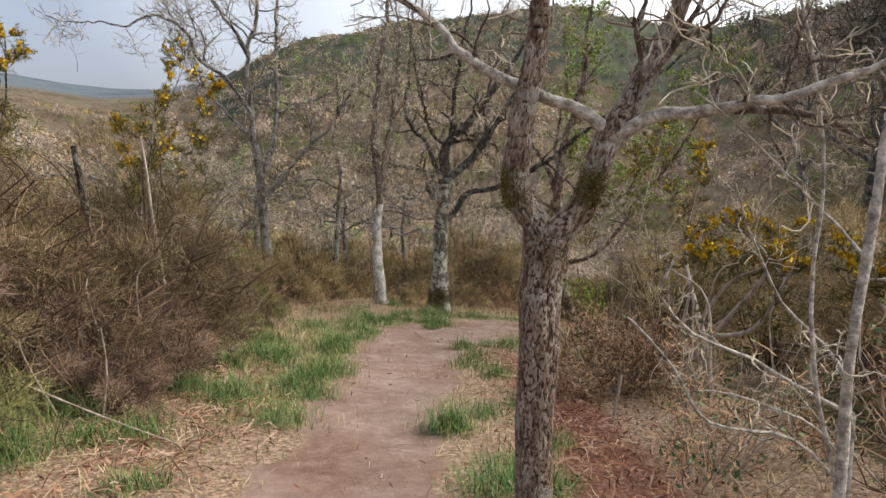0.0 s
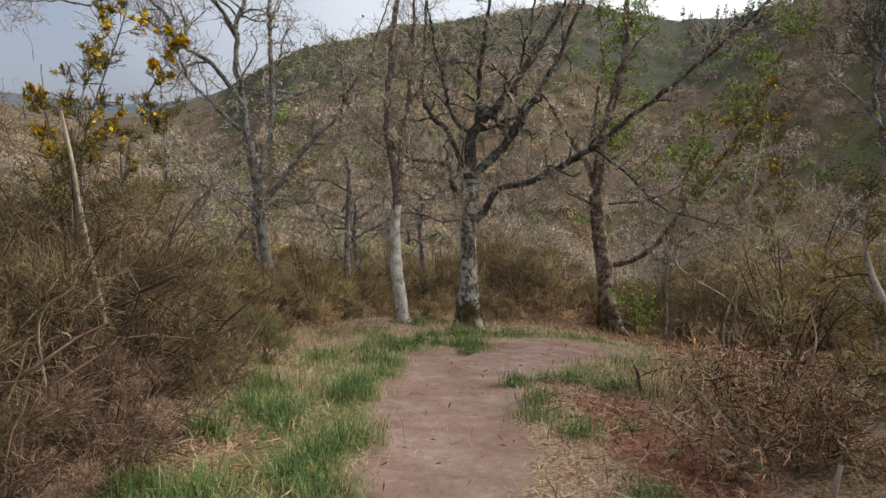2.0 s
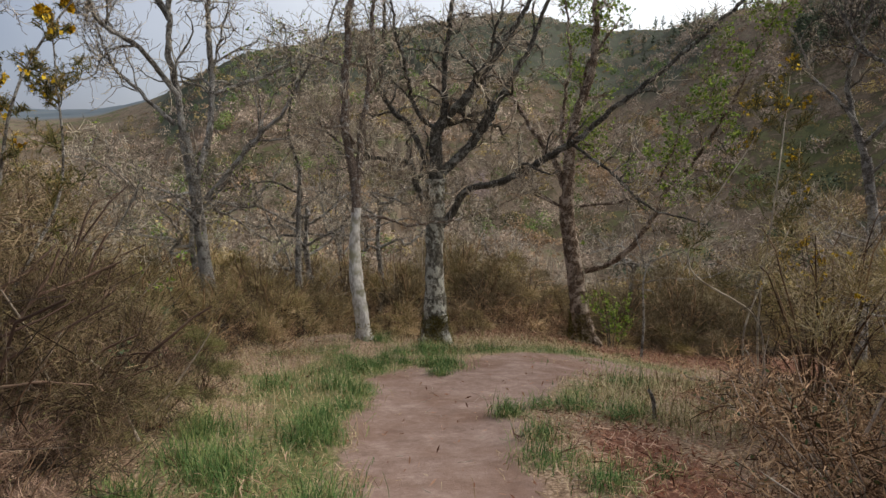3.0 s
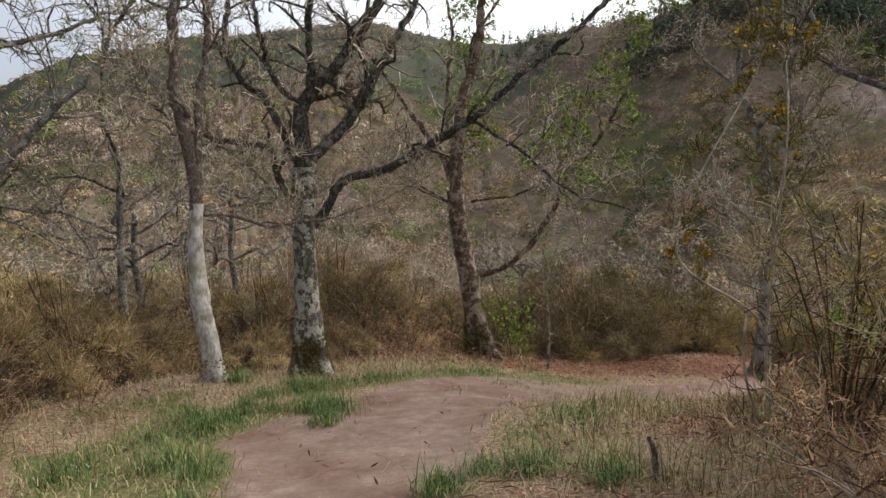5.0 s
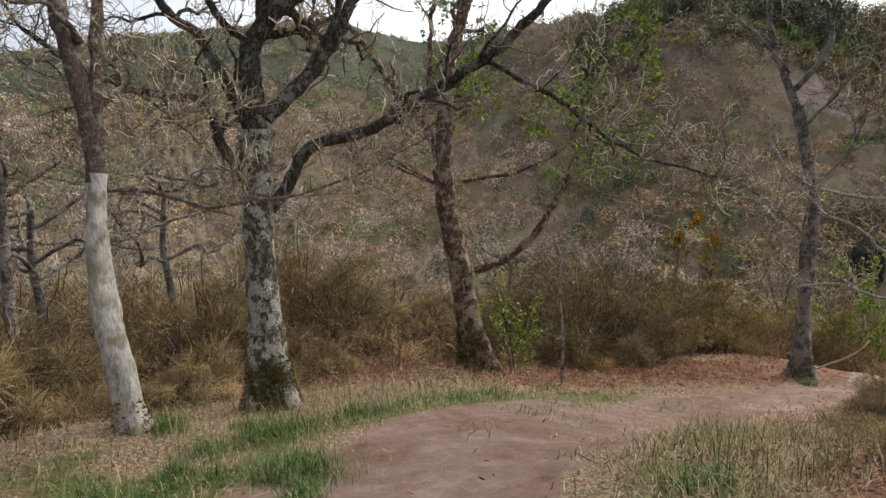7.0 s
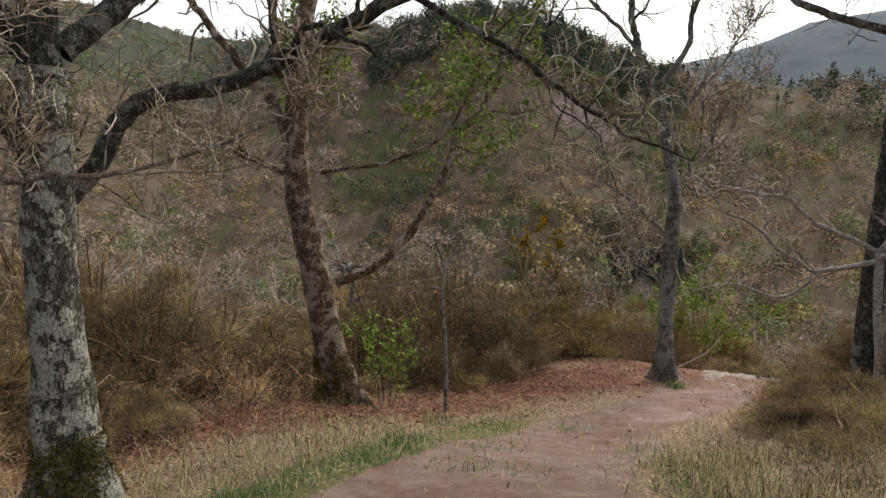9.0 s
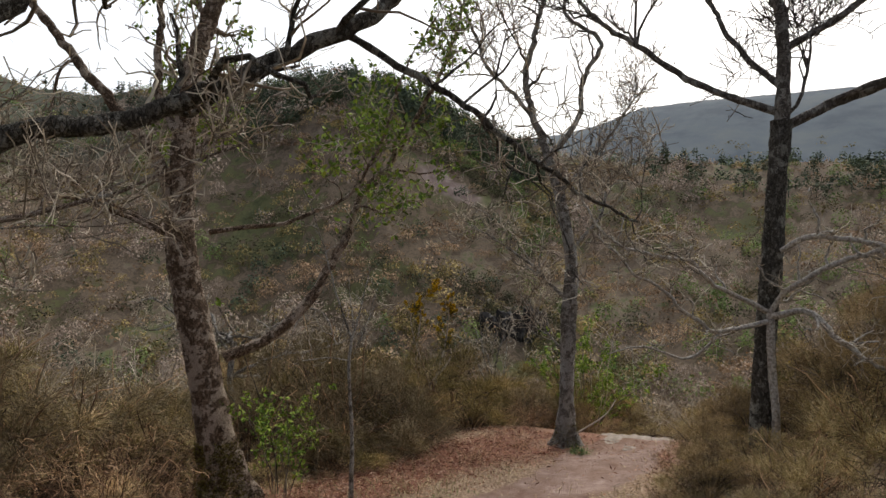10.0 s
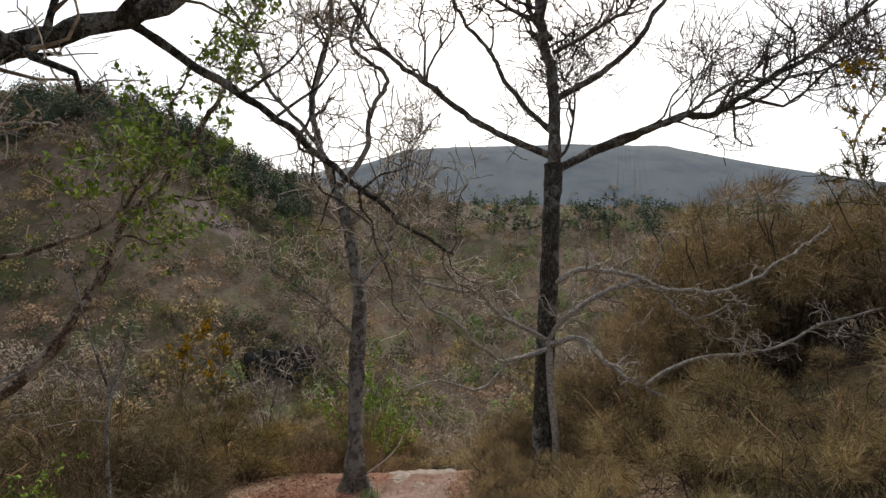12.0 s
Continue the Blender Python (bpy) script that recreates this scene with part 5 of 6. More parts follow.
# gorse on the left bank, tall and leggy
gorse(on_ground(-3.15, 7.1), [(0.2, 0.2, 3.45, 0.34, 0.5), (0.42, 0.6, 3.2, 0.16, 1.6), (-0.6, 0.35, 2.85, 0.3, 1.3), (0.35, 0.4, 2.7, 0.3, 0.1), (-0.2, 0.5, 2.45, 0.35, 0.5), (0.0, -0.1, 2.9, 0.3, 0.2)],
      "tall leggy gorse with yellow flower heads on crooked bare stems", 41, 1.0, BARK_GREY, 0.016)
gorse(on_ground(-3.9, 4.9), [(0.15, 0.25, 3.3, 0.4, 0.4), (0.45, 0.2, 2.75, 0.28, 0.5), (-0.3, 0.0, 3.0, 0.4, 0.1), (-0.1, 0.5, 3.6, 0.35, 0.3)], "tall dark gorse with few yellow flowers", 43, 1.0, BARK_DARK, 0.016)
# gorse in flower to the right of the path
gorse(on_ground(2.75, 5.95), [(-0.3, -0.1, 1.55, 0.32, 1.3), (0.1, 0.3, 1.85, 0.33, 0.7), (-0.1, 0.5, 2.35, 0.28, 0.4), (0.5, 0.0, 1.5, 0.35, 1.0), (0.3, -0.6, 1.5, 0.3, 1.2)], "gorse bush with many yellow flowers", 47)
gorse(on_ground(3.5, 4.2), [(0.0, 0.1, 1.6, 0.4, 0.8), (-0.5, 0.3, 1.3, 0.35, 1.0), (0.4, 0.4, 1.9, 0.35, 0.5)], "gorse bush in yellow flower over bare stems", 53)
gorse(on_ground(10.1, 19.1), [(0, 0, 3.1, 0.35, 2.2), (0.35, -0.2, 2.8, 0.3, 1.8), (-0.3, 0.1, 2.5, 0.35, 1.2), (0.6, 0.2, 2.2, 0.3, 0.5)], "gorse bush topped with dense yellow flowers", 59, 2.4)
gorse(on_ground(3.0, 9.1), [(0.2, 0.3, 3.3, 0.35, 0.3), (-0.2, 0.1, 2.9, 0.35, 0.25), (0.5, 0.5, 2.6, 0.3, 0.2)], "tall open gorse with scattered yellow flowers", 61, 0.6, TWIG_GREY, 0.014)

# tall broom with scattered flowers to the right of the bend
mound("broom_bush", on_ground(3.3, 8.8), "tall olive broom with scattered yellow flowers", TWIG_BROWN, BANK_BROOM, 67, 14, 0.95, 2.3, 260, 0.2, 0.0022, 0.3, 12, None, 130, round_top=0.35, tangle=0.55)
mound("broom_bush", on_ground(4.3, 7.6), "tall brown broom with a few flowers", TWIG_BROWN, HEATH_BROOM, 71, 16, 1.1, 2.3, 380, 0.22, 0.0024, 0.3, 12, None, 90, round_top=0.35, tangle=0.55)

# dark heath of dead heather and broom on the left bank
heath_a = mound("heather_bush", on_ground(-3.2, 5.6), "dark brown woody heather, mostly dead", TWIG_RED, HEATH_TWIG, 73, 14, 0.95, 1.35, 760, 0.15, 0.0019, 0.1, 40, (2200, 0.02, HEATH_LEAF, 0.3), group="heath on the left bank", tangle=0.75)
heath_b = mound("heather_bush", on_ground(-3.3, 3.4), "brown twiggy heather with a green tinge", TWIG_RED, HEATH_LEAF, 79, 12, 0.95, 1.2, 640, 0.13, 0.002, 0.1, 26, (1200, 0.022, HEATH_LEAF, 0.3), group="heath on the left bank", tangle=0.75)
heath_c = mound("broom_bush", on_ground(-4.4, 5.0), "tall tangled brown and olive broom", HEATH_TWIG, HEATH_DARK, 81, 18, 1.3, 2.0, 700, 0.15, 0.0017, 0.2, 26, None, group="broom on the left bank", round_top=0.5, tangle=0.75)
place_copies(heath_a, [(-4.6, 6.2, 1.2), (-3.0, 6.6, 0.85), (-4.2, 8.0, 1.1), (-2.75, 4.9, 0.7), (-4.9, 9.6, 1.1), (-3.6, 9.6, 0.85), (-2.6, 5.9, 0.65), (-3.6, 7.6, 0.9), (-3.6, 4.4, 1.0)], 83)
place_copies(heath_b, [(-4.4, 2.2, 1.2), (-3.2, 1.6, 0.9), (-3.8, 3.0, 1.1), (-3.8, 0.4, 1.1), (-5.4, 8.4, 1.3), (-4.0, 10.8, 0.85), (-5.6, 11.2, 1.0), (-2.9, 8.7, 0.6), (-3.0, 2.4, 0.7), (-4.6, 12.4, 0.9), (-3.4, 11.7, 0.7), (-2.9, 10.2, 0.55)], 89)
bank = mound("broom_bush", on_ground(6.4, 9.8), "low brown and olive broom on the bank", TWIG_BROWN, BANK_BROOM, 88, 10, 1.0, 1.05, 620, 0.2, 0.0024, 0.3, 20, None, group="broom on the bank", tangle=0.6)
place_copies(bank, [(5.6, 10.4, 0.8), (6.2, 11.4, 0.7), (7.2, 11.9, 0.75), (7.6, 10.8, 0.95), (5.4, 11.6, 0.6), (8.0, 12.6, 0.55), (4.8, 9.6, 0.7), (4.2, 10.4, 0.5), (6.7, 12.6, 0.5), (9.0, 12.0, 0.7), (10.0, 11.4, 0.8), (9.8, 12.8, 0.5), (8.4, 11.3, 0.8), (9.3, 10.6, 0.9), (11.7, 15.5, 0.5), (11.0, 16.2, 0.5), (12.2, 13.6, 0.8), (12.6, 14.9, 0.8), (13.2, 15.8, 1.0), (6.9, 17.3, 0.6), (4.7, 17.6, 0.55)], 90)
place_copies(heath_c, [(-3.5, 6.4, 1.1), (-3.9, 7.4, 1.2), (-3.35, 7.9, 0.95), (-4.4, 8.8, 1.2), (-4.1, 6.0, 1.15), (-3.1, 7.0, 0.75), (-3.7, 5.2, 1.0), (-4.5, 4.8, 1.35), (-3.9, 3.8, 1.1), (-5.0, 6.6, 1.05), (-4.9, 3.2, 1.05), (-5.6, 4.4, 1.1), (-5.2, 8.0, 1.0), (-6.6, 5.8, 1.2), (-6.4, 8.6, 1.15), (-5.6, 10.0, 1.0), (-7.4, 10.6, 1.1), (-5.2, 1.2, 1.1), (-6.4, 2.8, 1.2), (-7.8, 7.2, 1.3), (-7.0, 12.8, 1.0), (-4.1, 6.9, 0.75), (-8.6, 12.4, 1.2), (-4.3, 4.2, 1.1), (-4.9, 5.6, 1.35), (-5.9, 7.0, 1.45), (-6.2, 4.0, 1.4), (-4.6, 7.6, 1.1), (-7.2, 6.4, 1.6), (-6.8, 9.8, 1.4)], 91)

# olive and brown broom behind the trees and down the slope
droop_a = mound("broom_bush", on_ground(6.5, 18.3), "drooping mound of straw-brown broom", TWIG_BROWN, BROOM_PALE, 91, 16, 1.7, 2.2, 620, 0.28, 0.003, 0.7, 22, None, group="drooping broom", lift=0.1, tangle=0.6)
place_copies(droop_a, [(5.2, 18.9, 0.8), (8.4, 18.9, 0.85), (-0.4, 17.4, 0.6), (7.6, 17.6, 0.5), (3.2, 19.4, 0.8), (10.6, 17.0, 0.5), (-3.0, 17.4, 0.7), (1.6, 18.6, 0.75)], 95)
broom_a = mound("broom_bush", on_ground(9.9, 18.6), "rounded mound of brown-green broom", TWIG_BROWN, BROOM, 97, 12, 1.5, 1.9, 560, 0.27, 0.0032, 0.35, 20, None, group="broom on the slope", tangle=0.55)
broom_b = mound("broom_bush", on_ground(-0.5, 17.6), "brown and olive broom bush on the open slope", TWIG_BROWN, HEATH_BROOM, 101, 12, 1.35, 1.5, 520, 0.26, 0.0032, 0.3, 30, None, group="broom on the slope", tangle=0.5)
broom_c = mound("broom_bush", on_ground(9.5, 8.9), "tall brown-olive broom bush with dense rounded heads", TWIG_DARK, BROOM_DARK, 103, 20, 1.45, 2.7, 480, 0.22, 0.0028, 0.3, 9, None, 60, "tall broom", 0.45, 0.3, 0.5)
dead_a = bush("dead_brush", on_ground(2.1, 16.9), "thicket of pale brown dead stems", TWIG_RED, TWIG_BROWN, 26, 1.1, 1.0, (5, 5), (0.5, 0.24), 0.42, -0.1, 0.003, None, None, 107, 0.006, group="dead stems behind the trees")
grey_a = bush("bare_shrub", on_ground(0.6, 20.5), "grey leafless shrub of fine twigs", TWIG_GREY, TWIG_GREY, 22, 1.5, 2.4, (8, 8), (0.85, 0.38), 0.4, 0.05, 0.0045, None, None, 108, 0.014, group="bare shrubs on the slope")
place_copies(broom_a, [(7.4, 18.0, 0.7), (5.0, 20.4, 0.9), (9.8, 17.9, 0.75), (11.6, 18.2, 1.0), (7.4, 20.6, 1.1), (12.8, 16.9, 0.9), (13.0, 20.2, 1.2), (10.0, 21.8, 1.2), (4.2, 21.8, 1.0), (-6.4, 17.0, 0.9), (14.0, 12.2, 1.0), (12.2, 12.4, 0.8), (5.9, 17.7, 0.7), (11.4, 16.6, 0.55), (15, 18, 1.2), (16, 14, 1.2), (-4.6, 18.2, 1.0), (2.0, 20.6, 1.1)], 109)
place_copies(broom_b, [(-2.2, 16.6, 0.8), (-3.6, 16.4, 1.0), (1.0, 19.0, 1.0), (2.6, 19.0, 1.1), (-1.8, 18.8, 1.1), (-5.4, 15.4, 1.0), (3.6, 18.6, 0.9), (-7.4, 14.6, 1.2), (-6.2, 13.4, 1.0), (0.8, 21.4, 1.3), (-3.2, 20.4, 1.4), (-6.0, 19.4, 1.4), (5.6, 22.6, 1.3), (-8.6, 17.4, 1.4), (8.8, 23.6, 1.4), (-0.9, 15.9, 0.5), (-2.6, 14.6, 0.55), (13.6, 22.6, 1.4), (-8.8, 15.0, 1.2), (-0.8, 20.2, 1.2), (3.0, 23.4, 1.3), (11.8, 23.4, 1.4), (0.9, 16.2, 0.4), (-1.9, 15.2, 0.45), (-3.9, 13.7, 0.85), (-3.0, 14.4, 0.75), (-4.8, 13.3, 0.9), (-2.4, 15.6, 0.7), (-5.6, 12.6, 0.8)], 113)
place_copies(broom_c, [(10.4, 10.3, 0.95), (11.6, 9.6, 1.1), (9.4, 7.6, 1.05), (10.2, 9.6, 1.0), (5.6, 7.9, 0.8), (9.4, 9.6, 0.95), (10.6, 8.4, 1.2), (7.2, 6.6, 1.0), (4.9, 6.2, 0.85), (8.9, 10.9, 0.55), (11.4, 10.6, 0.9), (5.5, 9.3, 0.5), (5.8, 4.4, 1.0), (4.6, 2.4, 0.95), (5.5, 0.5, 1.0), (10.4, 12.3, 0.42), (9.3, 12.5, 0.4), (12.6, 9.4, 1.2), (9.6, 11.4, 0.7), (10.6, 11.5, 0.6), (8.5, 12.9, 0.32), (4.1, 4.9, 0.8), (7.4, 12.6, 0.35), (11.4, 13.2, 0.4), (10.3, 13.0, 0.35), (6.6, 12.4, 0.3), (12.6, 13.6, 0.5)], 127)
place_copies(dead_a, [(1.2, 17.2, 0.9), (0.2, 16.6, 0.8), (-1.0, 16.5, 0.8), (2.9, 17.8, 1.0), (-3.0, 15.2, 0.8), (4.6, 18.0, 0.9), (-4.4, 13.6, 0.9), (0.6, 18.2, 1.1), (3.5, 10.4, 0.4), (4.1, 11.2, 0.4), (4.8, 12.2, 0.42), (-3.4, 12.9, 0.75), (-2.6, 13.2, 0.6), (10.6, 16.3, 0.7), (9.6, 16.5, 0.6), (1.8, 16.1, 0.5), (2.7, 16.9, 0.6), (5.2, 16.9, 0.35), (-1.6, 14.3, 0.5), (-2.2, 12.6, 0.45), (3.0, 9.4, 0.4), (5.6, 12.6, 0.4), (3.8, 9.0, 0.5), (6.6, 12.9, 0.35), (7.9, 13.2, 0.4), (9.4, 13.1, 0.4), (11.0, 15.6, 0.6), (7.2, 16.0, 0.4), (6.2, 11.6, 0.5), (7.8, 11.9, 0.5), (5.0, 10.8, 0.45), (8.2, 15.8, 0.35)], 131)
place_copies(grey_a, [(-2.0, 22.4, 1.2), (3.2, 21.0, 1.0), (6.2, 24.6, 1.3), (-4.4, 23.4, 1.3), (-7.4, 21.4, 1.3), (9.6, 25.4, 1.3), (1.6, 25.0, 1.4), (14.6, 24.6, 1.5), (17, 20, 1.4), (-9.4, 20.0, 1.4), (4.6, 26.8, 1.4), (13.2, 14.2, 0.8), (15.4, 16.2, 1.0), (11.6, 20.4, 0.9), (-5.2, 17.0, 0.9), (-3.4, 18.0, 0.9), (-0.4, 18.0, 0.7), (18, 15, 1.3)], 133)

# heap of dead brambles to the right of the path, with a few green leaves
bush("bramble_heap", on_ground(2.0, 6.35), "sagging heap of dead brown brambles", TWIG_PALE, TWIG_BROWN, 46, 0.85, 0.95, (7, 6), (0.5, 0.22), 0.4, -0.1, 0.004, (260, 0.05, LEAF_DARK), None, 137, 0.008, fine=True)
bush("bramble_bush", on_ground(1.75, 3.75), "bramble with arching canes and dark green leaves", TWIG_PALE, TWIG_BROWN, 18, 0.75, 1.15, (6, 5), (0.4, 0.2), 0.35, -0.05, 0.003, (420, 0.05, LEAF_DARK), None, 139, 0.007, fine=True)
bush("bramble_bush", on_ground(2.6, 2.6), "dense dark bramble with small leaves", TWIG_PALE, TWIG_BROWN, 30, 0.9, 1.4, (7, 6), (0.5, 0.22), 0.35, 0.0, 0.0035, (500, 0.045, LEAF_DARK), None, 149, 0.009, fine=True)
bush("bramble_bush", on_ground(2.4, 7.6), "brown bramble thicket beside the path", TWIG_PALE, TWIG_BROWN, 30, 0.7, 0.8, (6, 6), (0.45, 0.2), 0.35, 0.0, 0.0035, (120, 0.04, LEAF_DARK), None, 150, 0.008, fine=True)
bush("holly_sapling", on_ground(-3.0, 8.8), "young shrub with small grey-green leaves", TWIG_DARK, TWIG_DARK, 5, 0.3, 1.3, (7, 5), (0.3, 0.14), 0.2, 0.3, 0.0025, (420, 0.05, LEAF_DARK), None, 151, 0.01, "sapling")
bush("leafy_sprout", on_ground(4.15, 16.75), "fresh green sprouts at the foot of a tree", TWIG_DARK, TWIG_DARK, 8, 0.4, 2.5, (7, 5), (0.4, 0.18), 0.35, 0.2, 0.0025, (1300, 0.055, LEAF), None, 157, 0.008, "sapling")
bush("green_shrub", on_ground(12.6, 16.6), "round shrub in fresh yellow-green leaf", TWIG_GREY, TWIG_GREY, 16, 0.9, 3.4, (7, 5), (0.5, 0.25), 0.25, 0.25, 0.003, (4200, 0.07, LEAF), None, 163, 0.014)
bush("green_shrub", on_ground(-5.0, 12.2), "bare shrub with first green leaves", TWIG_GREY, TWIG_GREY, 12, 0.8, 2.2, (7, 5), (0.5, 0.25), 0.3, 0.25, 0.003, (500, 0.06, LEAF), None, 167, 0.014)


# ---------------------------------------------------------------- saplings, stubs and dead wood
def stick(name, points, r0, r1, mat, label, category="branch", sides=8, knots=0.06, seed=1):
    rng = np.random.default_rng(seed)
    pts = curve_through(points, 0.06)
    R = np.linspace(r0, r1, len(pts)) * (1 + rng.normal(scale=knots, size=len(pts)))
    origin = np.array(points[0])
    V, F = tubes((pts - origin)[None], R[None], sides)
    ob = thing(name, tuple(origin), label, category)
    part_np("wood", V, F, mat, ob)
    return ob


def g(x, y, up):
    return (x, y, float(height(x, y)) + up)


stick("standing_deadwood", [g(-3.25, 6.6, -0.1), g(-3.42, 6.4, 0.9), g(-3.55, 6.3, 1.55), g(-3.62, 6.25, 2.2)], 0.045, 0.03, BARK_DARK, "dark broken gorse stem standing in the heath", seed=2)
stick("dead_stick", [g(-3.0, 6.75, 0.9), g(-3.1, 6.75, 1.6), g(-3.15, 6.75, 2.1), g(-3.2, 6.75, 2.45)], 0.022, 0.012, TWIG_PALE, "pale barkless dead stem", seed=3)
stick("dead_branch", [g(-2.95, 6.85, 0.55), g(-2.75, 6.9, 0.85), g(-2.6, 6.95, 1.15)], 0.018, 0.01, TWIG_PALE, "pale broken branch lying on dark heather", seed=4)
stick("fallen_branch", [g(-2.9, 4.2, 0.35), g(-2.35, 4.25, 0.18), g(-1.75, 4.2, 0.02)], 0.009, 0.004, TWIG_PALE, "thin dead branch leaning on the bank", seed=5)
stick("fallen_branch", [g(-2.2, 2.6, 0.04), g(-1.6, 2.5, 0.03), g(-1.2, 2.2, 0.03)], 0.008, 0.004, TWIG_PALE, "thin straw-coloured branch on the ground", seed=6)
stick("tree_stump", [g(1.72, 8.75, -0.05), g(1.68, 8.72, 0.2), g(1.62, 8.7, 0.32)], 0.025, 0.016, BARK_GREY, "short grey stub beside the path", "stump", seed=9)
stick("dead_branch", [g(9.4, 15.4, 0.05), g(9.8, 15.0, 0.35), g(10.1, 14.9, 0.65)], 0.02, 0.008, TWIG_PALE, "pale forked dead branch beside the path", seed=10)
stick("dead_stick", [g(1.55, 5.15, -0.05), g(1.6, 5.15, 0.45)], 0.016, 0.012, TWIG_PALE, "short pale dead stem among leaves", seed=11)

draw = np.random.default_rng(613)
for q in range(22):
    x, y = (draw.uniform(-3.7, -2.45), draw.uniform(2.6, 8.2)) if q < 15 else (draw.uniform(1.5, 2.8), draw.uniform(3.0, 8.0))
    up, run, a = draw.uniform(0.25, 1.0), draw.uniform(0.2, 0.45), draw.uniform(0, 6.28)
    ex, ey = x + run * math.cos(a), y + run * math.sin(a)
    top = up + draw.uniform(0.15, 0.55)
    bend = draw.normal(scale=0.06, size=3)
    stick("dead_stick", [g(x, y, up - 0.35), g((x + ex) / 2 + bend[0], (y + ey) / 2 + bend[1], (up + top) / 2 + bend[2]), g(ex, ey, top)], draw.uniform(0.008, 0.016), 0.004, TWIG_PALE, "pale barkless dead stick caught in the heath", seed=700 + q)

tree_at("sapling", on_ground(4.5, 15.87), [(0, 0, 0, 0.028), (0.02, 0, 0.8, 0.024), (-0.03, 0, 1.6, 0.02), (0.02, 0, 2.0, 0.018)], "slender pale sapling with forked bare top", BARK_GREY, BARK_GREY, TWIG_GREY, "sapling", 31, 8, 0.2)
limb([(0.02, 0, 1.95), (-0.15, 0.1, 2.5), (-0.3, 0.15, 3.1), (-0.55, 0.2, 3.7)], 0.014, 0.005)
limb([(0.02, 0, 1.95), (0.15, -0.05, 2.4), (0.22, -0.1, 2.8)], 0.011, 0.004)
limb([(0.0, 0, 1.7), (-0.3, 0.0, 1.78), (-0.7, 0.05, 1.8)], 0.009, 0.004)
twigs((5, 3, 2), (0.4, 0.25, 0.12), thin=(0.5, 0.6, 0.6))

tree_at("sapling", (1.3, 1.85, -0.3), [(0, 0, 0, 0.02), (0.0, 0.0, 0.7, 0.019), (-0.03, 0, 1.2, 0.017), (-0.02, 0, 1.7, 0.015)], "young tree of thin pale bare stems", BARK_PALE, BARK_PALE, TWIG_GREY, "sapling", 37, 9, 0.2)
limb([(-0.02, 0, 1.65), (0.03, 0.05, 2.1), (0.06, 0.1, 2.6)], 0.014, 0.006)
limb([(0.0, 0, 0.75), (-0.14, 0.05, 1.25), (-0.12, 0.1, 1.75), (-0.22, 0.1, 2.15), (-0.36, 0.1, 2.5)], 0.008, 0.004)
limb([(0.0, 0, 1.5), (-0.03, 0.15, 1.61), (-0.2, 0.15, 1.76), (-0.38, 0.15, 1.91), (-0.53, 0.15, 2.01)], 0.006, 0.003)
twigs((5, 3, 2), (0.3, 0.2, 0.1), crook=0.3, thin=(0.5, 0.6, 0.7), first=0.15)

tree_at("bare_shrub", (1.62, 2.3, -0.25), [(0, 0, 0, 0.016), (0.02, 0.0, 0.4, 0.014), (0.0, 0, 0.8, 0.012)], "low shrub of thin pale arching branches", BARK_PALE, BARK_PALE, TWIG_GREY, "shrub", 38, 8, 0.2)
limb([(0.0, 0, 0.8), (-0.16, 0, 0.87), (-0.39, 0, 1.0), (-0.64, 0, 1.1), (-0.77, 0, 1.23), (-0.77, 0, 1.33), (-0.73, 0, 1.4)], 0.009, 0.004)
limb([(0.0, 0, 0.5), (-0.19, 0.05, 0.66), (-0.52, 0.05, 0.72), (-0.69, 0.05, 0.95), (-0.84, 0.05, 1.1), (-0.89, 0.05, 1.14)], 0.008, 0.004)
limb([(0.02, 0, 0.7), (-0.16, -0.1, 1.04), (-0.38, -0.1, 1.25), (-0.54, -0.1, 1.53), (-0.6, -0.1, 1.68)], 0.008, 0.003)
limb([(0.0, 0, 0.55), (-0.25, -0.2, 0.82), (-0.57, -0.2, 0.94), (-0.69, -0.2, 0.95)], 0.007, 0.003)
twigs((7, 4, 2), (0.35, 0.18, 0.08), crook=0.35, thin=(0.55, 0.6, 0.7), first=0.15, least=0.0018)

# bare thicket further down the slope
tree_at("bare_tree", on_ground(-2.5, 24.0), [(0, 0, 0, 0.09), (0.05, 0.0, 1.0, 0.075), (-0.05, 0.1, 2.0, 0.06)], "small bare grey tree on the slope", BARK_GREY, BARK_GREY, TWIG_GREY, seed=51, sides=7)
for q in range(6):
    a = q * 1.05 + 0.3
    limb([(-0.03, 0.05, 1.0 + 0.17 * q), (0.5 * math.cos(a), 0.5 * math.sin(a), 2.2 + 0.2 * q), (1.1 * math.cos(a + 0.3), 1.1 * math.sin(a + 0.3), 3.1 + 0.35 * q)], 0.035, 0.01)
twigs((6, 4, 4), (1.1, 0.6, 0.35), sides=(3, 3, 3), least=0.007)
bare = Tree.current["ob"]
tagged(bare, group="bare thicket")
rng = np.random.default_rng(12)
for q in range(26):
    az, r = radians(rng.uniform(-32, 75)), rng.uniform(14, 58)
    x, y = ORIGIN[0] + r * math.sin(az), ORIGIN[1] + r * math.cos(az)
    if y < 19 and abs(x) < 12:
        continue
    s = rng.uniform(0.7, 1.25)
    copy_thing(bare, Matrix.Translation(on_ground(x, y, 0.1)) @ Matrix.Rotation(rng.uniform(0, 6.28), 4, "Z") @ Matrix.Diagonal((s, s, s, 1)))


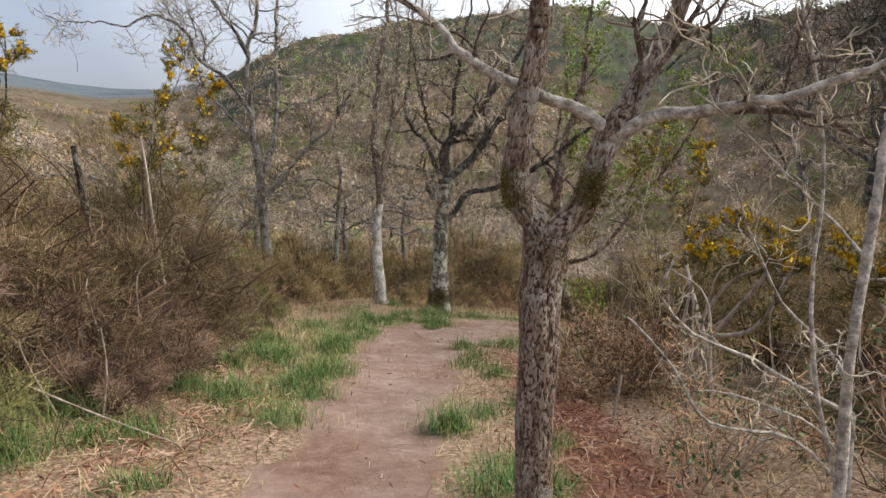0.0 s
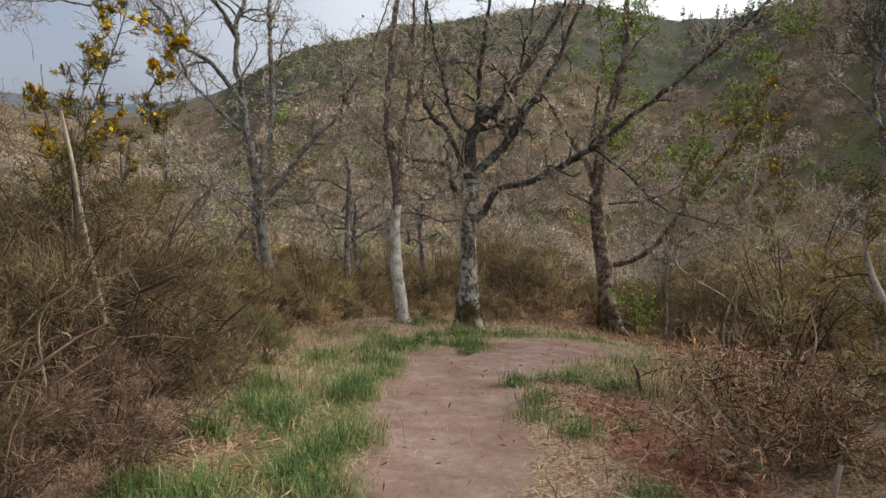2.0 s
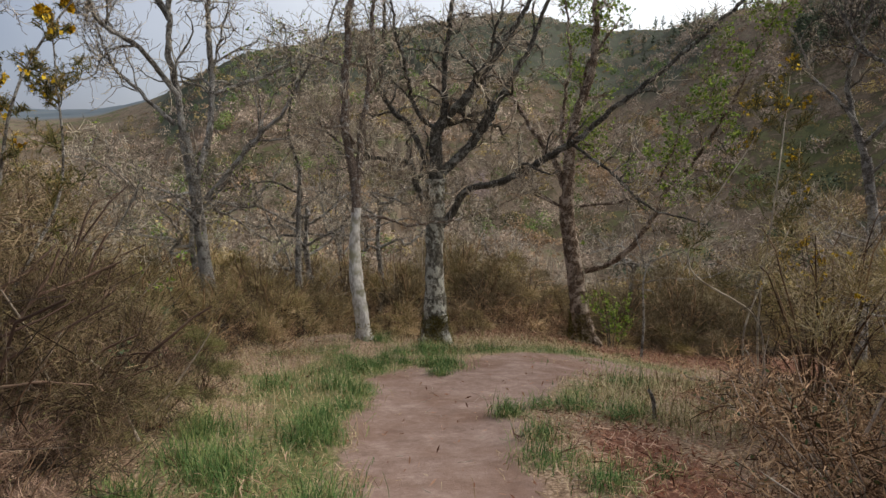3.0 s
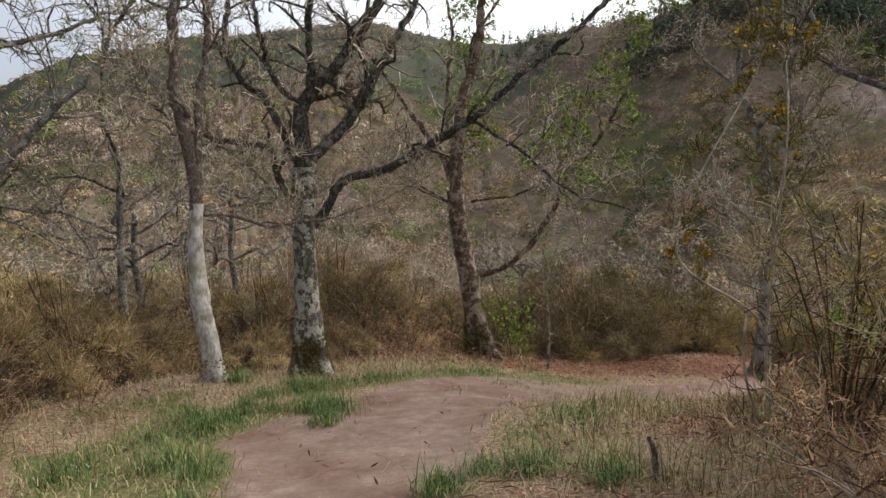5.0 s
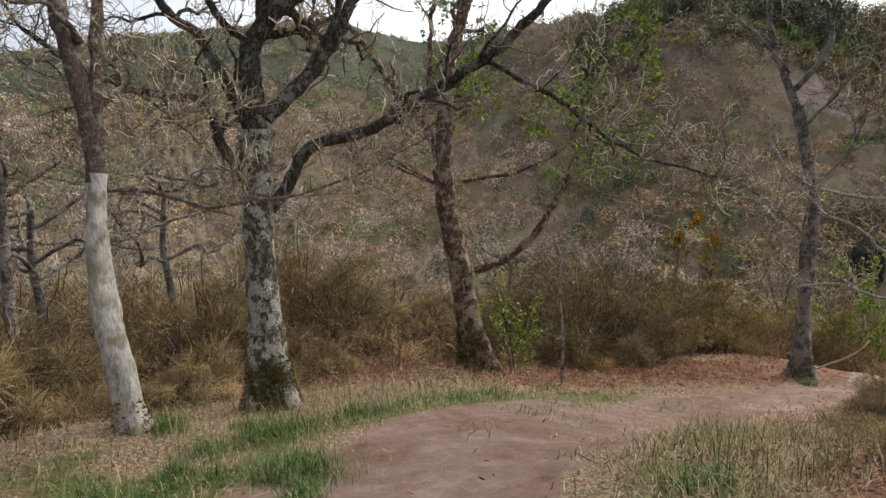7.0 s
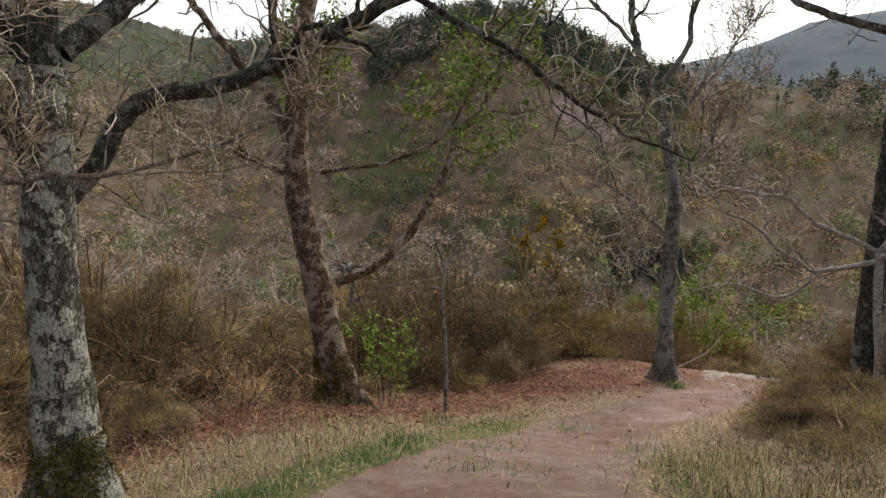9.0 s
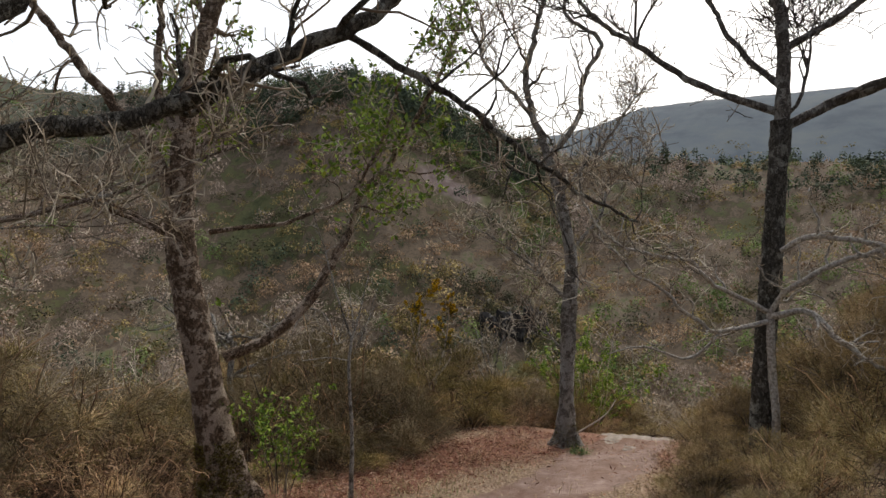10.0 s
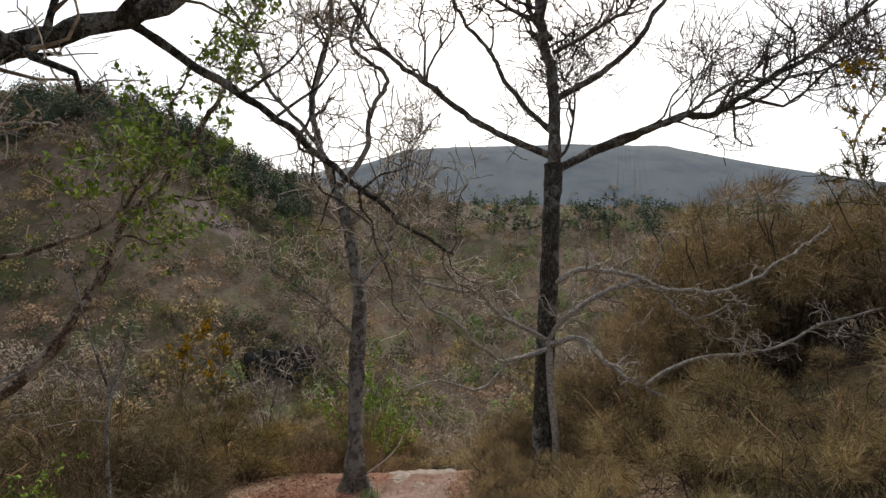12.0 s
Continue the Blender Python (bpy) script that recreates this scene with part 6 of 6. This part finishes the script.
# ---------------------------------------------------------------- scrub, woods and rocks of the valley
def clumps(rng, x, y, radius, tall, per, length, width, up=0.3):
    """Leaves and twigs in the outer shell of many rounded crowns."""
    n = len(x)
    z = height(x, y)
    k = n * per
    d = rng.normal(size=(n, per, 3))
    d[:, :, 2] = np.abs(d[:, :, 2])
    d /= np.linalg.norm(d, axis=2, keepdims=True)
    f = rng.uniform(0.6, 1.0, (n, per, 1))
    rad, hi = np.asarray(radius).reshape(-1, 1, 1), np.asarray(tall).reshape(-1, 1, 1)
    c = np.stack([x, y, z], 1)[:, None, :] + d * f * np.concatenate([rad, rad, hi], 2)
    v = np.cross(d, rng.normal(size=(n, per, 3)))
    v = v / (np.linalg.norm(v, axis=2, keepdims=True) + 1e-9) + d * 0.25 + np.array([0, 0, up]) + rng.normal(scale=0.2, size=(n, per, 3))
    v /= np.linalg.norm(v, axis=2, keepdims=True)
    e = np.cross(v, d + rng.normal(scale=0.22, size=(n, per, 3)))
    e /= np.linalg.norm(e, axis=2, keepdims=True) + 1e-9
    L = length * rng.uniform(0.5, 1.3, (n, per, 1)) * hi
    W = width * rng.uniform(0.5, 1.3, (n, per, 1)) * hi
    V = np.stack([c - e * W * 0.5, c + e * W * 0.5, c + v * L], 2).reshape(-1, 3)
    return V, np.arange(k * 3).reshape(-1, 3)


def polar(rng, n, az0, az1, r0, r1):
    az, r = np.radians(rng.uniform(az0, az1, n)), r0 + (r1 - r0) * rng.uniform(0, 1, n) ** (1.3 if r1 > 100 else 0.8)
    return ORIGIN[0] + r * np.sin(az), ORIGIN[1] + r * np.cos(az)


def patches(x, y):
    """Which kind of growth holds the ground: 1 olive broom, 2 brown bracken, 3 bare trees, 4 green trees, 7 dark scrub."""
    kinds = ((1, 0.0), (2, 0.05), (3, 0.2), (4, -0.2), (7, -0.1))
    fields = []
    for k, more in kinds:
        a, b = x * math.cos(k) + y * math.sin(k) + 31 * k, y * math.cos(k) - x * math.sin(k) - 17 * k
        fields.append(rolling(a, b, 0.10) + 0.8 * rolling(b + 5, a, 0.23) + 0.5 * rolling(a, b + 3, 0.47) + more)
    return np.array([k for k, more in kinds])[np.argmax(np.array(fields), axis=0)]


def cover(name, label, category, mat, seed, groups):
    rng = np.random.default_rng(seed)
    made, tones = [], []
    for n, az0, az1, r0, r1, rad, tall, per, length, width, patch in groups:
        x, y = polar(rng, n, az0, az1, r0, r1)
        if patch:
            ok = patches(x, y) == patch
            ok |= rng.uniform(0, 1, len(x)) < 0.1
            x, y = x[ok], y[ok]
        # little grows on the bare slope and before the crag
        az, r = np.degrees(np.arctan2(x - ORIGIN[0], y - ORIGIN[1])), np.hypot(x - ORIGIN[0], y - ORIGIN[1])
        bare_slope = ((az - 53) / 3.9) ** 2 + ((r - 142) / 6.5) ** 2 < 1
        open_crag = (np.abs(az - 58.5) < 1.6) & (r > 88) & (r < 106)
        ok = ~((bare_slope & (rng.uniform(0, 1, len(x)) < 0.8)) | open_crag)
        x, y = x[ok], y[ok]
        s = rng.uniform(0.6, 1.35, len(x))
        made.append(clumps(rng, x, y, rad * s, tall * s, per, length, width))
        tones.append(np.repeat(rng.uniform(0, 1, len(x)), per * 3))
    V, F = joined(made)
    me = mesh_np(name, V, F, mat)
    me.attributes.new("tone", "FLOAT", "POINT").data.foreach_set("value", np.concatenate(tones).astype(np.float32))
    tagged(new(name, me), label, category, kind="stuff")


cover("hillside_scrub", "olive broom scrub covering the slopes", "scrub", SCRUB_OLIVE, 201, [(700, -50, 110, 25, 42, 1, 1.3, 332, 0.104, 0.032, 1), (3400, -45, 110, 38, 92, 1.2, 1.5, 112, 0.136, 0.063, 1), (4400, 18, 112, 82, 190, 1.6, 1.8, 72, 0.143, 0.146, 1), (5200, -40, 112, 80, 330, 2.2, 2.2, 48, 0.195, 0.237, 1), (500, 55, 112, 300, 520, 4, 3, 29, 0.26, 0.364, 0)])
cover("brown_scrub", "brown dead bracken and heath on the slopes", "scrub", SCRUB_BROWN, 203, [(700, -50, 110, 25, 42, 1, 1, 332, 0.104, 0.032, 2), (3400, -45, 110, 38, 92, 1.2, 1.2, 112, 0.136, 0.063, 2), (4400, 18, 112, 82, 190, 1.6, 1.4, 72, 0.156, 0.164, 2), (5200, -40, 112, 80, 320, 2.2, 1.7, 48, 0.215, 0.255, 2)])
cover("bare_brush", "grey crowns of leafless trees on the slopes", "woods", SCRUB_GREY, 207, [(500, -50, 110, 27, 48, 1.2, 2, 382, 0.16, 0.013, 3), (2400, -45, 110, 40, 100, 1.6, 2.4, 168, 0.16, 0.028, 3), (3000, -40, 112, 85, 200, 2.2, 3.2, 120, 0.143, 0.073, 3), (2600, -40, 75, 150, 280, 2.8, 3.8, 88, 0.163, 0.1, 3)])
cover("green_woods", "trees in fresh green leaf across the valley", "woods", SCRUB_GREEN, 211, [(900, -25, 112, 60, 200, 1.8, 3, 160, 0.085, 0.146, 4), (200, 58, 112, 90, 230, 2.2, 3.6, 120, 0.091, 0.146, 0), (120, 44, 60, 154, 162, 1.5, 2.2, 179, 0.091, 0.164, 0), (1300, -20, 60, 170, 280, 2.4, 3.2, 93, 0.117, 0.2, 4), (30, -30, 100, 25, 60, 0.9, 1.6, 357, 0.096, 0.054, 0)])
cover("dark_scrub", "patches of dark scrub standing for the slopes' shaded hollows", "scrub", HOLLOW, 219, [(1700, -45, 110, 45, 120, 1.5, 1.8, 132, 0.136, 0.069, 7), (1800, -30, 112, 110, 290, 2.4, 2.4, 88, 0.13, 0.164, 7), (150, 44, 62, 149, 155, 1.4, 1.6, 160, 0.104, 0.146, 0), (40, 54, 60, 132, 140, 1.2, 1.3, 160, 0.104, 0.146, 0), (80, 54, 64, 96, 116, 1.6, 2.6, 200, 0.104, 0.109, 0)])
cover("far_woods", "distant woods on the far ridges", "woods", PINE, 213, [(60, 20, 60, 95, 150, 2, 2.6, 120, 0.104, 0.164, 0), (160, 70, 112, 190, 250, 2.6, 4, 99, 0.13, 0.182, 0), (460, 34, 61, 160, 188, 1.9, 5, 160, 0.065, 0.109, 0)])


def pines(count, az0, az1, r0, r1, tall, seed, name):
    """Dark pines: a bare stem and tiers of drooping boughs."""
    rng = np.random.default_rng(seed)
    x, y = polar(rng, count, az0, az1, r0, r1)
    h = tall * rng.uniform(0.6, 1.25, count)
    z = height(x, y)
    base = np.stack([x, y, z - 0.3], 1)
    P = np.stack([base, base + np.stack([0 * x, 0 * x, h], 1)], 1)
    stem_v, stem_f = tubes(P, np.stack([h * 0.018, h * 0.004], 1), 4)
    per = 46
    t = rng.uniform(0.35, 1.0, (count, per))
    a = rng.uniform(0, 6.28, (count, per))
    reach = (1.05 - t) * 0.42 * h[:, None] * rng.uniform(0.5, 1.2, (count, per))
    c = base[:, None, :] + np.stack([0 * t, 0 * t, t * h[:, None]], 2)
    d = np.stack([np.cos(a), np.sin(a), rng.uniform(-0.1, 0.5, a.shape)], 2)
    e = np.stack([-np.sin(a), np.cos(a), rng.normal(scale=0.3, size=a.shape)], 2)
    tip = c + d * reach[:, :, None]
    mid = c + d * reach[:, :, None] * 0.5
    w = (0.05 * h)[:, None, None] * rng.uniform(0.6, 1.4, (count, per, 1))
    V = np.stack([c, mid - e * w, tip, mid + e * w], 2).reshape(-1, 3)
    F = np.arange(len(V)).reshape(-1, 4)
    V, F = joined([(stem_v, stem_f), (V, F)])
    tagged(new(name, mesh_np(name, V, F, PINE)), "dark pine wood along the ridge", "woods", kind="stuff")


pines(120, 35, 60, 156, 186, 5.0, 221, "pine_wood")
pines(110, 58, 90, 180, 250, 6.0, 223, "pine_wood")
pines(60, 20, 36, 230, 310, 6.0, 227, "pine_wood")


def boulder(rng, at, size, mat, parent, name="rock"):
    bm = bmesh.new()
    bmesh.ops.create_icosphere(bm, subdivisions=2, radius=1.0)
    k = rng.uniform(0, 10)
    for v in bm.verts:
        q = noise.noise(v.co * 1.7 + Vector((k, k, k))) * 0.45 + noise.noise(v.co * 4.0 + Vector((k, 0, k))) * 0.15
        v.co = Vector((v.co.x * size[0], v.co.y * size[1], v.co.z * size[2])) * (1 + q)
    me = bpy.data.meshes.new(name)
    bm.to_mesh(me)
    bm.free()
    me.materials.append(mat)
    ob = new(name, me)
    if parent:
        ob.parent = parent
    ob.location = at
    return ob


rng = np.random.default_rng(31)
crag = thing("rock_crag", (88.9, 64.9, -15.4), "dark crag with pale streaks in the ravine", "rock")
for q in range(9):
    dx, dy = (q - 4) * 0.75 + rng.uniform(-0.5, 0.5), rng.uniform(-0.8, 0.8)
    boulder(rng, (dx, dy - dx * 1.1, rng.uniform(-0.6, 0.8)), (rng.uniform(1.0, 1.7), rng.uniform(1.0, 1.7), rng.uniform(2.2, 3.8)), CLIFF, crag)

# pale stones set in the path further down
for x, y, s in [(9.7, 14.75, 0.24), (10.15, 14.5, 0.2), (9.9, 14.95, 0.16), (10.6, 14.8, 0.2), (10.3, 14.1, 0.14), (9.2, 14.3, 0.11), (11.0, 14.4, 0.18)]:
    ob = boulder(rng, g(x, y, -0.045), (s * 1.5, s, 0.035), STONE, None, "path_stone")
    tagged(ob, "flat pale stone half sunk in the path", "stone", "stones in the path")


# ---------------------------------------------------------------- grass, straw and leaf litter
def tuft(x, y, tall, count, mat, label, seed, lean=1.0, foot=0.07):
    rng = np.random.default_rng(seed)
    base = np.stack([rng.normal(0, foot, count), rng.normal(0, foot, count), np.full(count, -0.02)], 1)
    V, F = blades(rng, base, tall, lean, np.full((count, 1), 0.0028))
    ob = thing("grass_tuft", g(x, y, 0.0), label, "grass", "grass tufts")
    part_np("foliage", V, F, mat, ob, kind="stuff")
    dead = rng.normal(0, foot * 1.5, (count // 3, 3)) * [1, 1, 0] - [0, 0, 0.02]
    V, F = blades(rng, dead, tall * 0.8, lean * 1.5, np.full((len(dead), 1), 0.0025))
    part_np("thatch", V, F, STRAW, ob, "straw-coloured dead blades", "stuff")
    return ob


green = [(-1.95, 5.75, 0.34), (-2.36, 7.0, 0.4), (-1.95, 7.6, 0.38), (0.15, 4.9, 0.32), (0.55, 8.4, 0.25), (1.15, 9.3, 0.32), (0.75, 7.2, 0.26), (-2.75, 3.7, 0.5), (-2.35, 2.6, 0.5), (-2.9, 4.7, 0.4), (-2.2, 4.4, 0.28), (-2.45, 4.1, 0.24), (-1.25, 4.9, 0.22), (-1.2, 5.9, 0.22),
         (1.5, 8.9, 0.3), (-1.4, 8.4, 0.2), (-1.25, 9.6, 0.22), (0.95, 4.6, 0.24), (0.45, 3.6, 0.24), (2.1, 10.4, 0.34), (3.85, 15.25, 0.16), (2.0, 13.95, 0.14), (2.5, 14.2, 0.14), (0.75, 13.7, 0.2), (1.1, 13.75, 0.15), (-0.6, 12.4, 0.2), (-1.1, 12.2, 0.2), (-0.3, 13.6, 0.2), (8.6, 14.9, 0.16), (0.9, 5.8, 0.22), (-1.75, 3.4, 0.2)]
rng = np.random.default_rng(77)
green += [(rng.uniform(-2.5, -1.15), rng.uniform(5.5, 12.3), rng.uniform(0.18, 0.36)) for q in range(20)]
green += [(rng.uniform(-2.0, 0.4), rng.uniform(11.6, 13.6), rng.uniform(0.14, 0.28)) for q in range(14)]
green += [(rng.uniform(0.4, 1.4), rng.uniform(3.0, 9.5), rng.uniform(0.14, 0.26)) for q in range(8)]
for q, (x, y, s) in enumerate(green):
    tuft(x, y, s, int(160 + 900 * s), GRASS, "tuft of green grass beside the path", 300 + q, rng.uniform(1.1, 1.7), rng.uniform(0.07, 0.14))


def sown(seed, count, x0, x1, y0, y1, weight):
    rng = np.random.default_rng(seed)
    x, y = rng.uniform(x0, x1, count), rng.uniform(y0, y1, count)
    ok = rng.uniform(0, 1, count) < weight(x, y)
    return rng, np.stack([x[ok], y[ok], height(x[ok], y[ok]) - 0.01], 1)


def off_path(x, y):
    return 0.01 + 0.12 * smooth(1.5, 3.5, x) + (0.99 - 0.12 * smooth(1.5, 3.5, x)) * smooth(-0.16, 0.4, path_gap(x, y))


def stuff(name, V, F, mat, label, category):
    tagged(new(name, mesh_np(name, V, F, mat)), label, category, kind="stuff")


rng, base = sown(401, 130000, -3.2, 6.5, 0.5, 15.5, lambda x, y: turf_zone(x, y) * off_path(x, y) * (rolling(x, y, 3.1) > -0.35) + 0.3 * (rolling(x + 8, y, 2.6) > 0.62) * smooth(1.0, 2.5, x) * (1 - smooth(0.4, 0.9, path_gap(x, y))))
V, F = blades(rng, base, 0.12, 1.9, np.full((len(base), 1), 0.0032))
stuff("green_grass", V, F, GRASS, "short green grass along the path's edge", "grass")

rng, base = sown(409, 120000, -5.5, 9.5, 0.3, 19.0, lambda x, y: off_path(x, y) * (1 - 0.75 * rust_zone(x, y)) * (0.25 + 0.6 * (rolling(x + 7, y, 1.7) > 0)))
V, F = blades(rng, base, 0.17, 2.3, np.full((len(base), 1), 0.003))
stuff("dry_grass", V, F, STRAW, "matted dry straw-coloured grass", "grass")

rng, base = sown(419, 15000, 1.6, 5.6, 8.0, 13.2, lambda x, y: smooth(0.1, 0.8, path_gap(x, y)) * (0.2 + 0.8 * (rolling(x + 2, y, 2.3) > -0.1)))
V, F = blades(rng, base, 0.32, 1.3, np.full((len(base), 1), 0.003))
stuff("tall_dry_grass", V, F, HAY, "tall dry grass and dead bracken on the bank", "grass")

rng, base = sown(423, 60000, -4.5, 7.5, 7.5, 17.2, lambda x, y: smooth(0.15, 0.7, path_gap(x, y)) * (0.15 + 0.85 * (rolling(x, y + 3, 1.3) > -0.1)) * (1 - 0.75 * rust_zone(x, y)) * (0.3 + 0.5 * smooth(13.2, 14.5, y)))
V, F = blades(rng, base, 0.3, 1.7, np.full((len(base), 1), 0.003))
stuff("tussock_grass", V, F, HAY, "olive and straw-coloured tussock grass under the trees", "grass")

rng, base = sown(421, 330000, -5.0, 9.5, 0.3, 19.0, lambda x, y: np.maximum(off_path(x, y) * (0.025 + 0.9 * rust_zone(x, y)), 0.014))
n = len(base)
d = rng.normal(size=(n, 3)) * [1, 1, 0.45]
d /= np.linalg.norm(d, axis=1, keepdims=True)
e = np.cross(d, rng.normal(size=(n, 3)) * [0.4, 0.4, 1])
e /= np.linalg.norm(e, axis=1, keepdims=True)
s = rng.uniform(0.008, 0.045, n)[:, None]
c = base + [0, 0, 0.025] + rng.uniform(0, 0.05, (n, 1)) * [0, 0, 1]
w = rng.uniform(0.08, 0.4, n)[:, None] * 0.012 / 0.02
V = np.stack([c - d * s, c + e * np.minimum(s * w, 0.009), c + d * s, c - e * np.minimum(s * w, 0.009)], 1).reshape(-1, 3)
stuff("leaf_litter", V, np.arange(n * 4).reshape(-1, 4), LITTER, "rust-brown dead leaves and bracken crumbs", "leaves")

def bracken_zone(x, y):
    left = np.exp(-((x + 2.1) / 0.75) ** 2) * smooth(0.5, 1.5, y) * (1 - smooth(6.5, 8.5, y))
    right = np.exp(-((x - 1.1) / 0.5) ** 2) * smooth(0.8, 2.5, y) * (1 - smooth(8.5, 10, y))
    bank = np.exp(-((x - 3.0) / 1.3) ** 2 - ((y - 10.2) / 1.5) ** 2)
    behind = rust_zone(x, y) * (y > 14)
    return np.clip(left + right + bank * 0.8 + behind, 0, 1)


rng, base = sown(427, 75000, -4.0, 9.5, 0.4, 18.5, lambda x, y: off_path(x, y) * bracken_zone(x, y) * (0.25 + 0.75 * (rolling(x + 1, y + 2, 2.1) > -0.2)))
n = len(base)
d = rng.normal(size=(n, 3)) * [1, 1, 0.35]
d *= (rng.uniform(0.03, 0.11, n) / np.linalg.norm(d, axis=1))[:, None]
bow = rng.normal(scale=0.014, size=(n, 3)) + [0, 0, 0.012]
c = base + [0, 0, 0.02] + rng.uniform(0, 0.07, (n, 1)) * [0, 0, 1]
V, F = ribbons(rng, np.stack([c - d, c + bow, c + d], 1), rng.uniform(0.0015, 0.006, (n, 1)) * np.array([0.6, 1, 0.3]))
stuff("dead_bracken", V, F, BRACKEN, "broken pale brown bracken fronds on the ground", "bracken")

rng, base = sown(431, 2600, -2.5, 9.5, 0.4, 15.0, lambda x, y: 0.15 + 0.85 * smooth(0.1, 0.5, path_gap(x, y)))
n = len(base)
a = rng.uniform(0, 6.28, n)
d = np.stack([np.cos(a), np.sin(a), rng.normal(scale=0.15, size=n)], 1) * rng.uniform(0.04, 0.22, n)[:, None]
P = np.stack([base + [0, 0, 0.012] + d * k + rng.normal(scale=0.008, size=(n, 3)) * [1, 1, 0.4] for k in (-0.5, 0, 0.5)], 1)
V, F = tubes(P, np.full((n, 3), 0.0028), 4)
stuff("fallen_twigs", V, F, TWIG_PALE, "small dead twigs lying on the ground", "twigs")

rng, base = sown(433, 6000, -1.5, 9.5, 0.4, 15.0, lambda x, y: smooth(0.1, -0.1, path_gap(x, y)))
n = len(base)
a = rng.uniform(0, 6.28, (n, 1)) + np.arange(5) / 5 * 6.28
s = rng.uniform(0.006, 0.024, (n, 1)) * rng.uniform(0.7, 1.2, (n, 5))
ring = np.stack([np.cos(a) * s, np.sin(a) * s, np.full_like(a, -0.045)], 2) + base[:, None, :]
top = base[:, None, :] + [0, 0, -0.03] + rng.normal(scale=0.002, size=(n, 1, 3))
V = np.concatenate([ring, top], 1).reshape(-1, 3)
i = np.arange(n)[:, None, None] * 6
F = (i + np.array([[0, 1, 5], [1, 2, 5], [2, 3, 5], [3, 4, 5], [4, 0, 5]])[None]).reshape(-1, 3)
stuff("path_grit", V, F, STONE, "small stones and crumbs on the bare path", "gravel")
